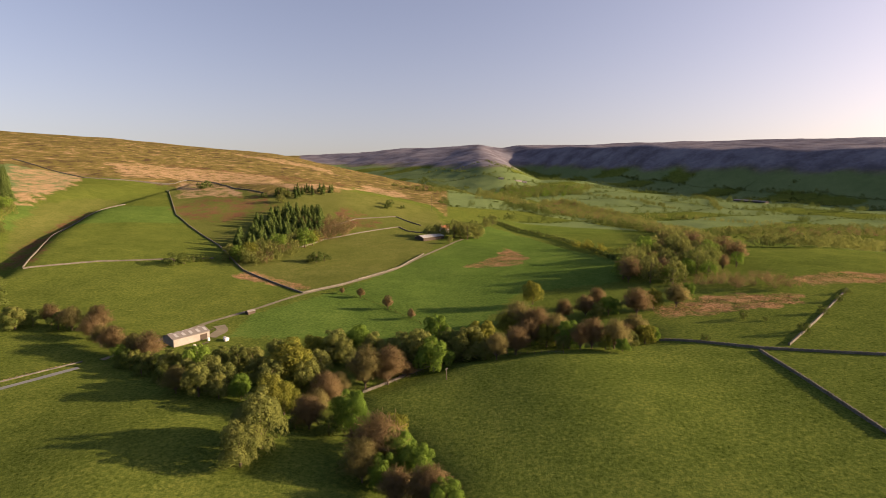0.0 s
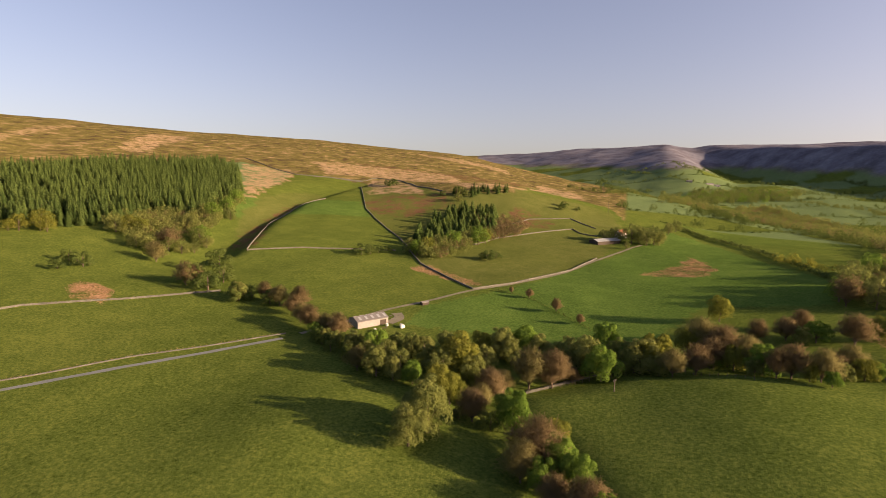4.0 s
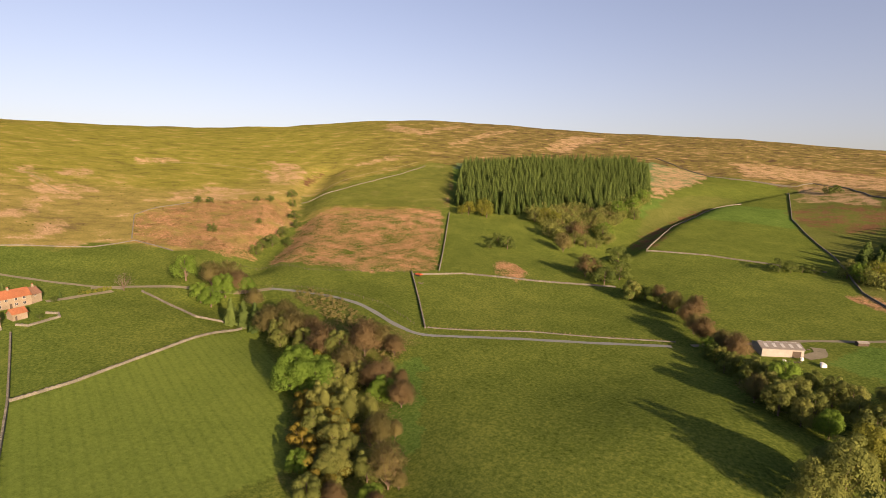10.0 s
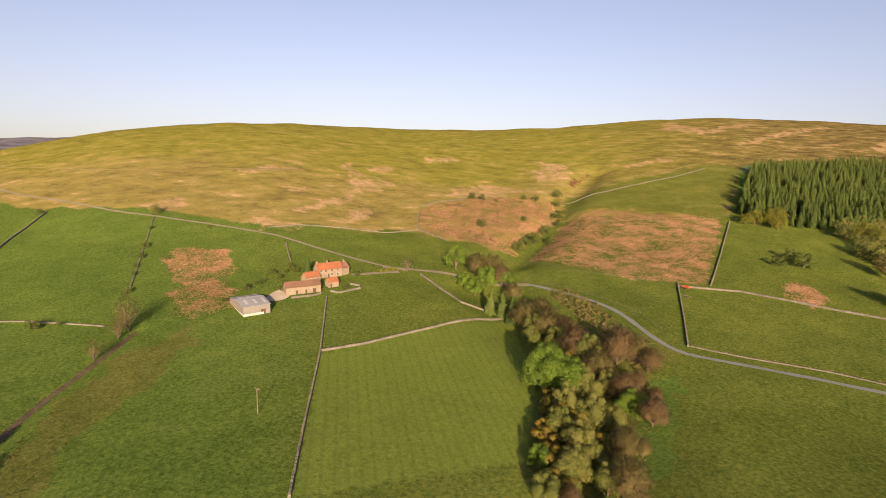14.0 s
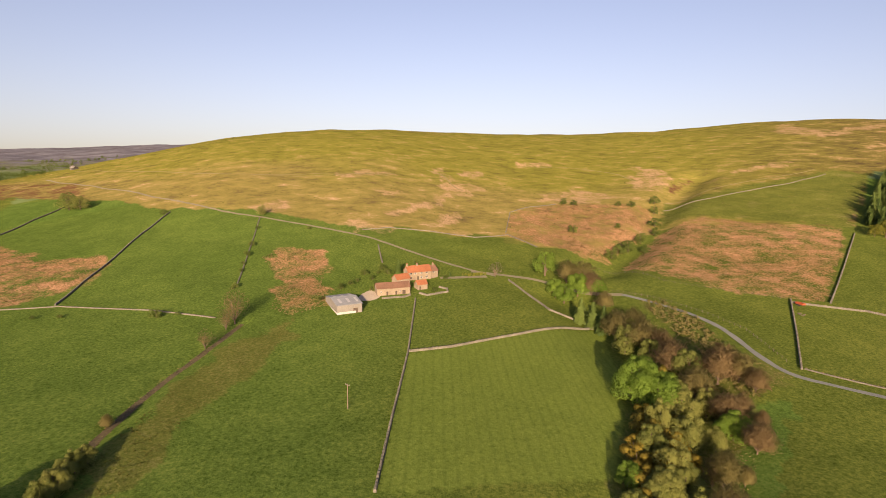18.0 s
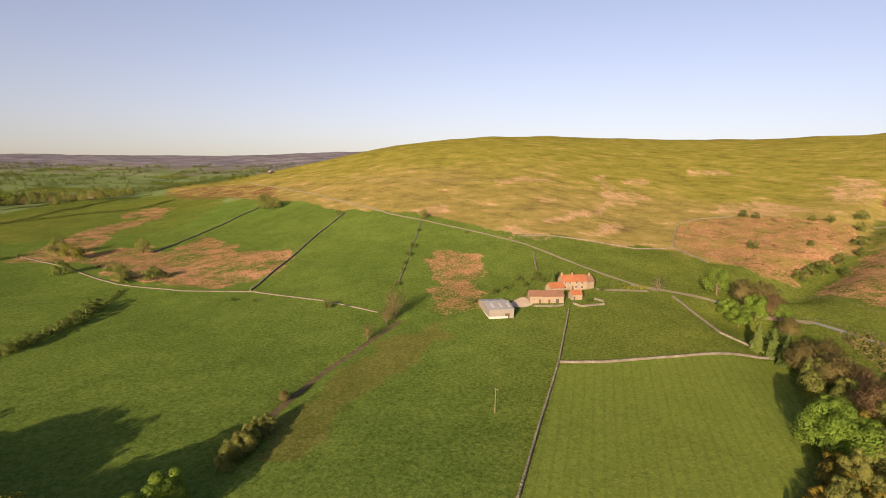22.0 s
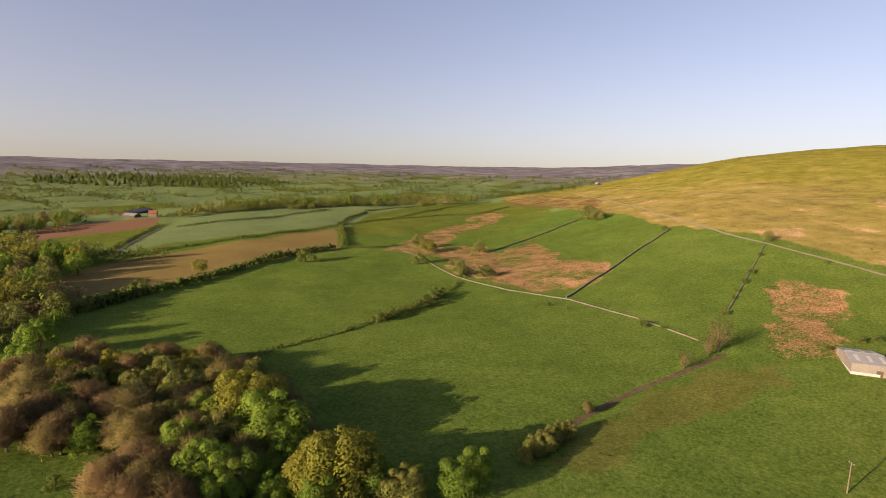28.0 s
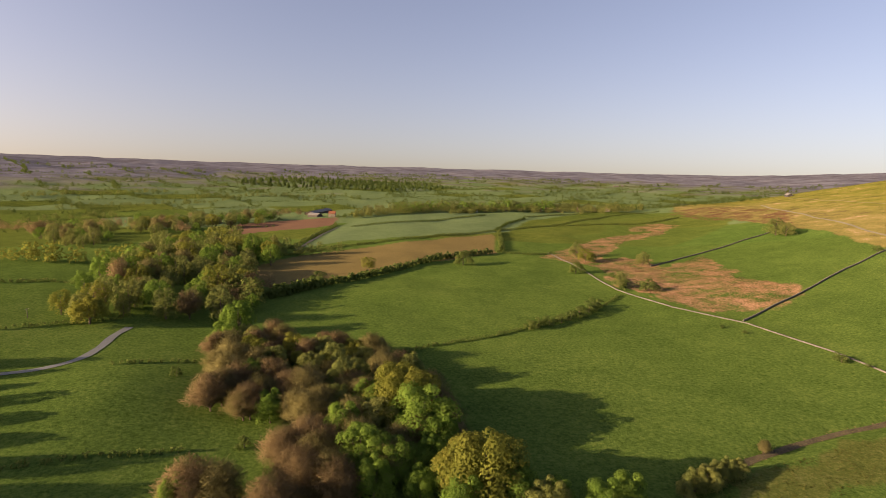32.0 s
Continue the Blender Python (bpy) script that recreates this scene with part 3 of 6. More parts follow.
# ---- helpers for things ----
def shade_outward(me, normals):
    """Leaves and needles shade as the rounded bough they grow on."""
    n = np.asarray(normals, float)
    n = n / np.maximum(np.linalg.norm(n, axis=1), 1e-6)[:, None]
    me.polygons.foreach_set("use_smooth", np.ones(len(me.polygons), bool))
    me.normals_split_custom_set_from_vertices(n.tolist())
    return me


def mesh_from(name, verts, faces, mat, smooth=False):
    me = bpy.data.meshes.new(name)
    me.from_pydata([tuple(v) for v in verts], [], [tuple(f) for f in faces])
    if smooth:
        me.polygons.foreach_set("use_smooth", [True] * len(me.polygons))
    me.materials.append(mat)
    return me


def resample(line, step):
    pts = [Vector((*p, 0)) for p in line]
    out = []
    for a, b in zip(pts, pts[1:]):
        k = max(1, round((b - a).length / step))
        out += [a.lerp(b, i / k) for i in range(k)]
    return out + [pts[-1]]


def smooth_line(line, rounds=2):
    for _ in range(rounds):
        q = [line[0]]
        for (ax, ay), (bx, by) in zip(line, line[1:]):
            q += [(0.75 * ax + 0.25 * bx, 0.75 * ay + 0.25 * by), (0.25 * ax + 0.75 * bx, 0.25 * ay + 0.75 * by)]
        line = q + [line[-1]]
    return line


def sides(pts):
    out = []
    for i, p in enumerate(pts):
        d = pts[min(i + 1, len(pts) - 1)] - pts[max(i - 1, 0)]
        out.append(Vector((-d.y, d.x, 0)).normalized())
    return out


def ribbon(name, line, width, mat, lift, label, category, step=2.0):
    """A strip laid on the ground: a lane or a track."""
    pts = resample(smooth_line(line), step)
    v, f = [], []
    for i, (p, s) in enumerate(zip(pts, sides(pts))):
        for k in (-0.5, 0, 0.5):
            w = width * (1 + 0.12 * math.sin(i * 0.7 + k * 5))
            q = p + s * k * w
            v.append((q.x, q.y))
        if i:
            b = 3 * i
            f += [(b - 3, b - 2, b + 1, b), (b - 2, b - 1, b + 2, b + 1)]
    v = np.array(v)
    v = np.column_stack([v, ground_z(v[:, 0], v[:, 1]) + lift])
    return tagged(new(name, mesh_from(name, v, f, mat, True)), label, category, kind="structure")


def stone_wall(line, label, height=0.95, rnd=random.Random(4)):
    """A dry stone wall with a battered body and uneven coping."""
    pts = resample(line, 0.75)
    v, f = [], []
    base = ground_z([p.x for p in pts], [p.y for p in pts])
    for i, (p, s, z) in enumerate(zip(pts, sides(pts), base)):
        h = height * rnd.uniform(0.82, 1.0) * (1.14 if i % 2 else 0.88)
        for k, hh in ((-0.4, -0.5), (-0.32, h * 0.8), (-0.24, h), (0.24, h * rnd.uniform(0.92, 1.05)), (0.32, h * 0.8), (0.4, -0.5)):
            q = p + s * (k + rnd.uniform(-0.05, 0.05))
            v.append((q.x, q.y, z + hh))
        if i:
            b = 6 * i
            f += [(b - 6 + k, b - 5 + k, b + 1 + k, b + k) for k in range(5)]
    f += [(0, 1, 2, 3, 4, 5), tuple(range(len(v) - 6, len(v)))]
    return tagged(new("dry_stone_wall", mesh_from("dry_stone_wall", v, f, M_WALL)), label, "wall", "field walls")


# ---- lanes and tracks ----

lane = ribbon("road", [(-275.4, 67.3), (-254.3, 87.6), (-232.6, 98.2), (-202.1, 99.9), (-185.0, 103.6)] + [(-177.4, 117.0), (-161.3, 138.3), (-141.2, 166.1), (-126.6, 184.8)], 2.4, M_LANE, 0.14, "narrow worn grey tarmac lane between fields", "lane")
ribbon("road", [(-123.2, 192.5), (-110.5, 220.9), (-102.5, 241.7), (-88.7, 260.3), (-73.2, 289.4), (-53.3, 311.5), (-24.6, 360.7), (-10.3, 405.9), (22.9, 476.0)], 2.4, M_TRACK, 0.14, "pale dirt farm lane climbing past the barn", "lane")
ribbon("road", [(-298.3, -10.4), (-297.8, 10.7), (-291.1, 32.9), (-275.4, 67.3)], 3.2, M_TRACK, 0.14, "pale farm lane leading to the farmhouse", "lane")
ribbon("road", [(-601.4, -526.1), (-466.1, -321.9), (-391.0, -202.9), (-370.9, -157.6), (-358.5, -111.6), (-346.2, -84.9), (-328.4, -52.1), (-302.6, -15.9), (-295.0, 2.8)], 2.4, M_TRACK, 0.2, "pale hillside track along the moor edge", "track")
ribbon("road", [(77.5, -190.3), (62.9, -193.0), (56.3, -205.4), (55.2, -232.0), (52.0, -244.0)], 3.0, M_LANE, 0.14, "narrow grey lane running into the wood", "lane")

ribbon("road", [(-27.2, -456.2), (-51.7, -529.5), (-79.3, -600.3)], 3.0, M_TRACK, 0.2, "pale farm track between two fields", "track")
ribbon("ditch_bank", [(-209.8, -102.4), (-185.3, -102.9), (-157.5, -104.5), (-130.4, -102.0), (-110.3, -98.7), (-91.8, -92.8)], 1.9, M_EARTH, 0.12, "bare brown earth bank of a field ditch", "ditch")
for way in ([(-662.1, -537.8), (-536.7, -329.0), (-499.5, -222.9), (-513.3, -171.0), (-525.3, -101.4)], [(-527.6, -312.0), (-497.7, -204.4), (-508.0, -147.7), (-538.6, -95.7)], [(-577.3, -69.4), (-565.6, -51.7), (-518.6, -37.5), (-507.3, -26.8)], [(-654.7, 48.5), (-666.1, 85.2), (-638.0, 134.5), (-584.4, 146.4)], [(-511.6, 156.6), (-537.1, 206.6), (-561.7, 267.2), (-587.1, 322.9)]):
    ribbon("sheep_path", way, 1.5, M_PATH, 0.25, "thin pale sheep path worn across the moor", "path")

# ---- field walls ----
WALLS = [[(-107.9, -23.8), (-142.6, -26.4), (-190.3, -29.3), (-249.6, -35.0)], [(-191.2, -29.5), (-198.0, -13.4), (-214.2, 12.1), (-244.1, 51.8)],
         [(-191.2, 109.9), (-222.1, 124.2), (-266.6, 143.9)], [(-263.2, 160.0), (-319.3, 198.5), (-385.3, 243.0)], [(-262.7, 141.7), (-252.8, 169.7), (-225.1, 195.3), (-193.7, 229.1)]]
WALLS += [[(112.5, 180.3), (110.5, 146.5), (109.1, 119.8)], [(85.5, 200.0), (113.8, 182.4), (149.0, 168.6)], [(124.8, 183.6), (149.1, 205.6), (196.8, 252.3)], [(-24.8, 173.2), (-10.6, 188.2), (6.0, 202.9), (27.5, 201.6)],
         [(-220.9, -195.5), (-264.1, -210.1), (-345.2, -235.7), (-394.2, -245.7)], [(-273.9, -327.6), (-333.7, -344.4), (-436.1, -368.6)]]
WALLS += [[(-241.7, 314.3), (-284.7, 398.8), (-311.9, 487.2), (-297.1, 520.7)], [(-239.3, 311.1), (-210.5, 336.6), (-181.4, 351.5), (-151.3, 364.3)], [(-318.0, 645.4), (-237.7, 496.0), (-163.3, 404.3), (-121.8, 337.2), (-73.5, 290.3)], [(-325.3, 668.5), (-405.7, 633.8), (-524.3, 684.2)],
         [(-330.1, -70.1), (-299.3, -61.2)], [(-289.8, 10.2), (-250.9, 28.6), (-247.6, 40.9), (-244.1, 51.8)], [(-73.5, 290.3), (-53.8, 313.9), (-24.9, 364.1), (-10.5, 410.4)], [(-382.7, 639.2), (-352.1, 659.9), (-322.8, 674.8), (-324.4, 713.7), (-288.9, 706.2), (-226.5, 613.0), (-184.8, 582.9)], [(-94.2, 450.3), (-58.9, 495.5), (-36.7, 517.2), (-27.5, 505.8), (-13.8, 501.8)], [(-122.3, 370.9), (-110.1, 407.9), (-103.7, 414.2), (-94.2, 450.3)], [(-108.5, 456.3), (-105.3, 483.2), (-79.0, 527.6), (-41.8, 552.9), (-16.0, 531.8)]]
for line in ([(-388.9, 10.3), (-449.3, 14.7), (-469.4, 32.5), (-488.2, 56.6)], [(-359.0, -87.5), (-370.8, -70.8), (-373.6, -42.3), (-371.3, -11.5), (-384.8, 11.8), (-357.7, 30.4)], [(-490.2, 149.6), (-500.3, 185.4), (-518.2, 232.5), (-537.8, 274.9), (-568.0, 323.1)]):
    stone_wall(line, "low tumbled stone wall on the moor edge", 0.6)
stone_wall([(-191.6, 111.1), (-179.2, 127.6), (-165.6, 147.8), (-145.3, 171.1), (-129.0, 190.4)], "low grassy stone bank above the lane", 0.4)
stone_wall([(-254.2, -125.5), (-320.1, -147.6), (-374.0, -165.4)], "low broken stone bank across the field", 0.45)
stone_wall([(-230.3, -403.4), (-221.7, -345.5), (-204.7, -272.7), (-207.0, -227.4), (-219.6, -192.5), (-217.4, -148.9), (-211.9, -114.9)], "low brown broken stone bank along the field", 0.5)
for line in WALLS:
    stone_wall(line, "grey-brown dry stone wall between green fields")


# ---- farm buildings ----
def part(name, bm_or_mesh, mat, parent, label=""):
    me = bm_or_mesh
    if isinstance(me, bmesh.types.BMesh):
        me = bpy.data.meshes.new(name)
        bm_or_mesh.to_mesh(me)
        bm_or_mesh.free()
    if not me.materials:
        me.materials.append(mat)
    ob = new(name, me)
    ob.parent = parent
    return tagged(ob, label) if label else ob


def box(bm, x0, y0, z0, x1, y1, z1, bevel=0.0):
    m = Matrix.Translation(((x0 + x1) / 2, (y0 + y1) / 2, (z0 + z1) / 2)) @ Matrix.Diagonal((x1 - x0, y1 - y0, z1 - z0, 1))
    v = bmesh.ops.create_cube(bm, size=1, matrix=m)["verts"]
    if bevel:
        bmesh.ops.bevel(bm, geom=list({e for q in v for e in q.link_edges}), offset=bevel, segments=1, affect="EDGES")
    return bm


def boxed(*dims, bevel=0.0):
    return box(bmesh.new(), *dims, bevel=bevel)


def ribbed(L, y0, z0, y1, z1, pitch, rise, x0=0.0):
    """One roof slope of ribbed sheeting or pantiles, from eaves to ridge, with its thickness."""
    n = max(2, int(L / pitch)) * 2
    ny, nz = -(z1 - z0), (y1 - y0)
    k = math.hypot(ny, nz) * (1 if nz > 0 else -1)
    ny, nz = ny / k, nz / k
    v, f = [], []
    for i in range(n + 1):
        x, h = x0 + L * i / n, rise if i % 2 else 0.0
        v += [(x, y0 + ny * h, z0 + nz * h), (x, y1 + ny * h, z1 + nz * h), (x, y0 - ny * 0.08, z0 - nz * 0.08), (x, y1 - ny * 0.08, z1 - nz * 0.08)]
        if i:
            b = 4 * i
            f += [(b - 4, b, b + 1, b - 3), (b - 2, b - 1, b + 3, b + 2), (b - 4, b - 2, b + 2, b), (b - 3, b + 1, b + 3, b - 1)]
    return v, f


def opening(root, wall, x, z, w, h, y, face, frame_mat, fill_mat, name="window"):
    """A window or door in a long wall, with a frame, a lintel and a leaf or pane. face: -1 the front, 1 the back."""
    o = part(name, boxed(x - w / 2, min(y, y + face * 0.05), z, x + w / 2, max(y, y + face * 0.05), z + h), frame_mat, wall)
    yo = y + face * 0.055
    if name == "window":
        for k in (0, 1):
            a = x - w / 2 + 0.07 + k * (w / 2 - 0.035)
            part("pane", boxed(a, min(y, yo), z + 0.07, a + w / 2 - 0.105, max(y, yo), z + h - 0.07), fill_mat, o)
    else:
        part("leaf", boxed(x - w / 2 + 0.08, min(y, yo), z + 0.02, x + w / 2 - 0.08, max(y, yo), z + h - 0.08), fill_mat, o)
    return o


M_GLASS = plain("dark_window_glass", [(0.3, (0.02, 0.025, 0.03)), (0.7, (0.04, 0.045, 0.05))], 0.5, 0.12, 0, 0)
M_DOOR = plain("dark_weathered_boards", [(0.3, (0.035, 0.028, 0.022)), (0.7, (0.09, 0.07, 0.05))], 0.3, 0.8)
M_PAINT = plain("white_window_paint", [(0.3, (0.32, 0.31, 0.28)), (0.7, (0.45, 0.44, 0.41))], 0.4, 0.6, 0, 0.1)
M_BOARD = plain("silvered_boarding", [(0.3, (0.12, 0.115, 0.102)), (0.7, (0.215, 0.207, 0.187))], 0.5, 0.85, 0, 0.4)
M_SLATE = plain("dark_roof_sheeting", [(0.3, (0.12, 0.113, 0.10)), (0.7, (0.21, 0.20, 0.18))], 0.8, 0.6, 0, 0.2)
M_CLEAR = plain("pale_rooflight_sheet", [(0.3, (0.26, 0.27, 0.265)), (0.7, (0.36, 0.37, 0.36))], 0.8, 0.4, 0, 0.1)
M_CREAM = plain("cream_wall_sheeting", [(0.3, (0.215, 0.205, 0.185)), (0.7, (0.32, 0.305, 0.28))], 1.0, 0.8, 0, 0.25)


def building(name, a, b, depth, eaves, ridge, wall_mat, roof_mat, label, windows=(), doors=(), chimneys=(), pitch=0.5, rise=0.05, lights=0, over=0.3, category="building", group="", ridge_mat=None):
    """A gabled building. a, b: the ends of its front wall as seen from the valley; depth goes away from there."""
    ax, ay = a
    L = math.hypot(b[0] - ax, b[1] - ay)
    ang = math.degrees(math.atan2(b[1] - ay, b[0] - ax))
    root = tagged(new(name), label, category, group)
    z = min(gz(*a), gz(*b))
    root.matrix_world = pose(ax, ay, z - 0.1, 0, 0, ang)
    bm = bmesh.new()
    prof = [(0, -1.5), (depth, -1.5), (depth, eaves), (depth / 2, ridge - 0.12), (0, eaves)]
    for x in (0, L):
        bm.faces.new([bm.verts.new((x, y, h)) for y, h in prof])
    bm.verts.ensure_lookup_table()
    for i in range(5):
        j = (i + 1) % 5
        bm.faces.new([bm.verts[i], bm.verts[j], bm.verts[5 + j], bm.verts[5 + i]])
    bmesh.ops.recalc_face_normals(bm, faces=bm.faces)
    wall = part("wall", bm, wall_mat, root)
    sl = (ridge - eaves) / (depth / 2)
    for y0, s in ((-over, 1), (depth + over, -1)):
        v, f = ribbed(L + 2 * over, y0, eaves - sl * over + 0.05, depth / 2, ridge + 0.05, pitch, rise, -over)
        slope = part("roof_slope", mesh_from("roof_slope", v, f, roof_mat), roof_mat, root)
        for k in range(lights):
            x = L * (k + 0.5) / lights
            v, f = ribbed(1.1, depth / 2 + (y0 - depth / 2) * 0.75, ridge + 0.13 - (ridge - eaves) * 0.72, depth / 2 + (y0 - depth / 2) * 0.25, ridge + 0.13 - (ridge - eaves) * 0.22, pitch, rise, x)
            part("rooflight", mesh_from("rooflight", v, f, M_CLEAR), M_CLEAR, slope, "pale translucent roof sheet")
    part("ridge_tiles", boxed(-over, depth / 2 - 0.14, ridge + 0.03, L + over, depth / 2 + 0.14, ridge + 0.17, bevel=0.05), ridge_mat or roof_mat, root)
    for u, w in chimneys:
        c = part("chimney", boxed(u - w / 2, depth / 2 - 0.35, ridge - 0.5, u + w / 2, depth / 2 + 0.35, ridge + 1.1, bevel=0.04), M_STONE, root)
        for k in (-0.22, 0.22):
            part("chimney_pot", boxed(u + k * w - 0.13, depth / 2 - 0.13, ridge + 1.1, u + k * w + 0.13, depth / 2 + 0.13, ridge + 1.5, bevel=0.05), M_ROOF, c)
    for u, h, w, hh in windows:
        opening(root, wall, u, h, w, hh, 0.0, -1, M_PAINT, M_GLASS)
    for u, w, h in doors:
        opening(root, wall, u, 0.05, w, h, 0.0, -1, M_STONE, M_DOOR, "door")
    return root


# the white barn beside the lane
W = [(-103.9, 207.4), (-94.7, 219.4)]
white_barn = building("field_barn", W[0], W[1], 8.5, 3.3, 4.6, M_CREAM, M_SLATE, "long cream-walled barn with a dark sheeted roof", doors=[(12.5, 3.2, 2.6)], pitch=0.6, lights=5, group="farm buildings", category="barn")
# the farm under the moor
W = [(-222.6, -65.4), (-228.8, -55.9)]
grey_barn = building("sheeted_barn", W[0], W[1], 18.0, 4.2, 5.6, M_BOARD, M_GREY, "grey sheeted farm shed with a low-pitched roof", doors=[(8.3, 2.2, 2.4)], pitch=0.6, lights=3, group="farm buildings", category="barn")
part("plinth", boxed(-0.06, -0.06, -1.0, 8.5, 0.3, 1.1), M_CLEAR, grey_barn, "whitewashed block base")
part("plinth", boxed(-0.06, 0.3, -1.0, 0.3, 18.06, 1.1), M_CLEAR, grey_barn, "whitewashed block base")
W = [(-249.3, -53.5), (-252.0, -47.7)]
building("outbuilding", W[0], W[1], 5.5, 3.7, 5.8, M_STONE, M_ROOF_OLD, "old sandstone farm outbuilding with a red pantile roof", doors=[(5.0, 1.1, 2.0)], windows=[(2.0, 1.4, 0.8, 0.9)], pitch=0.3, rise=0.06, group="farm buildings")
W = [(-252.1, -47.6), (-257.1, -38.7)]
building("outbuilding", W[0], W[1], 5.5, 3.6, 5.7, M_STONE, M_ROOF_OLD, "long sandstone byre with a red pantile roof", doors=[(3.0, 1.1, 2.0), (7.0, 1.8, 2.2)], windows=[(5.2, 1.4, 0.8, 0.8)], pitch=0.3, rise=0.06, group="farm buildings")
W = [(-274.3, -42.3), (-281.3, -31.1)]
building("farmhouse", W[0], W[1], 6.5, 4.5, 7.2, M_STONE, M_ROOF, "sandstone farmhouse with an orange-red pantile roof", doors=[(5.5, 1.1, 2.1)], windows=[(1.5, 0.9, 1.1, 1.2), (1.5, 3.2, 1.1, 1.1), (4.0, 3.2, 1.1, 1.1), (7.5, 0.9, 1.2, 1.2), (7.5, 3.2, 1.1, 1.1), (10.5, 0.9, 1.2, 1.2), (10.5, 3.2, 1.1, 1.1)], chimneys=[(0.5, 0.8), (6.2, 0.8)], pitch=0.3, rise=0.06, category="house", group="farm buildings")
W = [(-281.8, -30.9), (-285.1, -27.9)]
building("farmhouse_wing", W[0], W[1], 6.0, 4.1, 6.6, M_STONE, M_ROOF_OLD, "darker end wing of the farmhouse with pantiles", windows=[(1.5, 3.0, 0.9, 1.0)], chimneys=[(3.2, 0.7)], pitch=0.3, rise=0.06, category="house", group="farm buildings")
W = [(-266.4, -46.8), (-271.9, -41.0)]
building("lean_to", W[0], W[1], 5.0, 2.8, 4.9, M_STONE, M_ROOF, "small stone store with a pantile roof", windows=[(2.5, 1.2, 0.8, 0.8)], pitch=0.3, rise=0.06, group="farm buildings")
W = [(-262.6, -35.6), (-265.7, -31.2)]
building("garden_store", W[0], W[1], 4.0, 2.9, 4.6, M_STONE, M_ROOF, "little stone garden building with a pantile roof", doors=[(1.2, 0.9, 1.9)], pitch=0.3, rise=0.06, group="farm buildings")
stone_wall([(-258.2, -34.4), (-256.2, -30.3), (-263.2, -20.6), (-267.2, -21.2), (-269.3, -25.6)], "pale garden wall round the farmhouse", 1.0)
stone_wall([(-246.3, -50.6), (-251.2, -40.7), (-254.6, -38.3)], "low stone wall below the byre", 0.9)
ribbon("pavement", [(-246.4, -61.6), (-245.9, -57.3), (-253.6, -55.0), (-256.9, -53.7)], 8.5, M_YARD, 0.16, "pale stony farmyard between the buildings", "farmyard")
ribbon("pavement", [(-283.3, -26.5), (-287.1, -14.9), (-292.5, -1.7)], 3.0, M_TRACK, 0.2, "pale stony drive beside the farmhouse", "drive")
# the white farm farther up the valley, and the far farmsteads
W = [(-11.6, 462.9), (6.2, 479.5)]
# dark wall colour stands in for the shade inside the openings
building("sheeted_barn", W[0], W[1], 11, 3.0, 4.4, M_DOOR, M_CLEAR, "low farm shed with shaded openings drawn as dark walls and a pale sheeted roof", pitch=0.8, lights=0, group="far farms", category="barn")
W = [(6.2, 500.5), (11.7, 509.4)]
building("farmhouse", W[0], W[1], 6, 5.2, 7.8, M_WHITE, M_ROOF, "whitewashed farmhouse among trees", windows=[(1.5, 1, 1, 1.2), (1.5, 3.4, 1, 1.1), (4.5, 1, 1, 1.2), (4.5, 3.4, 1, 1.1)], chimneys=[(0.6, 1.0)], category="house", group="far farms")
W = [(760.1, 1390.4), (783.1, 1365.4), (802.1, 1323.2), (203.8, 1823.5), (220.4, 1822.6), (263.5, 1839.1), (285.6, 1848.5), (286.6, 1829.8), (300.0, 1832.5)]
building("sheeted_barn", W[0], W[1], 14, 4, 6, M_TIMBER, M_SLATE, "long far farm shed with a grey roof", pitch=1.5, group="far farms", category="barn")
building("sheeted_barn", W[1], W[2], 14, 4, 6, M_TIMBER, M_SLATE, "long far farm shed with a grey roof", pitch=1.5, group="far farms", category="barn")
for i in (3, 5, 7):
    building("cottage", W[i], W[i + 1], 9, 5, 7.5, M_CREAM, M_SLATE, "small pale farmhouse on the far hillside", windows=[(3, 1, 2, 2), (9, 1, 2, 2)], pitch=2, category="house", group="far farms")
W = [(-58.6, -733.7), (-69.6, -720.6), (-73.5, -801.6), (-106.2, -860.0), (-83.3, -714.7), (-91.5, -712.1)]
building("sheeted_barn", W[0], W[1], 10, 4, 6, M_TIMBER, M_SLATE, "grey farm shed beside a ploughed field", pitch=1.0, group="far farms", category="barn")
# closed dark walls all round stand for the open front
building("sheeted_barn", W[2], W[3], 14, 5, 7.5, M_DOOR, M_SLATE, "dark open-fronted farm shed", pitch=1.0, group="far farms", category="barn")
building("farmhouse", W[4], W[5], 7, 5, 8, M_STONE, M_ROOF, "stone farmhouse behind a ploughed field", windows=[(2, 1, 1, 1.2), (5, 1, 1, 1.2)], pitch=0.6, category="house", group="far farms")
W = [(-700.3, -576.4), (-696.0, -567.4), (-1478.9, -2047.8), (-1505.1, -2043.5), (-1525.0, -2058.7), (-1538.1, -2056.4), (-1197.4, -2183.2), (-1216.9, -2193.0)]
for a in (159.4, 158.2, 157.2, 151.6, 150.8, 149.6, 146.2, 144.8, 155.0, 147.6):
    r = 0.96 * float(np.interp(a, bearing, curves[0]))
    W += [(-math.sin(radians(a)) * r, math.cos(radians(a)) * r), (-math.sin(radians(a - 0.45)) * r, math.cos(radians(a - 0.45)) * r)]
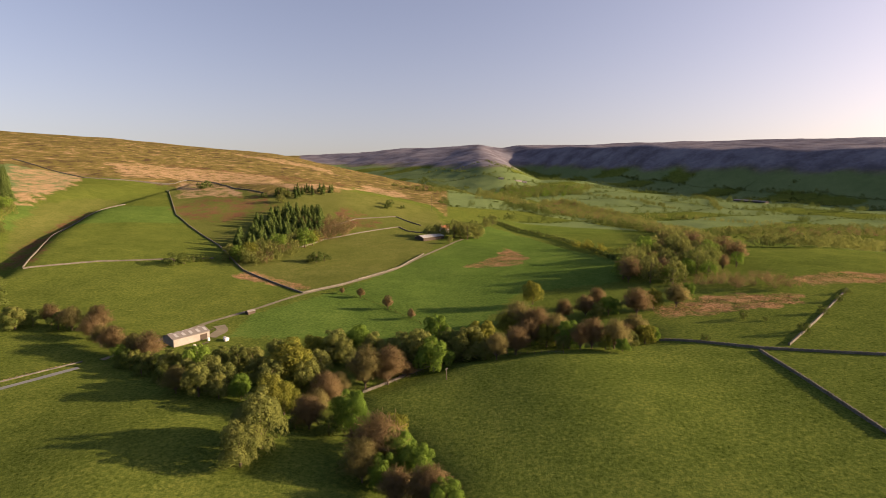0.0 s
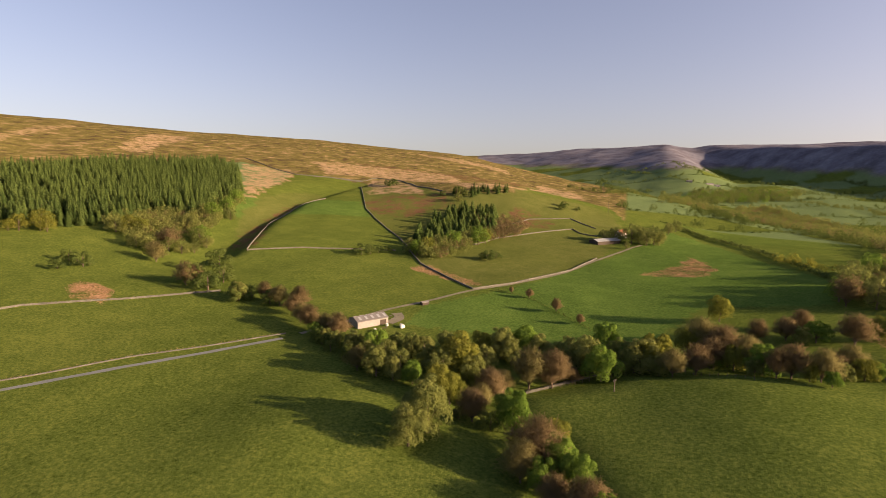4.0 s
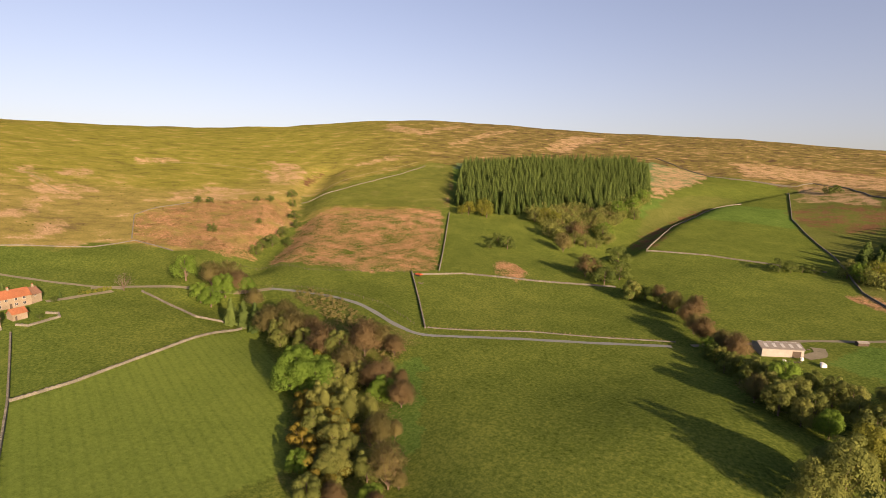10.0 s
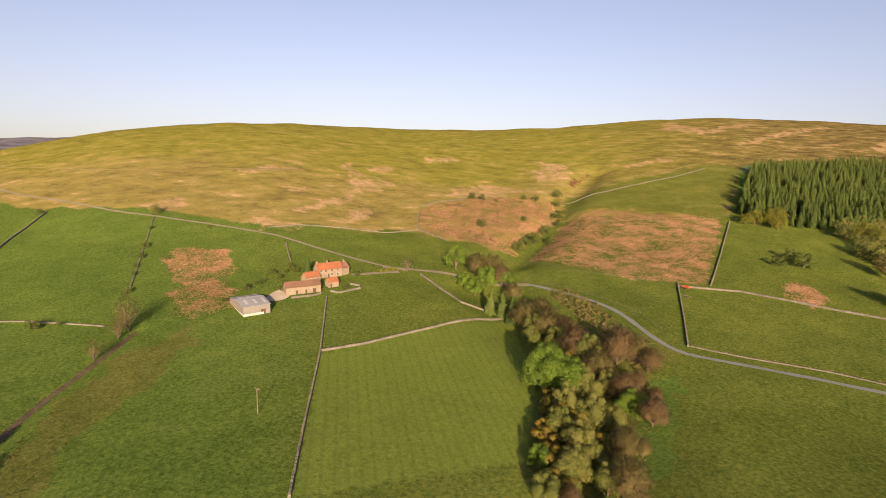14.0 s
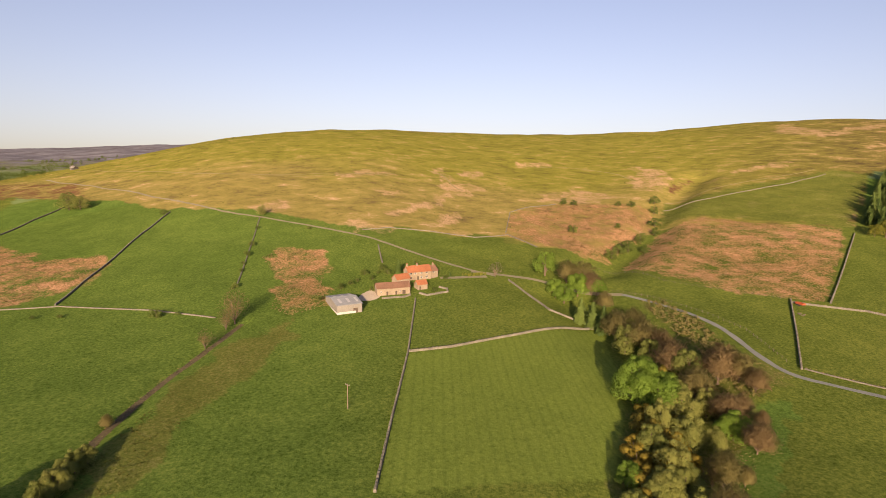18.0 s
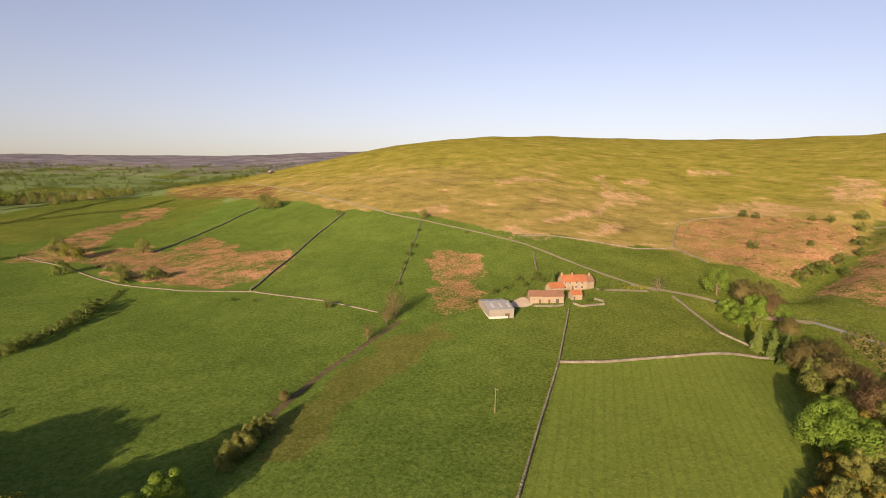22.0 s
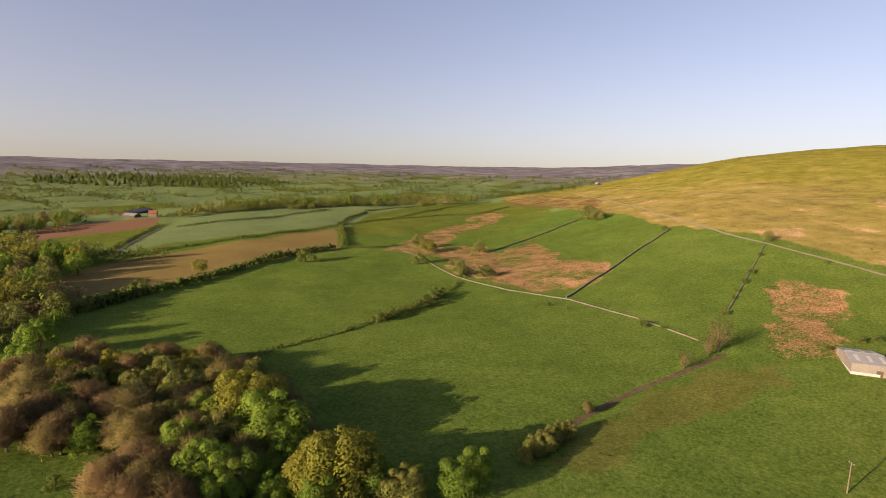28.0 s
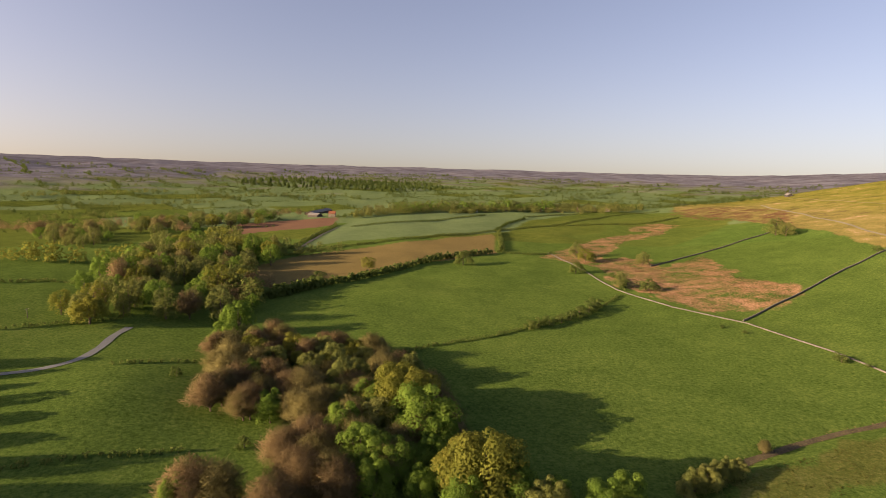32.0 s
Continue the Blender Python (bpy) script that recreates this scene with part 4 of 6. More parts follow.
for i in range(0, len(W), 2):
    building("cottage", W[i], W[i + 1], 6.5, 3.6, 6.0, M_WHITE if i == 10 else M_TIMBER if i == 0 else M_STONE, M_ROOF_OLD if i > 6 else M_SLATE, "distant village house among trees", windows=[(2, 1, 1, 1.3), (2, 3.2, 1, 1.1), (5, 1, 1, 1.3), (5, 3.2, 1, 1.1)], chimneys=[(0.7, 1.0)], pitch=0.8, category="house", group="village houses")


# ---- trees ----
def tube(v, f, a, b, ra, rb, n=6):
    d = (b - a).normalized()
    u = d.cross(Vector((0.3, 1, 0.2))).normalized()
    w = d.cross(u)
    k = len(v)
    for p, r in ((a, ra), (b, rb)):
        for i in range(n):
            t = 6.2832 * i / n
            q = p + (u * math.cos(t) + w * math.sin(t)) * r
            v.append((q.x, q.y, q.z))
    f += [(k + i, k + (i + 1) % n, k + n + (i + 1) % n, k + n + i) for i in range(n)]


def clumps(rng, centres, radii, n, size, flat=0.22):
    """Leaf sprays: small bent quads on and in a set of rounded boughs."""
    k = rng.choice(len(centres), n, p=radii ** 2 / (radii ** 2).sum())
    d = rng.normal(size=(n, 3))
    d /= np.linalg.norm(d, axis=1)[:, None]
    d[:, 2] = np.where(d[:, 2] < -0.45, -d[:, 2], d[:, 2])
    lump = 1 + 0.13 * np.sin(d[:, 0] * 7 + k) * np.sin(d[:, 1] * 7 + 2 * k) * np.sin(d[:, 2] * 6)
    c = centres[k] + d * (radii[k] * lump * rng.uniform(0.6, 1.06, n) ** 0.5)[:, None]
    nor = d + flat * rng.normal(size=(n, 3))
    nor /= np.linalg.norm(nor, axis=1)[:, None]
    u = np.cross(nor, rng.normal(size=(n, 3)))
    u /= np.linalg.norm(u, axis=1)[:, None]
    w = np.cross(nor, u)
    s = (size * rng.uniform(0.6, 1.4, n))[:, None]
    quad = np.stack([c - u * s, c - w * s * 0.8 + nor * s * 0.2, c + u * s, c + w * s * 0.8 - nor * s * 0.15], 1).reshape(-1, 3)
    quad[:, 2] = np.maximum(quad[:, 2], 0.01)
    soft = d + 0.18 * rng.normal(size=(n, 3)) + (0, 0, 0.22)
    return quad, np.arange(4 * n).reshape(n, 4), np.repeat(soft, 4, axis=0)


def broadleaf(seed, n, size, width=0.5, low=0.1, boughs=18):
    """Unit-high tree: trunk with limbs, and a crown of leaf sprays."""
    rng = np.random.default_rng(seed)
    c, radii = [], []
    for i in range(boughs):
        s = (i + 0.5) / boughs
        h = low + 0.1 + (0.82 - low) * s
        prof = math.sqrt(max(0.02, 1 - ((s - 0.3) / 0.75) ** 2))
        a = i * 2.4 + rng.uniform(-0.6, 0.6)
        r = width * prof * rng.uniform(0.4, 0.72)
        c.append((r * math.cos(a), r * math.sin(a), h + rng.uniform(-0.04, 0.04)))
        radii.append(width * prof * rng.uniform(0.3, 0.5))
    c, radii = np.array(c), np.maximum(np.array(radii), 0.09)
    k = 1 / (c[:, 2] + radii).max()
    c[:, 2] *= k
    v, f = [], []
    tube(v, f, Vector((0, 0, -0.03)), Vector((0.01, 0, 0.25)), 0.03, 0.022, 7)
    tube(v, f, Vector((0.01, 0, 0.25)), Vector((0, 0.01, 0.75)), 0.022, 0.007)
    for p in c[::2]:
        tube(v, f, Vector((0, 0, 0.2 * rng.uniform(0.6, 1.4))), Vector(p), 0.012, 0.004, 4)
    return (v, f), clumps(rng, c, radii, n, size)


def bare(seed, n, width=0.5, low=0.16, limbs=14, thick=1.0, reach=1.0):
    """Unit-high tree in bud: limbs and a haze of fine twigs."""
    rng = np.random.default_rng(seed)
    v, f = [], []
    tube(v, f, Vector((0, 0, -0.03)), Vector((0, 0, low)), 0.024, 0.018, 6)
    tips = []
    for i in range(limbs):
        a = i * 2.4 + rng.uniform(-0.3, 0.3)
        t = math.sqrt((i + 0.6) / limbs)
        e = Vector((width * t * math.cos(a) * 0.78, width * t * math.sin(a) * 0.78, 0.9 - 0.5 * t * t + rng.uniform(-0.06, 0)))
        m = Vector((e.x * 0.5, e.y * 0.5, low + (e.z - low) * 0.5))
        tube(v, f, Vector((0, 0, low * rng.uniform(0.5, 1))), m, 0.012, 0.007, 4)
        tube(v, f, m, e, 0.007, 0.003, 4)
        tips += [e, m.lerp(e, 0.5), m]
    tips = np.array(tips)
    radii = np.tile([0.17, 0.18, 0.15], limbs) * rng.uniform(0.75, 1.2, len(tips))
    k = rng.integers(0, len(tips), n)
    d = rng.normal(size=(n, 3))
    d[:, 2] = np.abs(d[:, 2]) * 0.9 - 0.25
    d /= np.linalg.norm(d, axis=1)[:, None]
    c0 = tips[k] + d * radii[k][:, None] * rng.uniform(0.1, 1.0, (n, 1)) ** 0.7
    way = d * 0.7 + rng.normal(size=(n, 3)) * 0.95 + np.array([0, 0, 0.3])
    c1 = c0 + way * radii[k][:, None] * rng.uniform(0.14, 0.34, (n, 1)) * reach
    s = np.cross(c1 - c0, rng.normal(size=(n, 3)))
    s /= np.linalg.norm(s, axis=1)[:, None]
    wd = thick * rng.uniform(0.0018, 0.0042, (n, 1))
    out = c0 - (0, 0, 0.42)
    out /= np.linalg.norm(out, axis=1)[:, None]
    s = np.where(((np.cross(s, c1 - c0) * out).sum(1) < 0)[:, None], -s, s)
    q = np.stack([c0 - s * wd, c0 + s * wd, c1 + s * wd * 1.4, c1 - s * wd * 1.4], 1).reshape(-1, 3)
    q[:, 2] = np.clip(q[:, 2], 0.02, 1.02)
    return (v, f), (q, np.arange(4 * n).reshape(n, 4), np.repeat(0.6 * out + 0.5 * d + 0.3 * rng.normal(size=(n, 3)) + (0, 0, 0.2), 4, axis=0))


def conifer(seed, whorls=20, width=0.17):
    """Unit-high spruce: whorls of drooping branches on a straight stem."""
    rng = np.random.default_rng(seed)
    v, f = [], []
    tube(v, f, Vector((0, 0, -0.03)), Vector((0, 0, 0.95)), 0.016, 0.003, 5)
    q, g, nor = [], [], []
    for i in range(whorls):
        h = 0.06 + 0.9 * i / (whorls - 1)
        reach = width * (1.03 - h) ** 0.75 * 1.15 + 0.012
        m = 10 if h < 0.6 else 7
        for j in range(m):
            a = 6.2832 * (j + rng.uniform(-0.4, 0.4)) / m + i
            L = reach * rng.uniform(0.6, 1.2)
            d, s = Vector((math.cos(a), math.sin(a), 0)), Vector((-math.sin(a), math.cos(a), 0))
            b = Vector((0, 0, h + 0.035 + rng.uniform(-0.012, 0.012)))
            w = L * 0.24 + 0.008
            k = len(q)
            q += [b, b + d * L * 0.6 - s * w + Vector((0, 0, -0.03)), b + d * L + Vector((0, 0, -0.05 - 0.3 * L)), b + d * L * 0.6 + s * w + Vector((0, 0, -0.03))]
            g.append((k, k + 1, k + 2, k + 3))
            nor += [tuple(d + s * rng.uniform(-0.5, 0.5) + Vector((0, 0, 0.45 + rng.uniform(-0.2, 0.2))))] * 4
    return (v, f), ([tuple(p) for p in q], g, nor)


def tree_kind(name, label, category, builder, leaf):
    (tv, tf), (cv, cf, cn) = builder
    return dict(name=name, label=label, category=category, trunk=mesh_from("trunk", tv, tf, M_BARK), crown=shade_outward(mesh_from("crown", cv, cf, leaf), cn))


def plant(kind, x, y, h, wide=1.0, turn=0.0, group=""):
    root = tagged(new(kind["name"]), kind["label"], kind["category"], group)
    root.empty_display_size = 0.2
    root.matrix_world = pose(x, y, gz(x, y), 0, 0, turn) @ Matrix.Diagonal((h * wide, h * wide, h, 1))
    for nm in ("trunk", "crown"):
        ob = new(nm, kind[nm])
        ob.parent = root
    return root


def fine(n, size, width, low, seeds):
    return [broadleaf(s, n, size, width, low, 20) for s in seeds]


GREEN = [tree_kind("green_tree", "fresh green broadleaf tree in full spring leaf", "tree", broadleaf(10 + s, 5600, 0.0195), M_LEAF_GREEN) for s in range(4)]
YELLOW = [tree_kind("oak_tree", "yellow-green oak tree in young leaf", "tree", broadleaf(20 + s, 5600, 0.0195, 0.55), M_LEAF_YELLOW) for s in range(3)]
OLIVE = [tree_kind("olive_green_tree", "dull olive-green streamside tree", "tree", broadleaf(30 + s, 5400, 0.0185, 0.47, 0.02), M_LEAF_OLIVE) for s in range(4)]
BARE = [tree_kind("bare_tree", "reddish-brown budding tree with bare twigs" if s % 2 else "olive-brown tree just coming into bud", "tree", bare(40 + s, 7000), M_TWIG if s % 2 else M_BUD) for s in range(4)]
SPRUCE = [tree_kind("conifer_tree", "dark green plantation conifer", "tree", conifer(50 + s), M_NEEDLE) for s in range(3)]
BUSH = [tree_kind("bush", "rounded dark green thorn bush", "bush", broadleaf(60 + s, 1900, 0.028, 0.6, 0.0, 9), M_BUSH) for s in range(3)]
GORSE = [tree_kind("gorse_bush", "gorse bush with yellow flowers", "bush", broadleaf(70 + s, 2000, 0.028, 0.65, 0.0, 9), M_GORSE) for s in range(2)]
DEAD = [tree_kind("leafless_tree", "pale leafless tree with bare branches", "tree", bare(80, 420, 0.5, 0.2, 12, 0.8), M_PALE_TWIG)]
WISPY = [tree_kind("thorn_tree", "wispy leafless thorn tree beside the ditch", "tree", bare(85 + s, 900, 0.5, 0.1, 12, 0.9), M_TWIG) for s in range(2)]
GREEN_HI = [tree_kind("green_tree", "fresh green broadleaf tree in full spring leaf", "tree", b, M_LEAF_GREEN) for b in fine(10500, 0.0148, 0.5, 0.08, (310, 311, 312))]
YELLOW_HI = [tree_kind("oak_tree", "yellow-green oak tree in young leaf", "tree", b, M_LEAF_YELLOW) for b in fine(10500, 0.0148, 0.55, 0.1, (320, 321, 322))]
OLIVE_HI = [tree_kind("olive_green_tree", "dull olive-green streamside tree", "tree", b, M_LEAF_OLIVE) for b in fine(10000, 0.0142, 0.47, 0.05, (330, 331, 332))]
BARE_HI = [tree_kind("bare_tree", "reddish-brown budding tree with bare twigs" if s % 2 else "olive-brown tree just coming into bud", "tree", bare(340 + s, 14000, 0.5, 0.12, 22, 0.7, 0.85), M_TWIG if s % 2 else M_BUD) for s in range(4)]
KIND = dict(w=WISPY, g=GREEN, y=YELLOW, o=OLIVE, b=BARE, c=SPRUCE, u=BUSH, r=GORSE, d=DEAD)
GREEN_LO = [tree_kind("green_tree", "fresh green broadleaf tree in full spring leaf", "tree", broadleaf(210 + s, 2800, 0.0195), M_LEAF_GREEN) for s in range(3)]
YELLOW_LO = [tree_kind("oak_tree", "yellow-green oak tree in young leaf", "tree", broadleaf(220 + s, 2800, 0.0195, 0.55), M_LEAF_YELLOW) for s in range(3)]
OLIVE_LO = [tree_kind("olive_green_tree", "dull olive-green streamside tree", "tree", broadleaf(230 + s, 2800, 0.0185, 0.47, 0.0), M_LEAF_OLIVE) for s in range(3)]
BARE_LO = [tree_kind("bare_tree", "brown budding tree with bare twigs", "tree", bare(240 + s, 3200, 0.5, 0.12, 14, 1.4), M_TWIG if s % 2 else M_BUD) for s in range(4)]
KIND_LO = dict(KIND, g=GREEN_LO, y=YELLOW_LO, o=OLIVE_LO, b=BARE_LO)
KIND_HI = dict(KIND, g=GREEN_HI, y=YELLOW_HI, o=OLIVE_HI, b=BARE_HI)


def stock(x, y):
    """Finer trees for the nearest places, simpler ones for the far."""
    r = math.hypot(x, y)
    return KIND_HI if r < 175 else KIND if r < 290 else KIND_LO


rt = random.Random(11)


def plant_all(code, spots, wide=1.0, group=""):
    for x, y, h in spots:
        h *= {"wood below the fields": 1.22, "streamside trees": 0.98, "plantation fringe": 0.72}.get(group, 1.0)
        plant(rt.choice(stock(x, y)[code]), x, y, min(max(h, 1.2), (11.5 if code == "b" else 17) if group == "wood below the fields" else 21), wide * rt.uniform(0.88, 1.12), rt.uniform(0, 360), group)


plant_all("b", [(-139.8, 213.9, 10.2), (-123.5, 199.9, 11.5), (-105.9, 193.4, 11.5), (-166.3, 228.3, 9.7), (-153.7, 222.6, 10.9), (-82.3, 163.4, 9.3), (-36.7, 147.5, 11.0), (-35.3, 164.8, 11.6), (-24.4, 177.3, 15.9), (-16.9, 180.2, 14.1), (-13.6, 188.5, 8.4), (29.9, 195.7, 11.2), (21.9, 189.7, 10.5)], 1.0, "streamside trees")
plant_all("b", [(34.2, 218.3, 13.6), (40.2, 212.2, 13.1), (46.9, 206.2, 12.7), (56.8, 190.7, 12.2), (64.6, 189.3, 11.5), (78.7, 208.1, 11.4), (67.0, 236.2, 10.1), (88.0, 231.3, 12.5), (108.8, 238.9, 11.6), (-15.2, 128.1, 15.1), (-1.4, 108.5, 10.4)], 1.1, "streamside trees")
plant_all("b", [(-41.0, 285.0, 5.5), (-24.5, 264.0, 7.0), (-12.0, 247.5, 5.0), (-52.0, 291.5, 4.0)], 0.9, "field trees")
plant_all("g", [(50.2, 197.2, 11.3), (76.7, 234.8, 8.9), (83.7, 200.8, 6.4), (36.7, 204.7, 6.3), (119.6, 251.5, 8.0)], 1.0, "streamside trees")
plant_all("y", [(43.0, 203.5, 9.5), (98.5, 239.0, 9.8), (60.9, 187.3, 6.6), (29.2, 215.0, 10.4)], 1.0, "streamside trees")
plant_all("b", [(35.6, 204.9, 11.9), (52.2, 188.9, 10.4), (73.5, 202.6, 8.3), (56.0, 231.8, 10.0), (75.8, 249.2, 9.3), (-10.5, 186.2, 6.6), (-32.1, 172.0, 8.7), (-36.6, 158.3, 8.9), (-17.8, 121.2, 11.5), (-9.0, 112.1, 9.7), (-131.1, 205.2, 9.4), (-113.4, 195.5, 9.9)], 1.0, "streamside trees")
plant_all("g", [(-115.4, 191.4, 7.1), (-82.2, 180.1, 11.2), (-60.6, 160.4, 8.6), (-24.3, 145.5, 14.1), (-29.6, 201.3, 11.9), (0.6, 213.5, 13.0), (-0.9, 188.5, 13.0), (40.9, 230.4, 8.8), (41.5, 206.9, 8.4), (-10.1, 127.1, 11.0), (-4.2, 120.9, 10.0), (2.3, 105.5, 8.4), (-12.2, 118.9, 9.5), (65.7, 183.6, 5.3)], 1.0, "streamside trees")
plant_all("y", [(-48.6, 174.9, 15.8), (-45.6, 195.8, 9.7), (-49.1, 153.9, 12.2), (47.3, 260.2, 12.3), (16.9, 202.8, 13.7), (80.3, 200.5, 7.7), (-12.4, 137.4, 9.6), (-45.8, 154.3, 10.6), (-45.3, 173.2, 12.7)], 1.0, "streamside trees")
plant_all("o", [(-93.3, 182.6, 8.4), (-74.2, 161.2, 11.3), (-67.1, 165.9, 10.0), (-45.5, 131.9, 16.9), (-47.6, 123.1, 11.9), (-69.7, 183.7, 10.2), (-59.8, 174.5, 9.8), (-38.0, 194.8, 13.0), (-6.8, 195.9, 15.5), (6.0, 200.9, 12.9), (12.3, 199.1, 13.8), (-101.6, 183.2, 7.6), (-93.3, 178.6, 7.4), (-176.1, 220.9, 10.1), (-42.9, 170.7, 11.4), (-49.6, 135.2, 11.0), (-74.4, 170.5, 11.5), (-82.6, 170.0, 9.5), (-67.6, 160.3, 9.1), (-53.0, 167.3, 11.4), (47.4, 194.3, 6.9), (73.7, 197.2, 6.3), (71.0, 232.4, 7.5)], 1.0, "streamside trees")
plant_all("o", [(-77.1, 187.2, 8.2), (-65.1, 184.9, 9.3), (-59.2, 195.7, 8.7), (-40.9, 178.9, 11.9), (-33.3, 191.6, 10.7), (-23.8, 198.1, 10.9), (-13.2, 197.6, 12.1), (10.2, 199.7, 11.1), (18.3, 194.6, 8.7), (-36.2, 196.2, 10.8), (-16.9, 191.3, 8.5), (-4.6, 194.4, 9.6), (3.8, 198.5, 7.7), (-108.1, 187.6, 6.3), (-89.8, 183.7, 7.1)], 1.1, "streamside trees")
plant_all("u", [(100.2, 193.0, 3.0), (137.2, 194.5, 4.2), (159.2, 215.0, 3.8), (177.3, 231.4, 3.4), (190.0, 244.3, 3.1), (126.6, 215.6, 3.7), (133.1, 211.6, 1.8), (-101.3, 178.8, 4.6), (-92.9, 173.7, 4.7), (-83.4, 165.7, 5.5), (-40.4, 146.0, 4.1), (-30.6, 145.3, 6.0), (-108.7, 184.9, 4.1)], 1.2, "field bushes")
plant_all("b", [(-291.1, 41.4, 14.2), (-227.1, 54.3, 14.4), (-214.3, 61.7, 14.6), (-191.5, 65.9, 15.1), (-208.6, 66.6, 11.7), (-181.9, 78.3, 15.3), (-158.5, 71.8, 11.0), (-141.2, 73.0, 9.4), (-127.5, 58.9, 10.4), (-110.9, 53.2, 11.6), (-105.0, 37.5, 8.0), (-174.5, 68.7, 12.1)], 1.0, "ravine trees")
plant_all("o", [(-215.0, 55.4, 12.4), (-203.4, 61.5, 11.1), (-170.8, 61.3, 9.8), (-164.8, 68.6, 9.8), (-142.4, 62.4, 8.8), (-114.2, 49.6, 8.8)], 0.95, "ravine trees")
plant_all("b", [(-162.8, 78.0, 7.0), (-154.5, 80.0, 5.3), (-127.8, 64.2, 5.7), (-106.3, 54.5, 5.1), (-100.5, 45.9, 6.2), (-280.1, 52.8, 12.2), (-260.6, 55.8, 10.4), (-289.7, 49.9, 13.8), (-232.2, 62.6, 12.0), (-181.2, 84.7, 10.7), (-173.6, 86.7, 8.4)], 1.0, "ravine trees")
plant_all("g", [(-300.9, 30.7, 14.2), (-280.3, 45.9, 12.4), (-276.4, 34.1, 10.4), (-150.2, 70.8, 8.6), (-165.8, 47.7, 16.2), (-163.1, 52.9, 14.7), (-120.7, 34.2, 6.5), (-104.6, 46.5, 5.9), (-272.4, 38.0, 10.4), (-278.6, 55.1, 9.4)], 1.1, "ravine trees")
plant_all("c", [(-245.4, 42.1, 12.5), (-236.2, 50.4, 12.9), (-242.0, 46.9, 12.3)], 1.7, "ravine trees")
plant_all("o", [(-227.4, 59.4, 9.9), (-187.4, 69.7, 12.7), (-157.2, 57.9, 12.9), (-126.7, 46.7, 11.9), (-114.6, 38.9, 7.4), (-134.8, 43.1, 10.6), (-143.0, 55.7, 12.0), (-148.0, 49.3, 11.9), (-117.3, 41.7, 10.1), (-108.2, 32.6, 8.0), (-123.4, 48.4, 9.1)], 1.0, "ravine trees")
plant_all("r", [(-154.5, 47.0, 5.9), (-134.6, 38.7, 5.4), (-134.8, 46.1, 6.5), (-157.0, 50.8, 6.2), (-143.3, 44.5, 5.7), (-124.5, 43.7, 5.9), (-120.2, 39.3, 5.7), (-146.8, 55.6, 6.9)], 1.1, "ravine trees")
plant_all("r", [(-186.3, 62.4, 7.7), (-167.7, 59.8, 8.1), (-151.2, 56.7, 7.4), (-140.8, 50.2, 6.9), (-128.6, 44.3, 6.5), (-120.0, 38.4, 6.6), (-132.8, 51.6, 6.7), (-146.7, 45.2, 7.0), (-111.7, 36.4, 6.0), (-118.7, 43.8, 6.1), (-128.5, 38.0, 6.2)], 1.2, "ravine trees")
plant_all("d", [(-293.0, 2.9, 9.6)], 1.2, "pale bare trees")
plant_all("b", [(-216.1, 229.2, 13.5), (-271.0, 264.3, 14.0), (-288.1, 292.4, 15.0), (-142.8, 223.2, 11.3), (-157.7, 225.3, 8.8), (-214.4, 234.2, 11.0)], 1.1, "streamside trees")
plant_all("u", [(-284.1, 226.0, 9.0), (-298.6, 229.3, 7.1), (-289.2, 215.2, 5.7), (-227.4, 269.4, 10.8), (-177.3, 220.5, 9.4), (-200.6, 227.8, 10.0), (-203.4, 243.1, 10.5), (-214.4, 234.2, 11.3), (-172.9, 226.6, 7.5), (-160.0, 223.6, 7.3), (-111.9, 187.7, 6.0), (-103.9, 185.4, 5.8), (-97.5, 185.4, 5.7)], 1.2, "field bushes")
plant_all("o", [(-301.5, 278.6, 16.0), (-293.1, 281.0, 13.7), (-284.0, 288.1, 13.8), (-277.4, 292.3, 13.8), (-286.7, 320.5, 17.0), (-274.7, 301.0, 11.9), (-279.6, 318.7, 12.9), (-276.9, 275.4, 11.7), (-314.3, 366.1, 14.3), (-319.4, 395.1, 14.9), (-313.4, 340.8, 20.3), (-335.3, 310.5, 15.4), (-337.0, 295.2, 15.1)], 1.2, "plantation fringe")
plant_all("y", [(-368.6, 265.0, 20.9), (-375.1, 255.7, 16.4), (-378.2, 251.1, 12.3), (-362.8, 265.4, 15.8), (-331.6, 301.3, 17.3), (-321.6, 303.2, 16.9)], 1.1, "plantation fringe")
plant_all("g", [(-329.9, 384.4, 19.9), (-336.4, 412.2, 21.1), (-353.4, 446.6, 19.8), (-291.6, 326.1, 17.2)], 1.2, "plantation fringe")
plant_all("u", [(-487.5, 62.9, 5.9), (-486.3, 71.1, 5.1), (-485.3, 109.4, 4.3), (-484.3, 120.2, 5.3), (-416.3, 94.8, 4.4), (-398.6, 59.3, 5.8), (-502.6, 144.5, 7.7), (-478.0, 137.9, 6.9), (-441.6, 128.7, 7.3), (-416.9, 122.5, 6.4), (-395.0, 106.1, 7.9), (-373.6, 92.9, 9.1), (-367.4, 84.4, 7.0), (-356.5, 78.5, 6.9), (-373.4, 103.6, 5.6)], 1.1, "moor bushes")
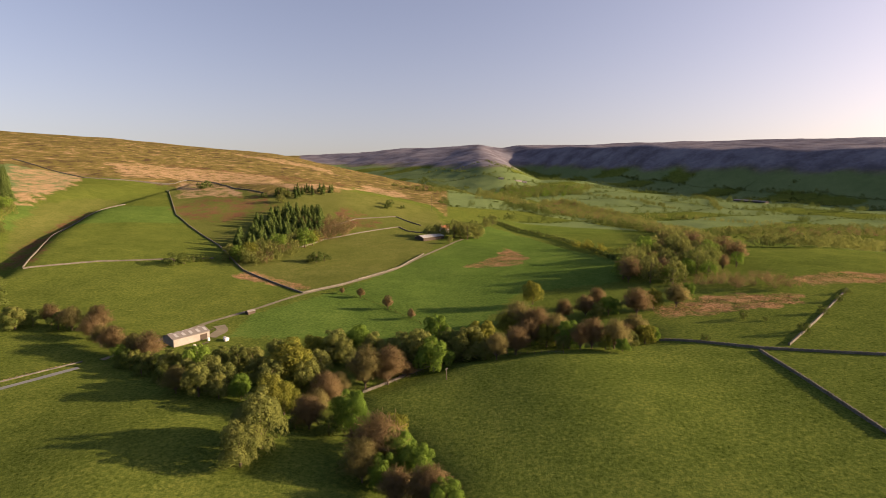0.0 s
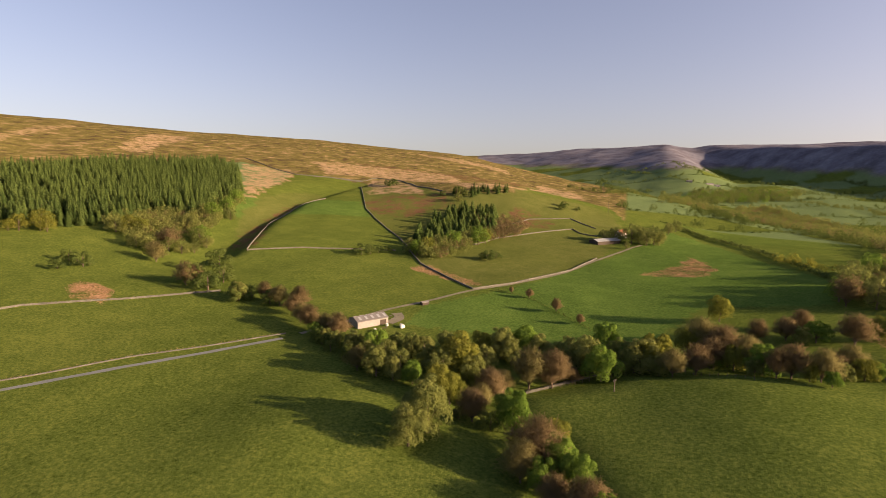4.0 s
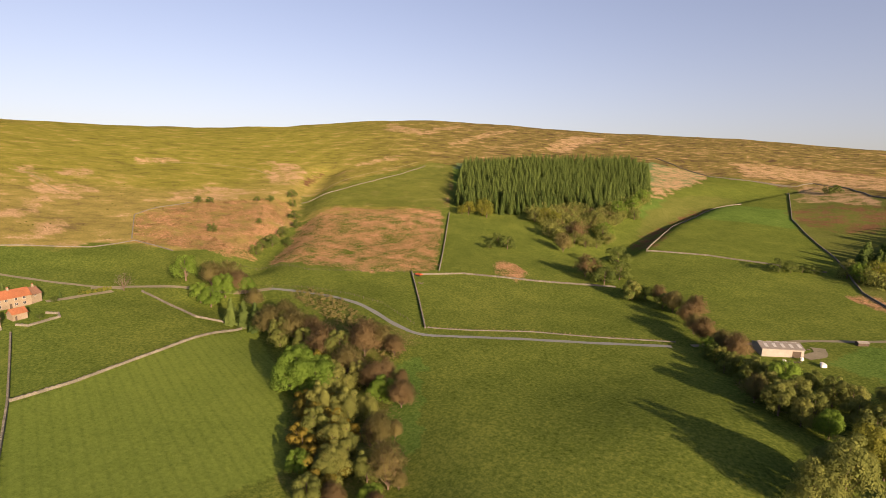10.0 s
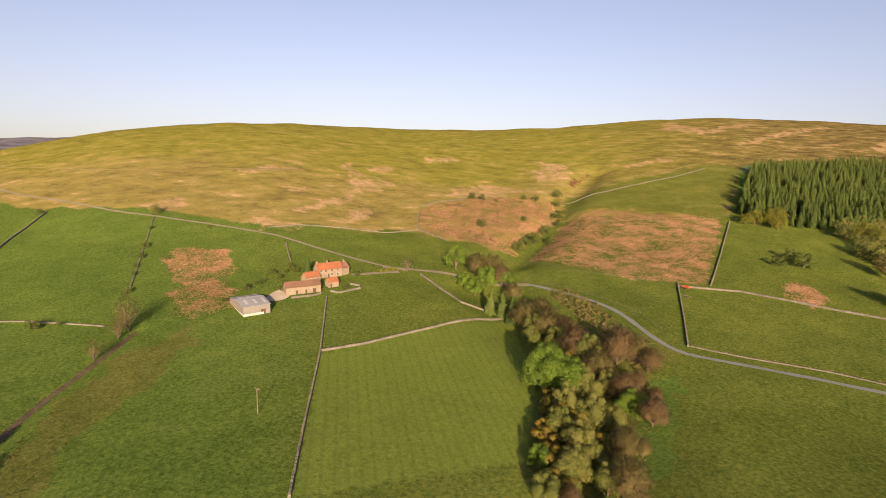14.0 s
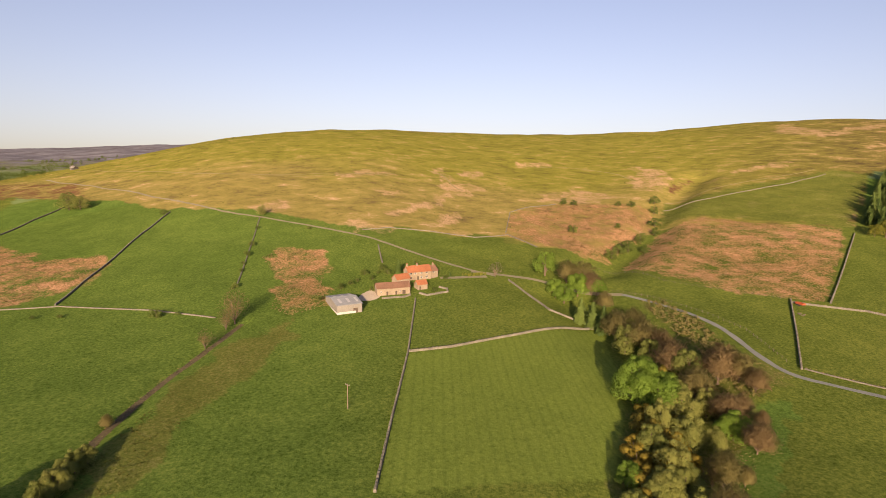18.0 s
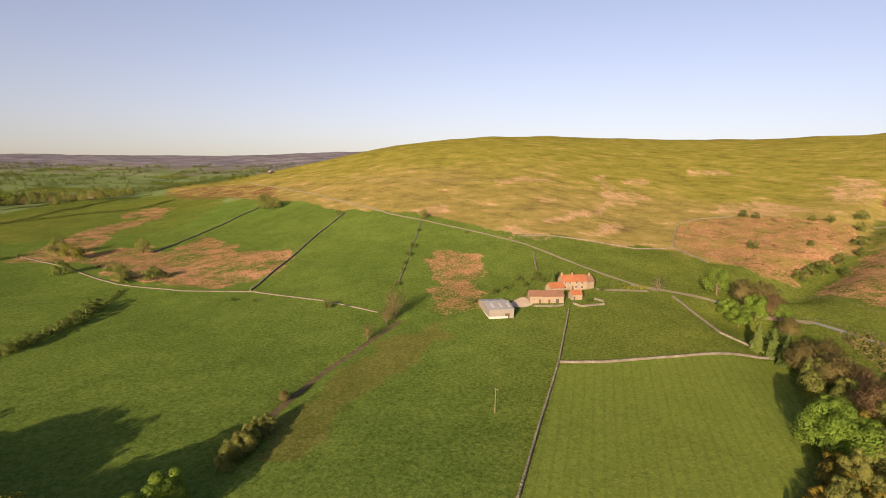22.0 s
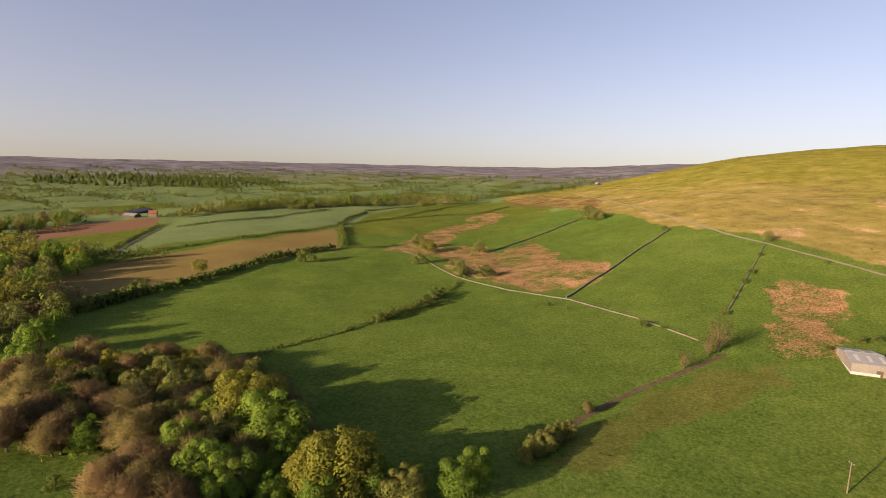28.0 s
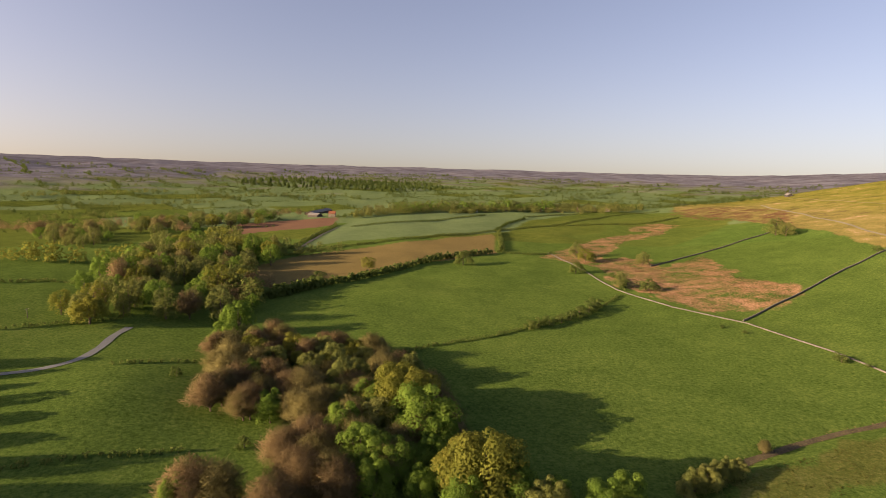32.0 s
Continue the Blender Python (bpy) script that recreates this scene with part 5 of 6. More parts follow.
plant_all("b", [(-4.2, -216.5, 12.5), (-1.4, -188.5, 9.7), (12.0, -161.1, 12.0), (6.0, -152.4, 7.9), (-6.8, -160.4, 10.0), (-22.2, -169.0, 5.6), (-10.0, -129.6, 13.4), (-22.6, -138.7, 11.0), (-38.5, -192.2, 10.3), (-27.2, -114.3, 9.6), (-13.0, -111.7, 13.4), (-7.8, -111.2, 10.3), (16.1, -200.9, 8.9)], 1.1, "wood below the fields")
plant_all("b", [(2.8, -203.0, 11.2), (-7.2, -210.4, 11.9), (1.0, -158.5, 9.1), (7.2, -167.3, 9.3), (-8.4, -148.3, 8.8), (-14.8, -147.8, 10.7), (-18.6, -130.7, 11.3), (-4.1, -125.9, 11.5), (-12.7, -123.9, 11.7), (-21.4, -126.2, 9.8), (-13.5, -108.2, 11.8), (-6.3, -115.8, 12.2), (-28.0, -151.4, 9.7), (-15.6, -164.3, 7.3), (-25.4, -160.5, 8.5), (10.0, -184.7, 9.9)], 1.1, "wood below the fields")
plant_all("b", [(15.1, -114.0, 10.1), (9.4, -111.6, 10.1), (4.2, -152.9, 9.2), (10.5, -161.7, 10.3), (14.8, -157.8, 10.0), (8.1, -184.8, 9.6), (2.8, -202.5, 14.8), (-0.6, -104.0, 11.1), (-11.2, -120.5, 12.7)], 1.1, "wood below the fields")
plant_all("g", [(10.2, -237.3, 11.1), (4.6, -172.4, 8.8), (-1.1, -150.5, 8.4), (-39.6, -129.1, 14.1), (-33.6, -132.8, 7.9), (-20.9, -117.7, 11.6), (-32.3, -106.7, 6.7), (-51.3, -97.9, 9.4), (-41.0, -120.7, 10.2), (-22.4, -109.2, 8.7)], 1.05, "wood below the fields")
plant_all("y", [(-35.5, -145.2, 16.6), (-22.2, -184.7, 7.4), (-45.7, -101.7, 15.1), (-39.1, -141.7, 14.3), (-42.3, -106.4, 10.8)], 1.05, "wood below the fields")
plant_all("o", [(-41.2, -106.8, 9.3), (-29.3, -181.7, 6.6), (-32.9, -182.6, 8.5), (-4.9, -171.4, 8.2), (-47.0, -98.9, 9.1), (-54.1, -91.7, 7.9), (-57.2, -92.2, 8.0)], 1.0, "wood below the fields")
plant_all("g", [(-18.8, -132.2, 10.8), (-27.3, -114.3, 9.9), (17.7, -113.1, 7.3), (-38.8, -96.5, 8.9), (-59.3, -92.6, 7.5), (-74.1, -89.2, 8.4), (-67.5, -88.1, 8.3)], 1.0, "wood below the fields")
plant_all("o", [(-96.6, -93.5, 6.5), (-99.0, -92.5, 7.0), (-108.4, -95.5, 6.1), (-110.9, -94.2, 5.2), (-103.7, -94.1, 6.5), (-90.7, -90.4, 5.0)], 1.15, "ditch bushes")
plant_all("b", [(-128.2, -102.2, 4.3)], 0.9, "ditch bushes")
plant_all("w", [(-108.4, 52.6, 11.7), (-128.0, 56.7, 8.1)], 0.9, "ravine trees")
plant_all("w", [(-208.6, -104.9, 15.8), (-201.7, -105.3, 9.5), (-183.9, -104.5, 8.1)], 0.9, "ditch bushes")
plant_all("o", [(-422.8, -351.8, 15.8), (-420.6, -340.2, 12.0), (-380.0, -166.7, 7.6)], 1.3, "lone trees")
plant_all("u", [(-209.6, -140.0, 3.9), (-213.1, -132.6, 1.7), (-390.7, -248.4, 4.2), (-354.7, -123.2, 2.2)], 1.3, "field bushes")
plant_all("u", [(-271.3, -131.5, 2.3), (-296.7, -139.9, 3.2), (-315.5, -145.6, 3.0), (-247.3, -123.7, 3.1), (-348.5, -156.4, 2.6), (-282.7, -135.5, 2.2)], 1.2, "field bushes")
plant_all("o", [(-271.6, -333.3, 11.2), (-240.9, -375.9, 13.2), (-209.8, -276.4, 10.6)], 1.2, "lone trees")
plant_all("c", [(-282.8, -49.1, 7.9), (-289.5, -41.6, 7.1), (-287.7, -21.6, 3.0)], 1.6, "farm trees")
plant_all("u", [(-260.0, -56.4, 3.4), (-285.5, -58.9, 3.6), (-280.7, -54.8, 3.6), (-255.1, -57.3, 2.7), (-282.0, -23.4, 2.9), (-263.6, -27.3, 2.2)], 1.1, "farm trees")
plant_all("u", [(-266.9, -67.5, 2.0), (-261.7, -69.6, 2.6), (-277.1, -66.4, 3.3), (-280.3, -59.8, 2.0), (-287.5, -57.6, 2.6), (-254.4, -72.7, 3.3), (-238.3, -78.4, 2.0), (-270.7, -60.5, 2.6)], 1.2, "farm trees")
plant_all("y", [(67.3, -249.1, 11.5), (-238.1, -358.1, 10.6), (-68.8, -360.5, 9.5)], 1.25, "lone trees")
plant_all("u", [(-140.2, -367.7, 10.2), (-32.6, -333.9, 6.9), (-52.8, -331.8, 3.8), (-61.4, -341.0, 4.3), (5.4, -137.9, 3.0), (-241.5, -355.8, 6.5), (-206.0, -180.7, 1.7), (-203.3, -191.1, 1.8), (26.4, -181.1, 3.2)], 1.2, "field bushes")
plant_all("u", [(-116.5, -216.6, 4.5), (-121.9, -218.3, 4.8), (-129.4, -220.9, 4.7), (-137.4, -223.6, 4.5), (-144.2, -226.5, 5.1), (-150.2, -228.0, 5.9), (-159.9, -234.7, 6.0), (-166.9, -239.6, 6.2), (-220.9, -264.4, 7.2), (-208.0, -324.0, 8.0)], 1.3, "hedge bushes")
plant_all("o", [(15.1, 482.3, 17.6), (21.2, 486.5, 15.5), (26.9, 477.2, 15.0), (33.2, 487.4, 16.7), (0.9, 487.0, 13.4), (-7.3, 480.9, 11.2), (37.0, 485.6, 13.0), (10.9, 455.4, 6.1), (7.1, 491.4, 8.9), (58.3, 574.1, 12.6), (49.6, 549.3, 12.0)], 1.1, "farm trees")


# unseen trees added on the lane field's sunny side to lay long shade across it
plant_all("o", [(64.0 + 0.34 * k * 11 + 5 * (k % 3), -112.0 - 11.0 * k, 7.0 + 2.2 * (k % 3)) for k in range(9)], 1.1, "lane trees")


def scatter_in(poly, gap, rnd, skew=0.3):
    """Places in an outline, about gap metres apart."""
    xs, ys = [p[0] for p in poly], [p[1] for p in poly]
    gx, gy = np.meshgrid(np.arange(min(xs), max(xs), gap), np.arange(min(ys), max(ys), gap))
    px = gx.ravel() + np.array([rnd.uniform(-skew, skew) * gap for _ in range(gx.size)])
    py = gy.ravel() + np.array([rnd.uniform(-skew, skew) * gap for _ in range(gx.size)])
    ok = inside(px, py, poly)
    return list(zip(px[ok], py[ok]))


def along(line, gap, off, rnd):
    return [(p.x + rnd.uniform(-off, off), p.y + rnd.uniform(-off, off)) for p in resample(line, gap)]


FAR = {}
for code, (bld, mats) in dict(leaf=(lambda s: broadleaf(100 + s, 260, 0.045, 0.55, 0.0, 11), None), twig=(lambda s: bare(110 + s, 260, 0.5, 0.1, 9, 3.0), None), spruce=(lambda s: conifer(120 + s, 13), None), bush=(lambda s: broadleaf(130 + s, 26, 0.2, 0.75, 0.0, 6), None)).items():
    FAR[code] = [tuple(np.array(q) for q in bld(s)[1]) for s in range(4)]


def quad_object(name, v, f, mat, label, category, kind):
    me = bpy.data.meshes.new(name)
    me.vertices.add(len(v))
    me.vertices.foreach_set("co", np.asarray(v, float).ravel())
    me.loops.add(f.size)
    me.loops.foreach_set("vertex_index", f.ravel())
    me.polygons.add(len(f))
    me.polygons.foreach_set("loop_start", np.arange(0, f.size, 4))
    me.update()
    me.materials.append(mat)
    return tagged(new(name, me), label, category, kind=kind)


def thicket(name, code, spots, heights, mat, label, category, kind="stuff", wide=1.0, rnd=random.Random(5)):
    """Many small trees or bushes as one mesh."""
    v, f, nor, n = [], [], [], 0
    at = np.array(spots)
    spots = at[~((at[:, 0] > 400) & (at[:, 1] > 500) & (ground_z(at[:, 0], at[:, 1]) > 35))].tolist()
    z = ground_z(np.array([p[0] for p in spots]), np.array([p[1] for p in spots]))
    for (x, y), zz in zip(spots, z):
        tv, tf, tn = rnd.choice(FAR[code])
        h, a = rnd.uniform(*heights), rnd.uniform(0, 6.28)
        w = h * wide * rnd.uniform(0.85, 1.2)
        c, s = math.cos(a) * w, math.sin(a) * w
        v.append(np.stack([x + tv[:, 0] * c - tv[:, 1] * s, y + tv[:, 0] * s + tv[:, 1] * c, zz - 0.1 + tv[:, 2] * h], 1))
        nor.append(np.stack([tn[:, 0] * math.cos(a) - tn[:, 1] * math.sin(a), tn[:, 0] * math.sin(a) + tn[:, 1] * math.cos(a), tn[:, 2]], 1))
        f.append(tf + n)
        n += len(tv)
    ob = quad_object(name, np.concatenate(v), np.concatenate(f), mat, label, category, kind)
    shade_outward(ob.data, np.concatenate(nor))
    return ob


# conifer plantation: the lower edge tree by tree, the rest as one stand
PLANTATION = [(-402.9, 260.0), (-549.0, 365.4), (-548.2, 484.4), (-504.7, 601.9), (-462.7, 591.5), (-372.8, 480.9), (-338.9, 372.4), (-360.4, 360.2), (-358.1, 302.8), (-371.2, 271.7)]
su, sv = (-0.777, 0.629), (0.629, 0.777)
rows_at = [(i * 5.0 + rt.uniform(-2.5, 2.5), j * 5.4 + rt.uniform(-2.6, 2.6)) for i in range(55, 172) for j in range(-60, 60)]
rows_at = [(u * su[0] + w * sv[0], u * su[1] + w * sv[1]) for u, w in rows_at]
ok = inside(np.array([p[0] for p in rows_at]), np.array([p[1] for p in rows_at]), PLANTATION)
spots = sorted([p for p, k in zip(rows_at, ok) if k], key=lambda p: math.hypot(*p))
for x, y in spots[:170]:
    plant(rt.choice(SPRUCE), x, y, rt.uniform(9, 15), rt.uniform(1.2, 1.7), rt.uniform(0, 360), "conifer plantation")
thicket("conifer_stand", "spruce", spots[170:], (11, 16.5), M_NEEDLE, "dense dark green conifer plantation on the hillside", "plantation", wide=1.4)
KNOLL = [(-138.1, 363.1), (-156.0, 432.7), (-158.7, 482.6), (-144.6, 526.0), (-117.4, 529.7), (-94.1, 512.9), (-74.3, 475.2), (-99.2, 444.6), (-115.5, 426.6), (-122.3, 388.7)]
for x, y in sorted([p for p in scatter_in(KNOLL, 8.2, rt) if p[0] < -102], key=lambda p: math.hypot(*p))[:100]:
    plant(rt.choice(SPRUCE), x, y, rt.uniform(9, 14.5), rt.uniform(1.7, 2.2), rt.uniform(0, 360), "knoll conifers")
plant_all("g", [(-132.7, 359.8, 11.6), (-116.5, 395.2, 14.2), (-101.4, 413.2, 15.3)], 1.1, "knoll trees")
plant_all("y", [(-127.4, 367.0, 12.9), (-97.8, 423.3, 12.6)], 1.1, "knoll trees")
plant_all("o", [(-123.4, 376.3, 13.8), (-107.5, 413.2, 10.3)], 1.1, "knoll trees")
plant_all("o", [(-140.0, 362.9, 11.8), (-128.3, 358.8, 10.4), (-120.3, 387.8, 10.7), (-112.0, 407.4, 10.6), (-95.8, 440.7, 8.5), (-157.9, 551.8, 9.2), (-160.7, 569.8, 9.3), (-155.4, 571.2, 6.4)], 1.1, "knoll trees")
thicket("plantation_scrub", "leaf", scatter_in([(-367.2, 322.2), (-360.4, 360.2), (-338.9, 372.4), (-373.8, 480.2), (-344.4, 444.1), (-307.3, 354.3), (-283.8, 271.9), (-307.0, 283.7), (-353.6, 298.9)], 7.5, rt), (6, 10), M_LEAF_OLIVE, "olive scrub along the plantation edge", "scrub")
thicket("plantation_scrub", "twig", scatter_in([(-367.1, 346.8), (-335.9, 369.1), (-339.5, 403.7), (-305.1, 348.2), (-292.3, 296.7), (-283.8, 271.9)], 9, rt), (6, 9), M_TWIG, "brown budding scrub along the plantation edge", "scrub")
thicket("birch_scrub", "twig", scatter_in([(-133.0, 510.5), (-77.2, 488.4), (-74.8, 461.5), (-101.7, 411.6), (-113.1, 351.8), (-134.8, 366.5), (-109.9, 443.6)], 7, rt), (7, 10), M_TWIG, "brown birch scrub beside the knoll conifers", "scrub")
thicket("knoll_scrub", "leaf", scatter_in([(-129.1, 351.5), (-120.3, 400.3), (-106.3, 447.6), (-99.6, 412.1), (-108.4, 349.6)], 8, rt), (7, 10), M_LEAF_OLIVE, "olive scrub below the knoll conifers", "scrub")
thicket("ridge_pines", "spruce", scatter_in([(-171.7, 572.8), (-156.7, 595.7), (-109.9, 619.8), (-109.4, 601.6), (-148.3, 565.4)], 9, rt), (7, 10), M_NEEDLE, "dark pines along the knoll top", "trees", wide=1.7)
plant_all("u", [(-179.2, 567.4, 5.5), (-166.0, 574.5, 8.7), (-126.6, 598.2, 5.9), (-261.9, 624.8, 8.8), (-265.3, 615.3, 8.0), (-51.4, 595.8, 6.6), (-52.4, 579.1, 7.1), (-37.6, 592.3, 4.3), (-82.4, 366.9, 7.6), (-78.2, 373.4, 5.4), (-86.4, 367.5, 5.3), (-167.2, 341.3, 8.0), (-162.9, 346.1, 7.1), (-159.6, 353.1, 5.2), (-154.7, 356.9, 4.8)], 1.3, "knoll bushes")


# ---- hedges and tree lines ----
def hedge(line, h, mat=None, gap=2.2, label="clipped dark field hedge", code="bush"):
    return thicket("hedge", code, along(line, gap, 0.6, rt), (h * 0.75, h * 1.3) if h >= 1.8 and h not in (2, 2.2) else (h * 0.9, h * 1.4), mat or M_BUSH, label, "hedge", kind="structure", wide=0.8)


for line, h in [([(-8.4, -426.9), (-64.2, -463.1), (-154.9, -499.5), (-241.5, -535.6)], 2.2), ([(-238.5, -532.0), (-285.4, -601.2), (-327.9, -640.4)], 3), ([(-239.3, -523.4), (-213.0, -461.2), (-192.1, -413.0)], 4), ([(-246.6, -539.8), (-349.4, -578.7), (-466.6, -654.1), (-561.6, -663.8)], 2), ([(-345.5, -675.2), (-467.5, -697.3), (-555.1, -741.8)], 2)]:
    hedge(line, h)
for line, h in [([(-94.4, -593.5), (-178.2, -620.9), (-292.7, -688.4)], 2), ([(-179.4, -407.2), (-130.5, -390.8), (-96.7, -362.8), (-60.6, -336.1), (-30.9, -316.5), (-11.3, -299.8)], 4.5), ([(-22.5, -460.9), (-53.7, -545.9), (-81.1, -621.2)], 3), ([(-309.8, -561.8), (-381.7, -556.1), (-442.3, -540.6), (-500.2, -554.2)], 2)]:
    hedge(line, h)
for line, h in [([(-44.7, -194.4), (-64.0, -203.7), (-95.2, -209.9), (-115.4, -217.3), (-175.0, -243.1), (-197.8, -260.4)], 1.8), ([(-188.1, -413.2), (-210.1, -395.7), (-232.1, -397.1)], 2), ([(20.7, -294.8), (-3.1, -294.0), (-32.2, -319.9)], 6), ([(96.1, -240.0), (84.5, -245.4), (68.2, -252.5), (57.4, -256.7)], 1.5), ([(126.9, -322.4), (108.6, -328.5), (85.5, -321.3)], 1.8),
                ([(56.2, -132.6), (45.7, -134.4), (34.5, -136.2), (20.1, -137.0)], 1.3), ([(46.4, -192.0), (30.2, -196.7), (14.1, -198.0)], 1.2), ([(-64.9, 298.0), (-39.6, 284.3), (-19.8, 258.7), (-3.1, 234.5)], 0.8), ([(65.4, 597.4), (99.6, 516.5), (116.3, 435.8), (121.3, 366.4)], 3.5), ([(-225.9, -308.6), (-224.0, -290.7), (-207.2, -270.9)], 3)]:
    hedge(line, h)
def crest_line(a0, a1, k):
    """A way along the near crest, from one bearing to another."""
    out = []
    for a in np.linspace(a0, a1, 12):
        r = k * float(np.interp(a, bearing, curves[0]))
        out.append((-math.sin(radians(a)) * r, math.cos(radians(a)) * r))
    return out


for line, h, code, m in [([(72.9, 935.7), (291.1, 1254.0), (305.8, 906.3), (312.7, 779.1)], 14, "leaf", M_LEAF_OLIVE), ([(115.4, 892.1), (157.6, 823.0), (166.0, 781.6)], 11, "leaf", M_BUSH), ([(369.8, 711.6), (467.2, 744.2), (558.2, 756.2), (641.1, 754.9)], 11, "leaf", M_LEAF_OLIVE)]:
    thicket("tree_line", code, along(line, h * 0.6, 4, rt), (h * 0.7, h * 1.25), m, "uneven line of spring trees along a field edge", "trees")
for line, h, code, m in [([(252.9, 423.2), (307.2, 427.0), (512.8, 600.6)], 12, "leaf", M_LEAF_OLIVE), ([(110.2, 429.6), (120.9, 404.8), (127.5, 385.5)], 7, "leaf", M_LEAF_YELLOW), ([(-85.8, 1008.4), (-13.8, 987.9), (136.5, 1552.6)], 7, "leaf", M_LEAF_OLIVE),
                         (crest_line(171, 143, 0.945), 10, "leaf", M_LEAF_OLIVE), (crest_line(170, 144, 0.97), 14, "leaf", M_LEAF_OLIVE), (crest_line(166, 150, 0.96), 15, "leaf", M_LEAF_GREEN), (crest_line(170, 146, 0.985), 14, "twig", M_BUD), (crest_line(144, 131, 1.0), 7, "leaf", M_BUSH), ([(-96.1, -693.4), (-133.1, -740.6), (-181.6, -747.2), (-390.2, -1178.6)], 5, "leaf", M_BUSH),
                         ([(306.6, -792.8), (217.2, -703.2), (123.7, -667.6), (66.8, -573.1)], 13, "twig", M_TWIG), ([(150.0, -399.8), (119.0, -391.3), (92.4, -401.5), (56.4, -388.4)], 11, "leaf", M_LEAF_YELLOW), ([(32.4, -442.3), (8.3, -467.4), (-18.3, -467.1)], 9, "leaf", M_LEAF_OLIVE),
                         ([(107.9, -759.9), (26.1, -747.5), (-59.9, -759.1)], 12, "twig", M_TWIG), ([(-248.9, -702.2), (-332.4, -761.1), (-321.2, -825.7)], 6, "leaf", M_LEAF_OLIVE), ([(17.9, -416.1), (-10.3, -429.9), (-56.4, -435.4)], 11, "leaf", M_LEAF_OLIVE)]:
    thicket("tree_line", code, along(line, h * 0.6, 4, rt), (h * 0.7, h * 1.25), m, "uneven line of spring trees along a field edge", "trees")
for outline, gap, most, codes in [([(51.6, -246.1), (63.8, -276.2), (56.5, -366.2), (34.7, -476.7), (-5.9, -542.5), (-18.3, -467.1), (-3.6, -374.5), (1.7, -307.5), (5.6, -264.4), (14.6, -246.1)], 12.5, 80, "ogyogob"), ([(82.4, -259.7), (86.3, -305.5), (78.2, -393.8), (77.3, -529.4), (53.4, -627.2), (34.4, -502.3), (50.7, -338.2), (50.1, -282.1), (61.3, -249.1)], 12.5, 50, "ogygob"), ([(170.4, -808.2), (133.6, -925.9), (73.8, -979.2), (3.8, -1057.0), (-30.9, -726.3), (2.8, -644.5), (66.8, -600.3), (110.0, -561.8)], 16, 60, "ogyob"), ([(194.3, -575.1), (197.5, -761.8), (136.9, -600.6), (113.2, -476.7), (147.0, -476.9)], 14, 30, "ogob"), ([(97.8, 297.9), (121.8, 345.1), (181.4, 416.2), (215.3, 450.2), (188.4, 325.4), (162.8, 291.1), (127.2, 281.6)], 10, 60, "obogo")]:
    for x, y in sorted(scatter_in(outline, gap, rt), key=lambda p: math.hypot(*p))[:most]:
        plant(rt.choice(KIND_LO[rt.choice(codes)]), x, y, rt.uniform(8, 17), rt.uniform(0.85, 1.1), rt.uniform(0, 360), "valley wood")
for x, y in scatter_in([(-2.4, -215.5), (-42.2, -200.1), (-49.6, -165.2), (-52.3, -130.4), (-55.2, -98.6), (-33.2, -109.6), (-8.2, -123.7), (-6.0, -149.4), (14.2, -159.4), (17.3, -195.7), (12.5, -226.7)], 8.5, rt):
    c = rt.choice("bbbbgyoo")
    plant(rt.choice(stock(x, y)[c]), x, y, rt.uniform(8, 13), rt.uniform(1.0, 1.25), rt.uniform(0, 360), "wood below the fields")
for outline, gap, h, codes in [([(93.8, 953.4), (296.6, 1277.6), (315.3, 906.2), (254.0, 571.1), (195.7, 359.1), (174.3, 371.6), (231.1, 590.4), (225.2, 710.2), (188.8, 986.6)], 13, (9, 14), "oto"), ([(356.2, 657.7), (486.8, 736.5), (633.7, 745.8), (589.0, 692.1), (451.0, 681.2)], 13, (7, 12), "to"), ([(289.9, 741.3), (256.2, 537.0), (200.9, 361.4), (185.4, 378.0), (195.0, 459.3)], 9, (8, 12), "oot"), ([(132.0, 278.8), (159.2, 284.5), (183.0, 263.7), (167.9, 249.3), (146.2, 260.2), (121.8, 262.6)], 6, (5, 8), "tt"), ([(133.2, 1513.6), (324.7, 1709.9), (475.4, 1681.8), (338.1, 1458.9), (178.5, 1383.5)], 22, (12, 18), "lo"),
                               ([(30.7, -351.2), (16.4, -362.6), (-3.4, -304.5), (-0.4, -276.0), (13.7, -269.2), (26.4, -287.8)], 8, (8, 13), "tob"), ([(43.4, -531.7), (21.6, -540.6), (12.3, -437.3), (22.2, -379.4), (34.2, -401.5)], 9, (10, 14), "oy")]:
    sp = scatter_in(outline, gap, rt)
    mats = dict(y=("leaf", M_LEAF_YELLOW), o=("leaf", M_LEAF_OLIVE), l=("leaf", M_LEAF_GREEN), t=("twig", M_TWIG), b=("leaf", M_BUSH))
    for i, c in enumerate(codes):
        thicket("woodland", mats[c][0], sp[i::len(codes)], h, mats[c][1], "mixed spring woodland of rounded crowns", "woodland")
thicket("far_forest", "spruce", scatter_in([(71.3, -2200.8), (-250.2, -2242.1), (-563.2, -2141.2), (-679.4, -1859.8), (-402.6, -1655.8), (-120.9, -1717.8), (60.4, -1823.0)], 26, rt), (10, 16), M_NEEDLE, "dark far forest along the valley side", "forest", wide=2.2)
thicket("far_forest", "leaf", scatter_in([(56.7, 987.9), (212.7, 1654.4), (327.6, 1725.9), (513.6, 1753.6), (422.9, 1550.3), (262.8, 1457.9)], 24, rt), (11, 18), M_LEAF_OLIVE, "dark far wood across the valley", "forest", wide=1.2)
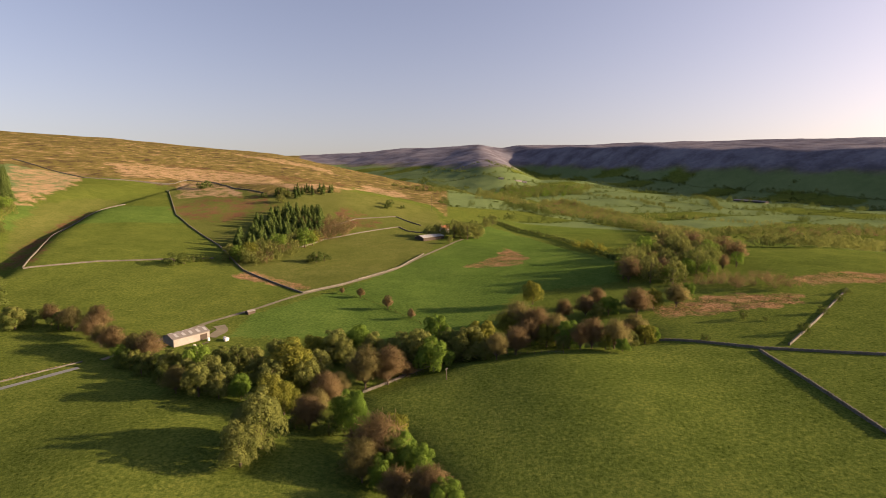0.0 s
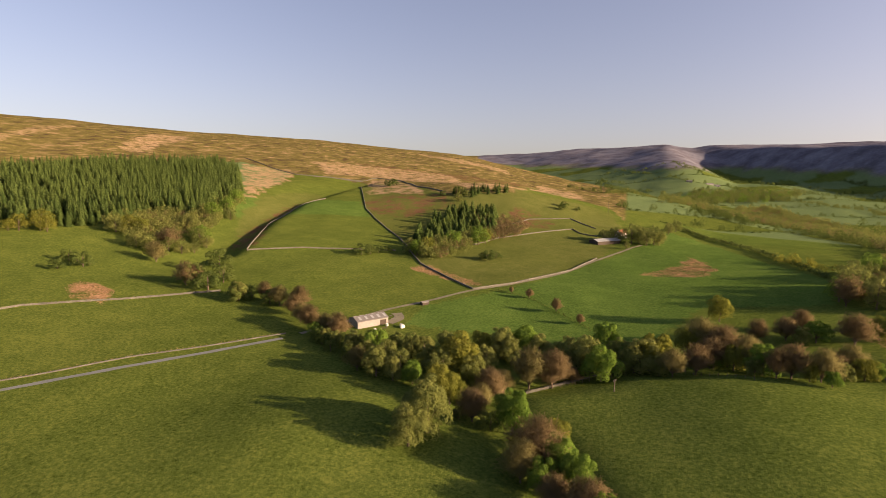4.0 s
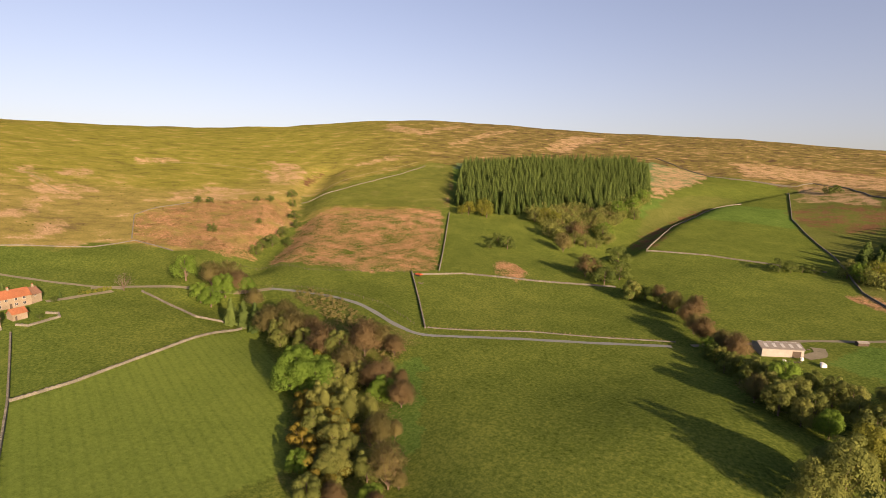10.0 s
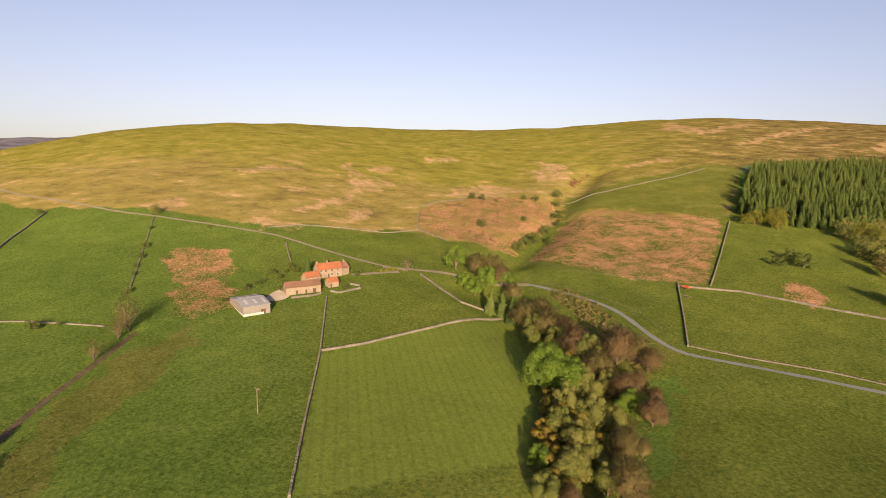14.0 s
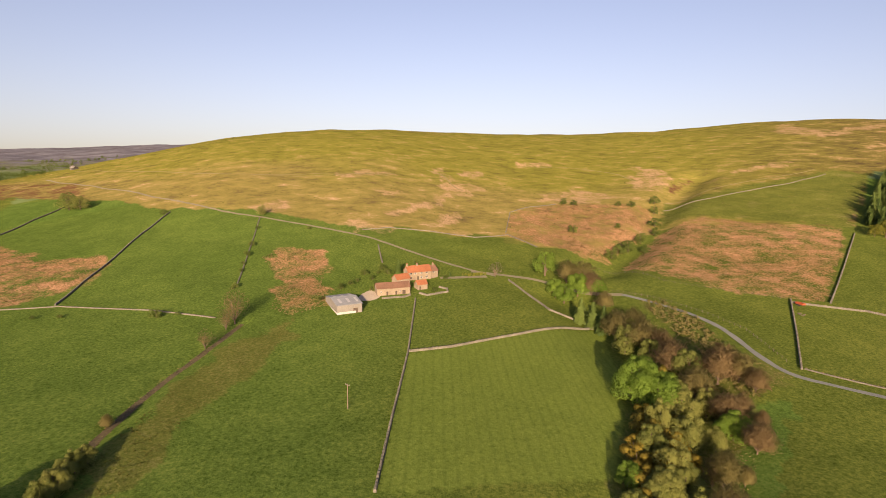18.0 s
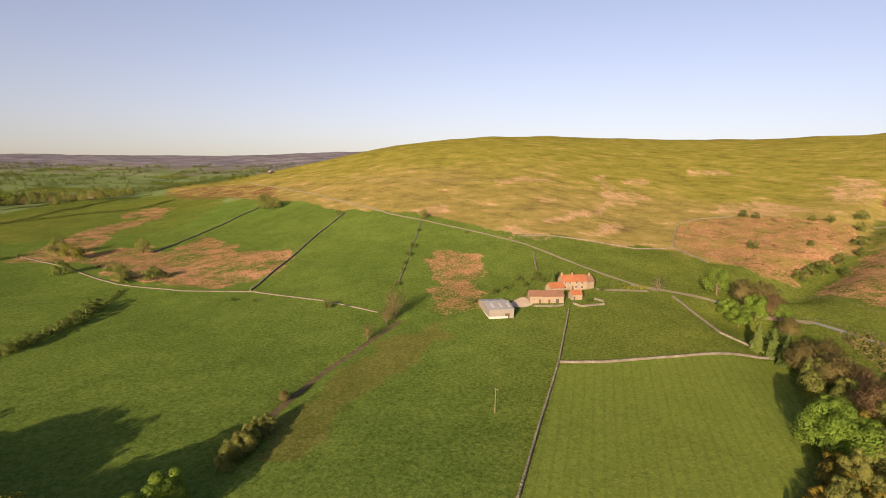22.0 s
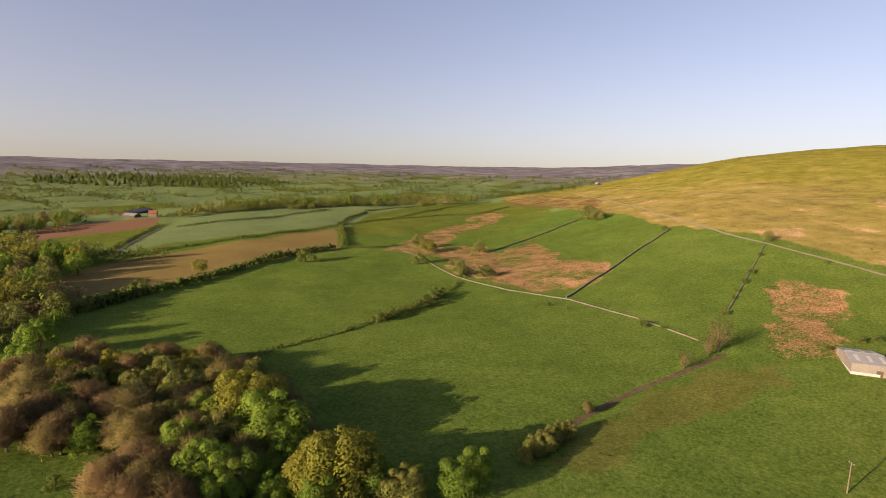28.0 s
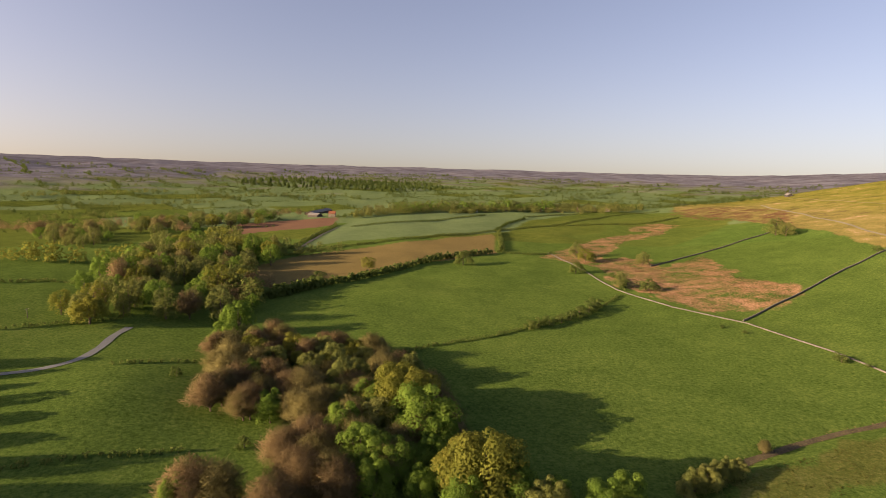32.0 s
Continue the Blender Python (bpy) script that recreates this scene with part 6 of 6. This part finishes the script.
thicket("village_trees", "leaf", along(crest_line(153, 141.5, 0.97), 9, 12, rt) + along(crest_line(158, 143, 0.93), 16, 14, rt), (6, 13), M_LEAF_OLIVE, "dark trees round the village houses", "trees")
thicket("village_trees", "twig", along(crest_line(156, 143, 0.95), 14, 12, rt), (6, 11), M_BUD, "brown budding trees round the village houses", "trees")
for line, h in [([(374.7, 731.0), (443.2, 759.2), (502.5, 742.0), (492.9, 655.0)], 9), ([(304.4, 506.0), (422.3, 611.9), (509.9, 677.9)], 8), ([(359.0, 1535.0), (446.3, 1516.2), (498.7, 1327.8), (490.5, 1121.7)], 9), ([(373.1, 950.0), (467.4, 916.3), (504.9, 867.1), (526.1, 790.1)], 8), ([(263.2, 952.7), (270.6, 801.0), (239.0, 582.4)], 9),
                ([(772.4, 1623.9), (687.9, 1356.6), (566.2, 1081.1)], 7), ([(947.0, 1588.3), (981.9, 1492.0), (1026.7, 1427.7)], 10), ([(305.8, -871.4), (260.2, -898.6), (205.5, -941.8)], 9), ([(321.7, -1058.7), (248.5, -1102.8), (146.8, -1161.8), (50.6, -1291.5)], 10), ([(142.5, -1308.8), (4.1, -1393.0), (-181.3, -1393.3)], 10), ([(440.4, -1266.1), (348.9, -1364.1), (210.2, -1477.1)], 10)]:
    thicket("tree_line", "leaf", along(line, h * 0.9, 5, rt), (h * 0.6, h * 1.2), M_LEAF_OLIVE, "dark line of valley trees along a field edge", "trees")
thicket("knoll_scrub", "leaf", scatter_in([(-133.0, 355.4), (-143.2, 392.7), (-135.4, 427.0), (-105.9, 464.6), (-96.8, 445.1), (-110.1, 407.9), (-121.0, 371.8)], 7, rt), (5, 10), M_LEAF_OLIVE, "olive scrub below the knoll conifers", "scrub")
thicket("birch_scrub", "twig", scatter_in([(-108.8, 514.6), (-86.8, 523.3), (-70.7, 478.8), (-89.6, 460.4)], 6.5, rt), (6, 9), M_TWIG, "brown birch scrub beside the knoll conifers", "scrub")
rv = random.Random(21)
for code, m, gap in (("bush", M_BUD, 2.6), ("twig", M_TWIG, 5.0), ("bush", M_BUSH, 6.0)):
    thicket("verge_scrub", code, scatter_in([(-264.4, 73.0), (-266.3, 84.1), (-238.5, 92.4), (-202.0, 93.6), (-175.2, 92.8), (-169.6, 87.0), (-175.2, 82.1), (-199.4, 81.7), (-225.6, 78.5)], gap, rv, 0.5), (0.6, 1.9), m, "low tangled scrub between the lane and the ravine", "scrub", wide=1.2)
thicket("verge_scrub", "twig", [(-176.6, 86.4), (-172.5, 87.3), (-174.0, 90.7), (-173.1, 82.7)], (2.0, 3.2), M_TWIG, "reddish scrub on the lane corner", "scrub", wide=1.3)
# hedges of the small far fields
rh = np.random.default_rng(9)
edges = [(i + du * k / 18, j + dv * k / 18) for i in range(-26, 27) for j in range(-30, 31) for du, dv in ((1, 0), (0, 1)) if rh.random() > 0.35 for k in range(18)]
u, v = np.array(edges).T * np.array([[150.0], [115.0]])
x, y = u * 0.92 - v * 0.39, u * 0.39 + v * 0.92
x, y = x - 22 * ripple(x, y, 420, 6), y - 22 * ripple(x, y, 420, 8)
r, b = np.hypot(x, y), np.degrees(np.arctan2(-x, y)) % 360
keep = ((b > 318) & (r > 620) & (r < 2300)) | ((b < 2) & (r > 900) & (r < 2300)) | ((b > 178) & (b < 206) & (r > 620) & (r < 2600)) | ((b > 122) & (b <= 178) & (r > 1000) & (r < 2800))
spots = np.stack([x, y], 1)[keep] + rh.uniform(-2.5, 2.5, (keep.sum(), 2))
tall = rh.random(len(spots)) < 0.3
near_hedge, far_clump = spots[~tall].tolist(), spots[tall].tolist()
thicket("far_hedges", "bush", near_hedge, (1.6, 3.2), M_BUSH, "dark hedges round the far valley fields", "hedges", wide=1.5)
thicket("far_hedge_trees", "leaf", far_clump, (6, 13), M_BUSH, "scattered trees in the far hedges", "trees")


hedge([(-290.2, -13.3), (-292.9, -7.7), (-296.0, -2.7)], 1.6, M_LEAF_YELLOW, 1.2, "golden garden hedge beside the drive")


# ---- bracken and rushes on the ground ----
def tufts(spots, mat, size, name, label, rng):
    n = len(spots)
    c = np.array(spots)
    z = ground_z(c[:, 0], c[:, 1])
    v = []
    for k in range(3):
        a = rng.uniform(0, 6.283, n)
        s = size * rng.uniform(0.5, 1.3, n)
        dx, dy = np.cos(a) * s * 0.5, np.sin(a) * s * 0.5
        over = s * rng.uniform(0.5, 1.1, n)
        lx, ly = -np.sin(a) * over, np.cos(a) * over
        q = np.stack([np.stack([c[:, 0] - dx, c[:, 1] - dy, z - 0.05], 1), np.stack([c[:, 0] + dx, c[:, 1] + dy, z - 0.05], 1),
                      np.stack([c[:, 0] + dx * 1.3 + lx, c[:, 1] + dy * 1.3 + ly, z + s * 0.6], 1), np.stack([c[:, 0] - dx * 1.3 + lx, c[:, 1] - dy * 1.3 + ly, z + s * 0.55], 1)], 1)
        v.append(q.reshape(-1, 3))
    v = np.concatenate(v)
    ob = quad_object(name, v, np.arange(len(v)).reshape(-1, 4), mat, label, "undergrowth", "stuff")
    shade_outward(ob.data, np.repeat((0.35, 0, 1) + 0.3 * rng.normal(size=(len(v) // 4, 3)), 4, axis=0))
    return ob


rng = np.random.default_rng(3)
for kind, outline, ragged in COVER:
    if kind == "bracken":
        d = min(math.hypot(*p) for p in outline)
        sp = scatter_in(outline, max(1.05, d / 240), rt, 0.5)
        sp = [p for p in sp if float(ripple(p[0], p[1], 14, 3)) + rt.uniform(-0.7, 0.7) > -0.1]
        tufts(sp, M_BRACKEN, 0.38 if d < 330 else 0.5, "bracken", "rust-brown dead bracken and rushes on rough ground", rng)
sp = scatter_in([(-200.3, -89.8), (-217.7, -83.1), (-194.4, -76.7), (-149.9, -80.1), (-131.5, -81.1), (-98.9, -78.9), (-94.1, -88.2), (-122.3, -96.0), (-159.2, -97.1), (-189.7, -95.7)], 1.0, rt, 0.5)
tufts([p for p in sp if float(ripple(p[0], p[1], 11, 5)) + rt.uniform(-0.7, 0.7) > 0.1], M_RUSH, 0.28, "rushes", "dark olive rushes in damp grass beside the ditch", rng)


tufts([p for p in along([(-209.8, -102.4), (-185.3, -102.9), (-157.5, -104.5), (-130.4, -102.0), (-110.3, -98.7), (-91.8, -92.8)], 0.5, 1.3, rt)], M_STRAW, 0.3, "straw_grass", "bleached grass along the ditch bank", rng)
tufts(along([(-192.4, 111.7), (-180.0, 128.2), (-166.7, 148.8), (-146.3, 172.2), (-129.9, 191.6)], 0.6, 1.0, rt), M_STRAW, 0.32, "straw_grass", "rough grass on the bank above the lane", rng)
tufts(scatter_in([(-217.9, 89.4), (-183.9, 103.5), (-171.1, 86.0), (-131.7, 68.6), (-106.4, 52.2), (-109.2, 46.1), (-158.8, 68.6)], 1.3, rt, 0.5), M_STRAW, 0.3, "straw_grass", "rough grass on the ravine side", rng)
# coarse growth on the moor slopes
for mat, seed, name, label in ((M_STRAW, 2, "straw_grass", "bleached straw-coloured grass on the moor"), (M_RUSH, 6, "heather", "dark low heather and rushes on the moor")):
    n = 30000
    ta, tr = np.radians(rng.uniform(14, 128, n)), np.sqrt(rng.uniform(330.0 ** 2, 980.0 ** 2, n))
    tx, ty = -np.sin(ta) * tr, np.cos(ta) * tr
    keep = (ripple(tx, ty, 45, seed) + 0.7 * ripple(tx, ty, 13, seed + 3) + rng.uniform(-0.6, 0.6, n) > 0.75) & (tr > np.interp(np.degrees(ta), me[:, 0], me[:, 1]) + 12)
    tufts(np.stack([tx[keep], ty[keep]], 1), mat, 0.55, name, label, rng)
# tussocky pasture on the near fields
n = 90000
ta, tr = np.radians(rng.uniform(-44, 205, n)), np.sqrt(rng.uniform(100.0 ** 2, 340.0 ** 2, n))
tx, ty = -np.sin(ta) * tr, np.cos(ta) * tr
keep = ripple(tx, ty, 9, 3) + 0.6 * ripple(tx, ty, 37, 8) + rng.uniform(-0.8, 0.8, n) > -0.1
tufts(np.stack([tx[keep], ty[keep]], 1), M_TUSSOCK, 0.14, "tussock_grass", "tussocks of pasture grass in the near fields", rng)


# ---- poles, fences, machinery and farm clutter ----
M_POLE = plain("creosoted_pole", [(0.3, (0.07, 0.06, 0.045)), (0.7, (0.16, 0.135, 0.10))], 0.3, 0.8)
M_RED = plain("faded_red_paint", [(0.3, (0.22, 0.045, 0.02)), (0.7, (0.36, 0.09, 0.04))], 0.4, 0.6)
M_RUBBER = plain("black_rubber", [(0.3, (0.02, 0.02, 0.02)), (0.7, (0.05, 0.05, 0.05))], 0.3, 0.8)
M_WRAP = plain("white_bale_wrap", [(0.3, (0.6, 0.6, 0.58)), (0.7, (0.8, 0.8, 0.78))], 0.5, 0.4, 0, 0.2)


def pole(x, y, h, group="line poles"):
    root = tagged(new("utility_pole"), "weathered wooden utility pole in a green field", "pole", group)
    root.matrix_world = pose(x, y, gz(x, y), 0, 0, 60)
    v, f = [], []
    tube(v, f, Vector((0, 0, -0.5)), Vector((0, 0, h)), 0.17, 0.12, 8)
    f.append(tuple(range(8, 16)))
    part("post", mesh_from("post", v, f, M_POLE), M_POLE, root)
    part("crossarm", boxed(-0.8, -0.07, h - 0.5, 0.8, 0.07, h - 0.36, bevel=0.02), M_POLE, root)
    for k in (-0.7, 0, 0.7):
        part("insulator", boxed(k - 0.06, -0.06, h - 0.36, k + 0.06, 0.06, h - 0.14, bevel=0.03), M_PAINT, root, "pale insulator")


for x, y, h in [(-146.1, -40.2, 7.9)] + [(-6.7, 614.5, 16.8), (3.3, 173.5, 4.1)] + [(91.5, -257.7, 4.0)]:
    pole(x, y, h)


def trailer(x, y, turn):
    root = tagged(new("farm_trailer"), "faded red farm trailer beside a field wall", "trailer")
    root.matrix_world = pose(x, y, gz(x, y), 0, 0, turn)
    part("bed", boxed(-2.0, -0.95, 0.75, 2.0, 0.95, 0.9, bevel=0.03), M_RED, root)
    for y0 in (-0.95, 0.9):
        part("side_board", boxed(-2.0, y0, 0.9, 2.0, y0 + 0.05, 1.5, bevel=0.01), M_RED, root)
    for x0 in (-2.0, 1.95):
        part("end_board", boxed(x0, -0.9, 0.9, x0 + 0.05, 0.9, 1.5, bevel=0.01), M_RED, root)
    part("drawbar", boxed(2.0, -0.07, 0.6, 3.4, 0.07, 0.75, bevel=0.02), M_DOOR, root)
    for wx in (-0.7, 0.5):
        for wy in (-1.05, 1.05):
            v, f = [], []
            tube(v, f, Vector((wx, wy - 0.12, 0.4)), Vector((wx, wy + 0.12, 0.4)), 0.4, 0.4, 12)
            f += [tuple(range(12)), tuple(range(12, 24))]
            part("wheel", mesh_from("wheel", v, f, M_RUBBER), M_RUBBER, root)


x, y = [(-259.0, 144.3)][0]
trailer(x, y, 20)
x, y = [(-247.6, 138.1)][0]
for k, (dx, dy, s) in enumerate(((0, 0, 0.9), (1.5, 0.6, 0.7), (-1.2, 0.8, 0.8), (0.6, 2.0, 0.6))):
    heap = tagged(new("timber_pile"), "weathered scrap timber and stone beside a wall", "pile", "scrap by the wall")
    heap.matrix_world = pose(x + dx, y + dy, gz(x + dx, y + dy), 0, 0, 40 * k)
    for j in range(4):
        part("plank", boxed(-s, -0.3 + 0.16 * j, 0.02 + 0.1 * (j % 2), s, -0.17 + 0.16 * j, 0.14 + 0.1 * (j % 2), bevel=0.01), M_POLE, heap)


def bale(x, y):
    bm = bmesh.new()
    bmesh.ops.create_cone(bm, cap_ends=True, segments=16, radius1=0.62, radius2=0.62, depth=1.2, matrix=pose(0, 0, 0.6))
    bmesh.ops.bevel(bm, geom=[e for e in bm.edges if abs(e.verts[0].co.z - e.verts[1].co.z) < 0.01], offset=0.12, segments=2, affect="EDGES")
    me = bpy.data.meshes.new("wrapped_bale")
    bm.to_mesh(me)
    bm.free()
    me.materials.append(M_WRAP)
    b = tagged(new("wrapped_bale", me), "round bale in white plastic wrap beside the barn", "bale", "bales")
    b.matrix_world = pose(x, y, gz(x, y) + 0.02, 0, 0, rt.uniform(0, 90))


for x, y in [(-96.0, 207.9), (-94.7, 206.9), (-87.7, 217.5), (-87.0, 217.2), (-86.2, 216.5), (-86.7, 215.7), (-93.8, 216.0)]:
    bale(x, y)
for x, y in [(-95.3, 210.4), (-94.4, 211.9), (-93.4, 213.4), (-95.1, 228.0), (-95.2, 231.7), (-98.0, 230.0)]:
    m = tagged(new("scrap_pallet"), "weathered timber pallet beside the barn", "pallet", "barn clutter")
    m.matrix_world = pose(x, y, gz(x, y), 0, 0, rt.uniform(0, 90))
    for j in range(5):
        part("slat", boxed(-0.6, -0.55 + 0.24 * j, 0.12, 0.6, -0.41 + 0.24 * j, 0.16), M_POLE, m)
    for j in (-0.5, 0, 0.5):
        part("bearer", boxed(j - 0.05, -0.55, 0.0, j + 0.05, 0.55, 0.12), M_POLE, m)
W = [(-89.5, 251.0), (-87.2, 254.5)]
building("sheep_shelter", W[0], W[1], 2.2, 1.4, 1.9, M_DOOR, M_BOARD, "small boarded sheep shelter beside the lane", group="farm buildings", over=0.15)
ribbon("pavement", [(-94.3, 219.6), (-93.7, 224.7), (-92.4, 229.0), (-97.1, 234.7)], 5.0, M_TRACK, 0.16, "pale stony yard beside the barn", "farmyard")


def fence(line, label="weathered post and wire fence along a field edge"):
    root = tagged(new("fence"), label, "fence", "fences")
    pts = resample(line, 3.0)
    post = boxed(-0.06, -0.06, -0.3, 0.06, 0.06, 1.15, bevel=0.01)
    me = bpy.data.meshes.new("post")
    post.to_mesh(me)
    post.free()
    me.materials.append(M_POLE)
    for p in pts:
        o = new("post", me)
        o.location = (p.x, p.y, gz(p.x, p.y))
        o.parent = root
    for h in (0.55, 1.0):
        v, f = [], []
        for a, b in zip(pts, pts[1:]):
            tube(v, f, Vector((a.x, a.y, gz(a.x, a.y) + h)), Vector((b.x, b.y, gz(b.x, b.y) + h)), 0.02, 0.02, 3)
        part("wire", mesh_from("wire", v, f, M_POLE), M_POLE, root)


fence([(-24.9, 174.2), (-14.1, 181.0), (-2.5, 191.0), (12.3, 199.1), (27.1, 198.2), (45.1, 184.6)])
fence([(-334.4, 64.2), (-323.3, 79.8), (-294.7, 92.9), (-282.1, 113.2), (-267.7, 139.7)])
fence([(-280.9, 63.5), (-265.4, 86.0), (-246.5, 98.5), (-226.7, 106.6), (-197.4, 107.9)])
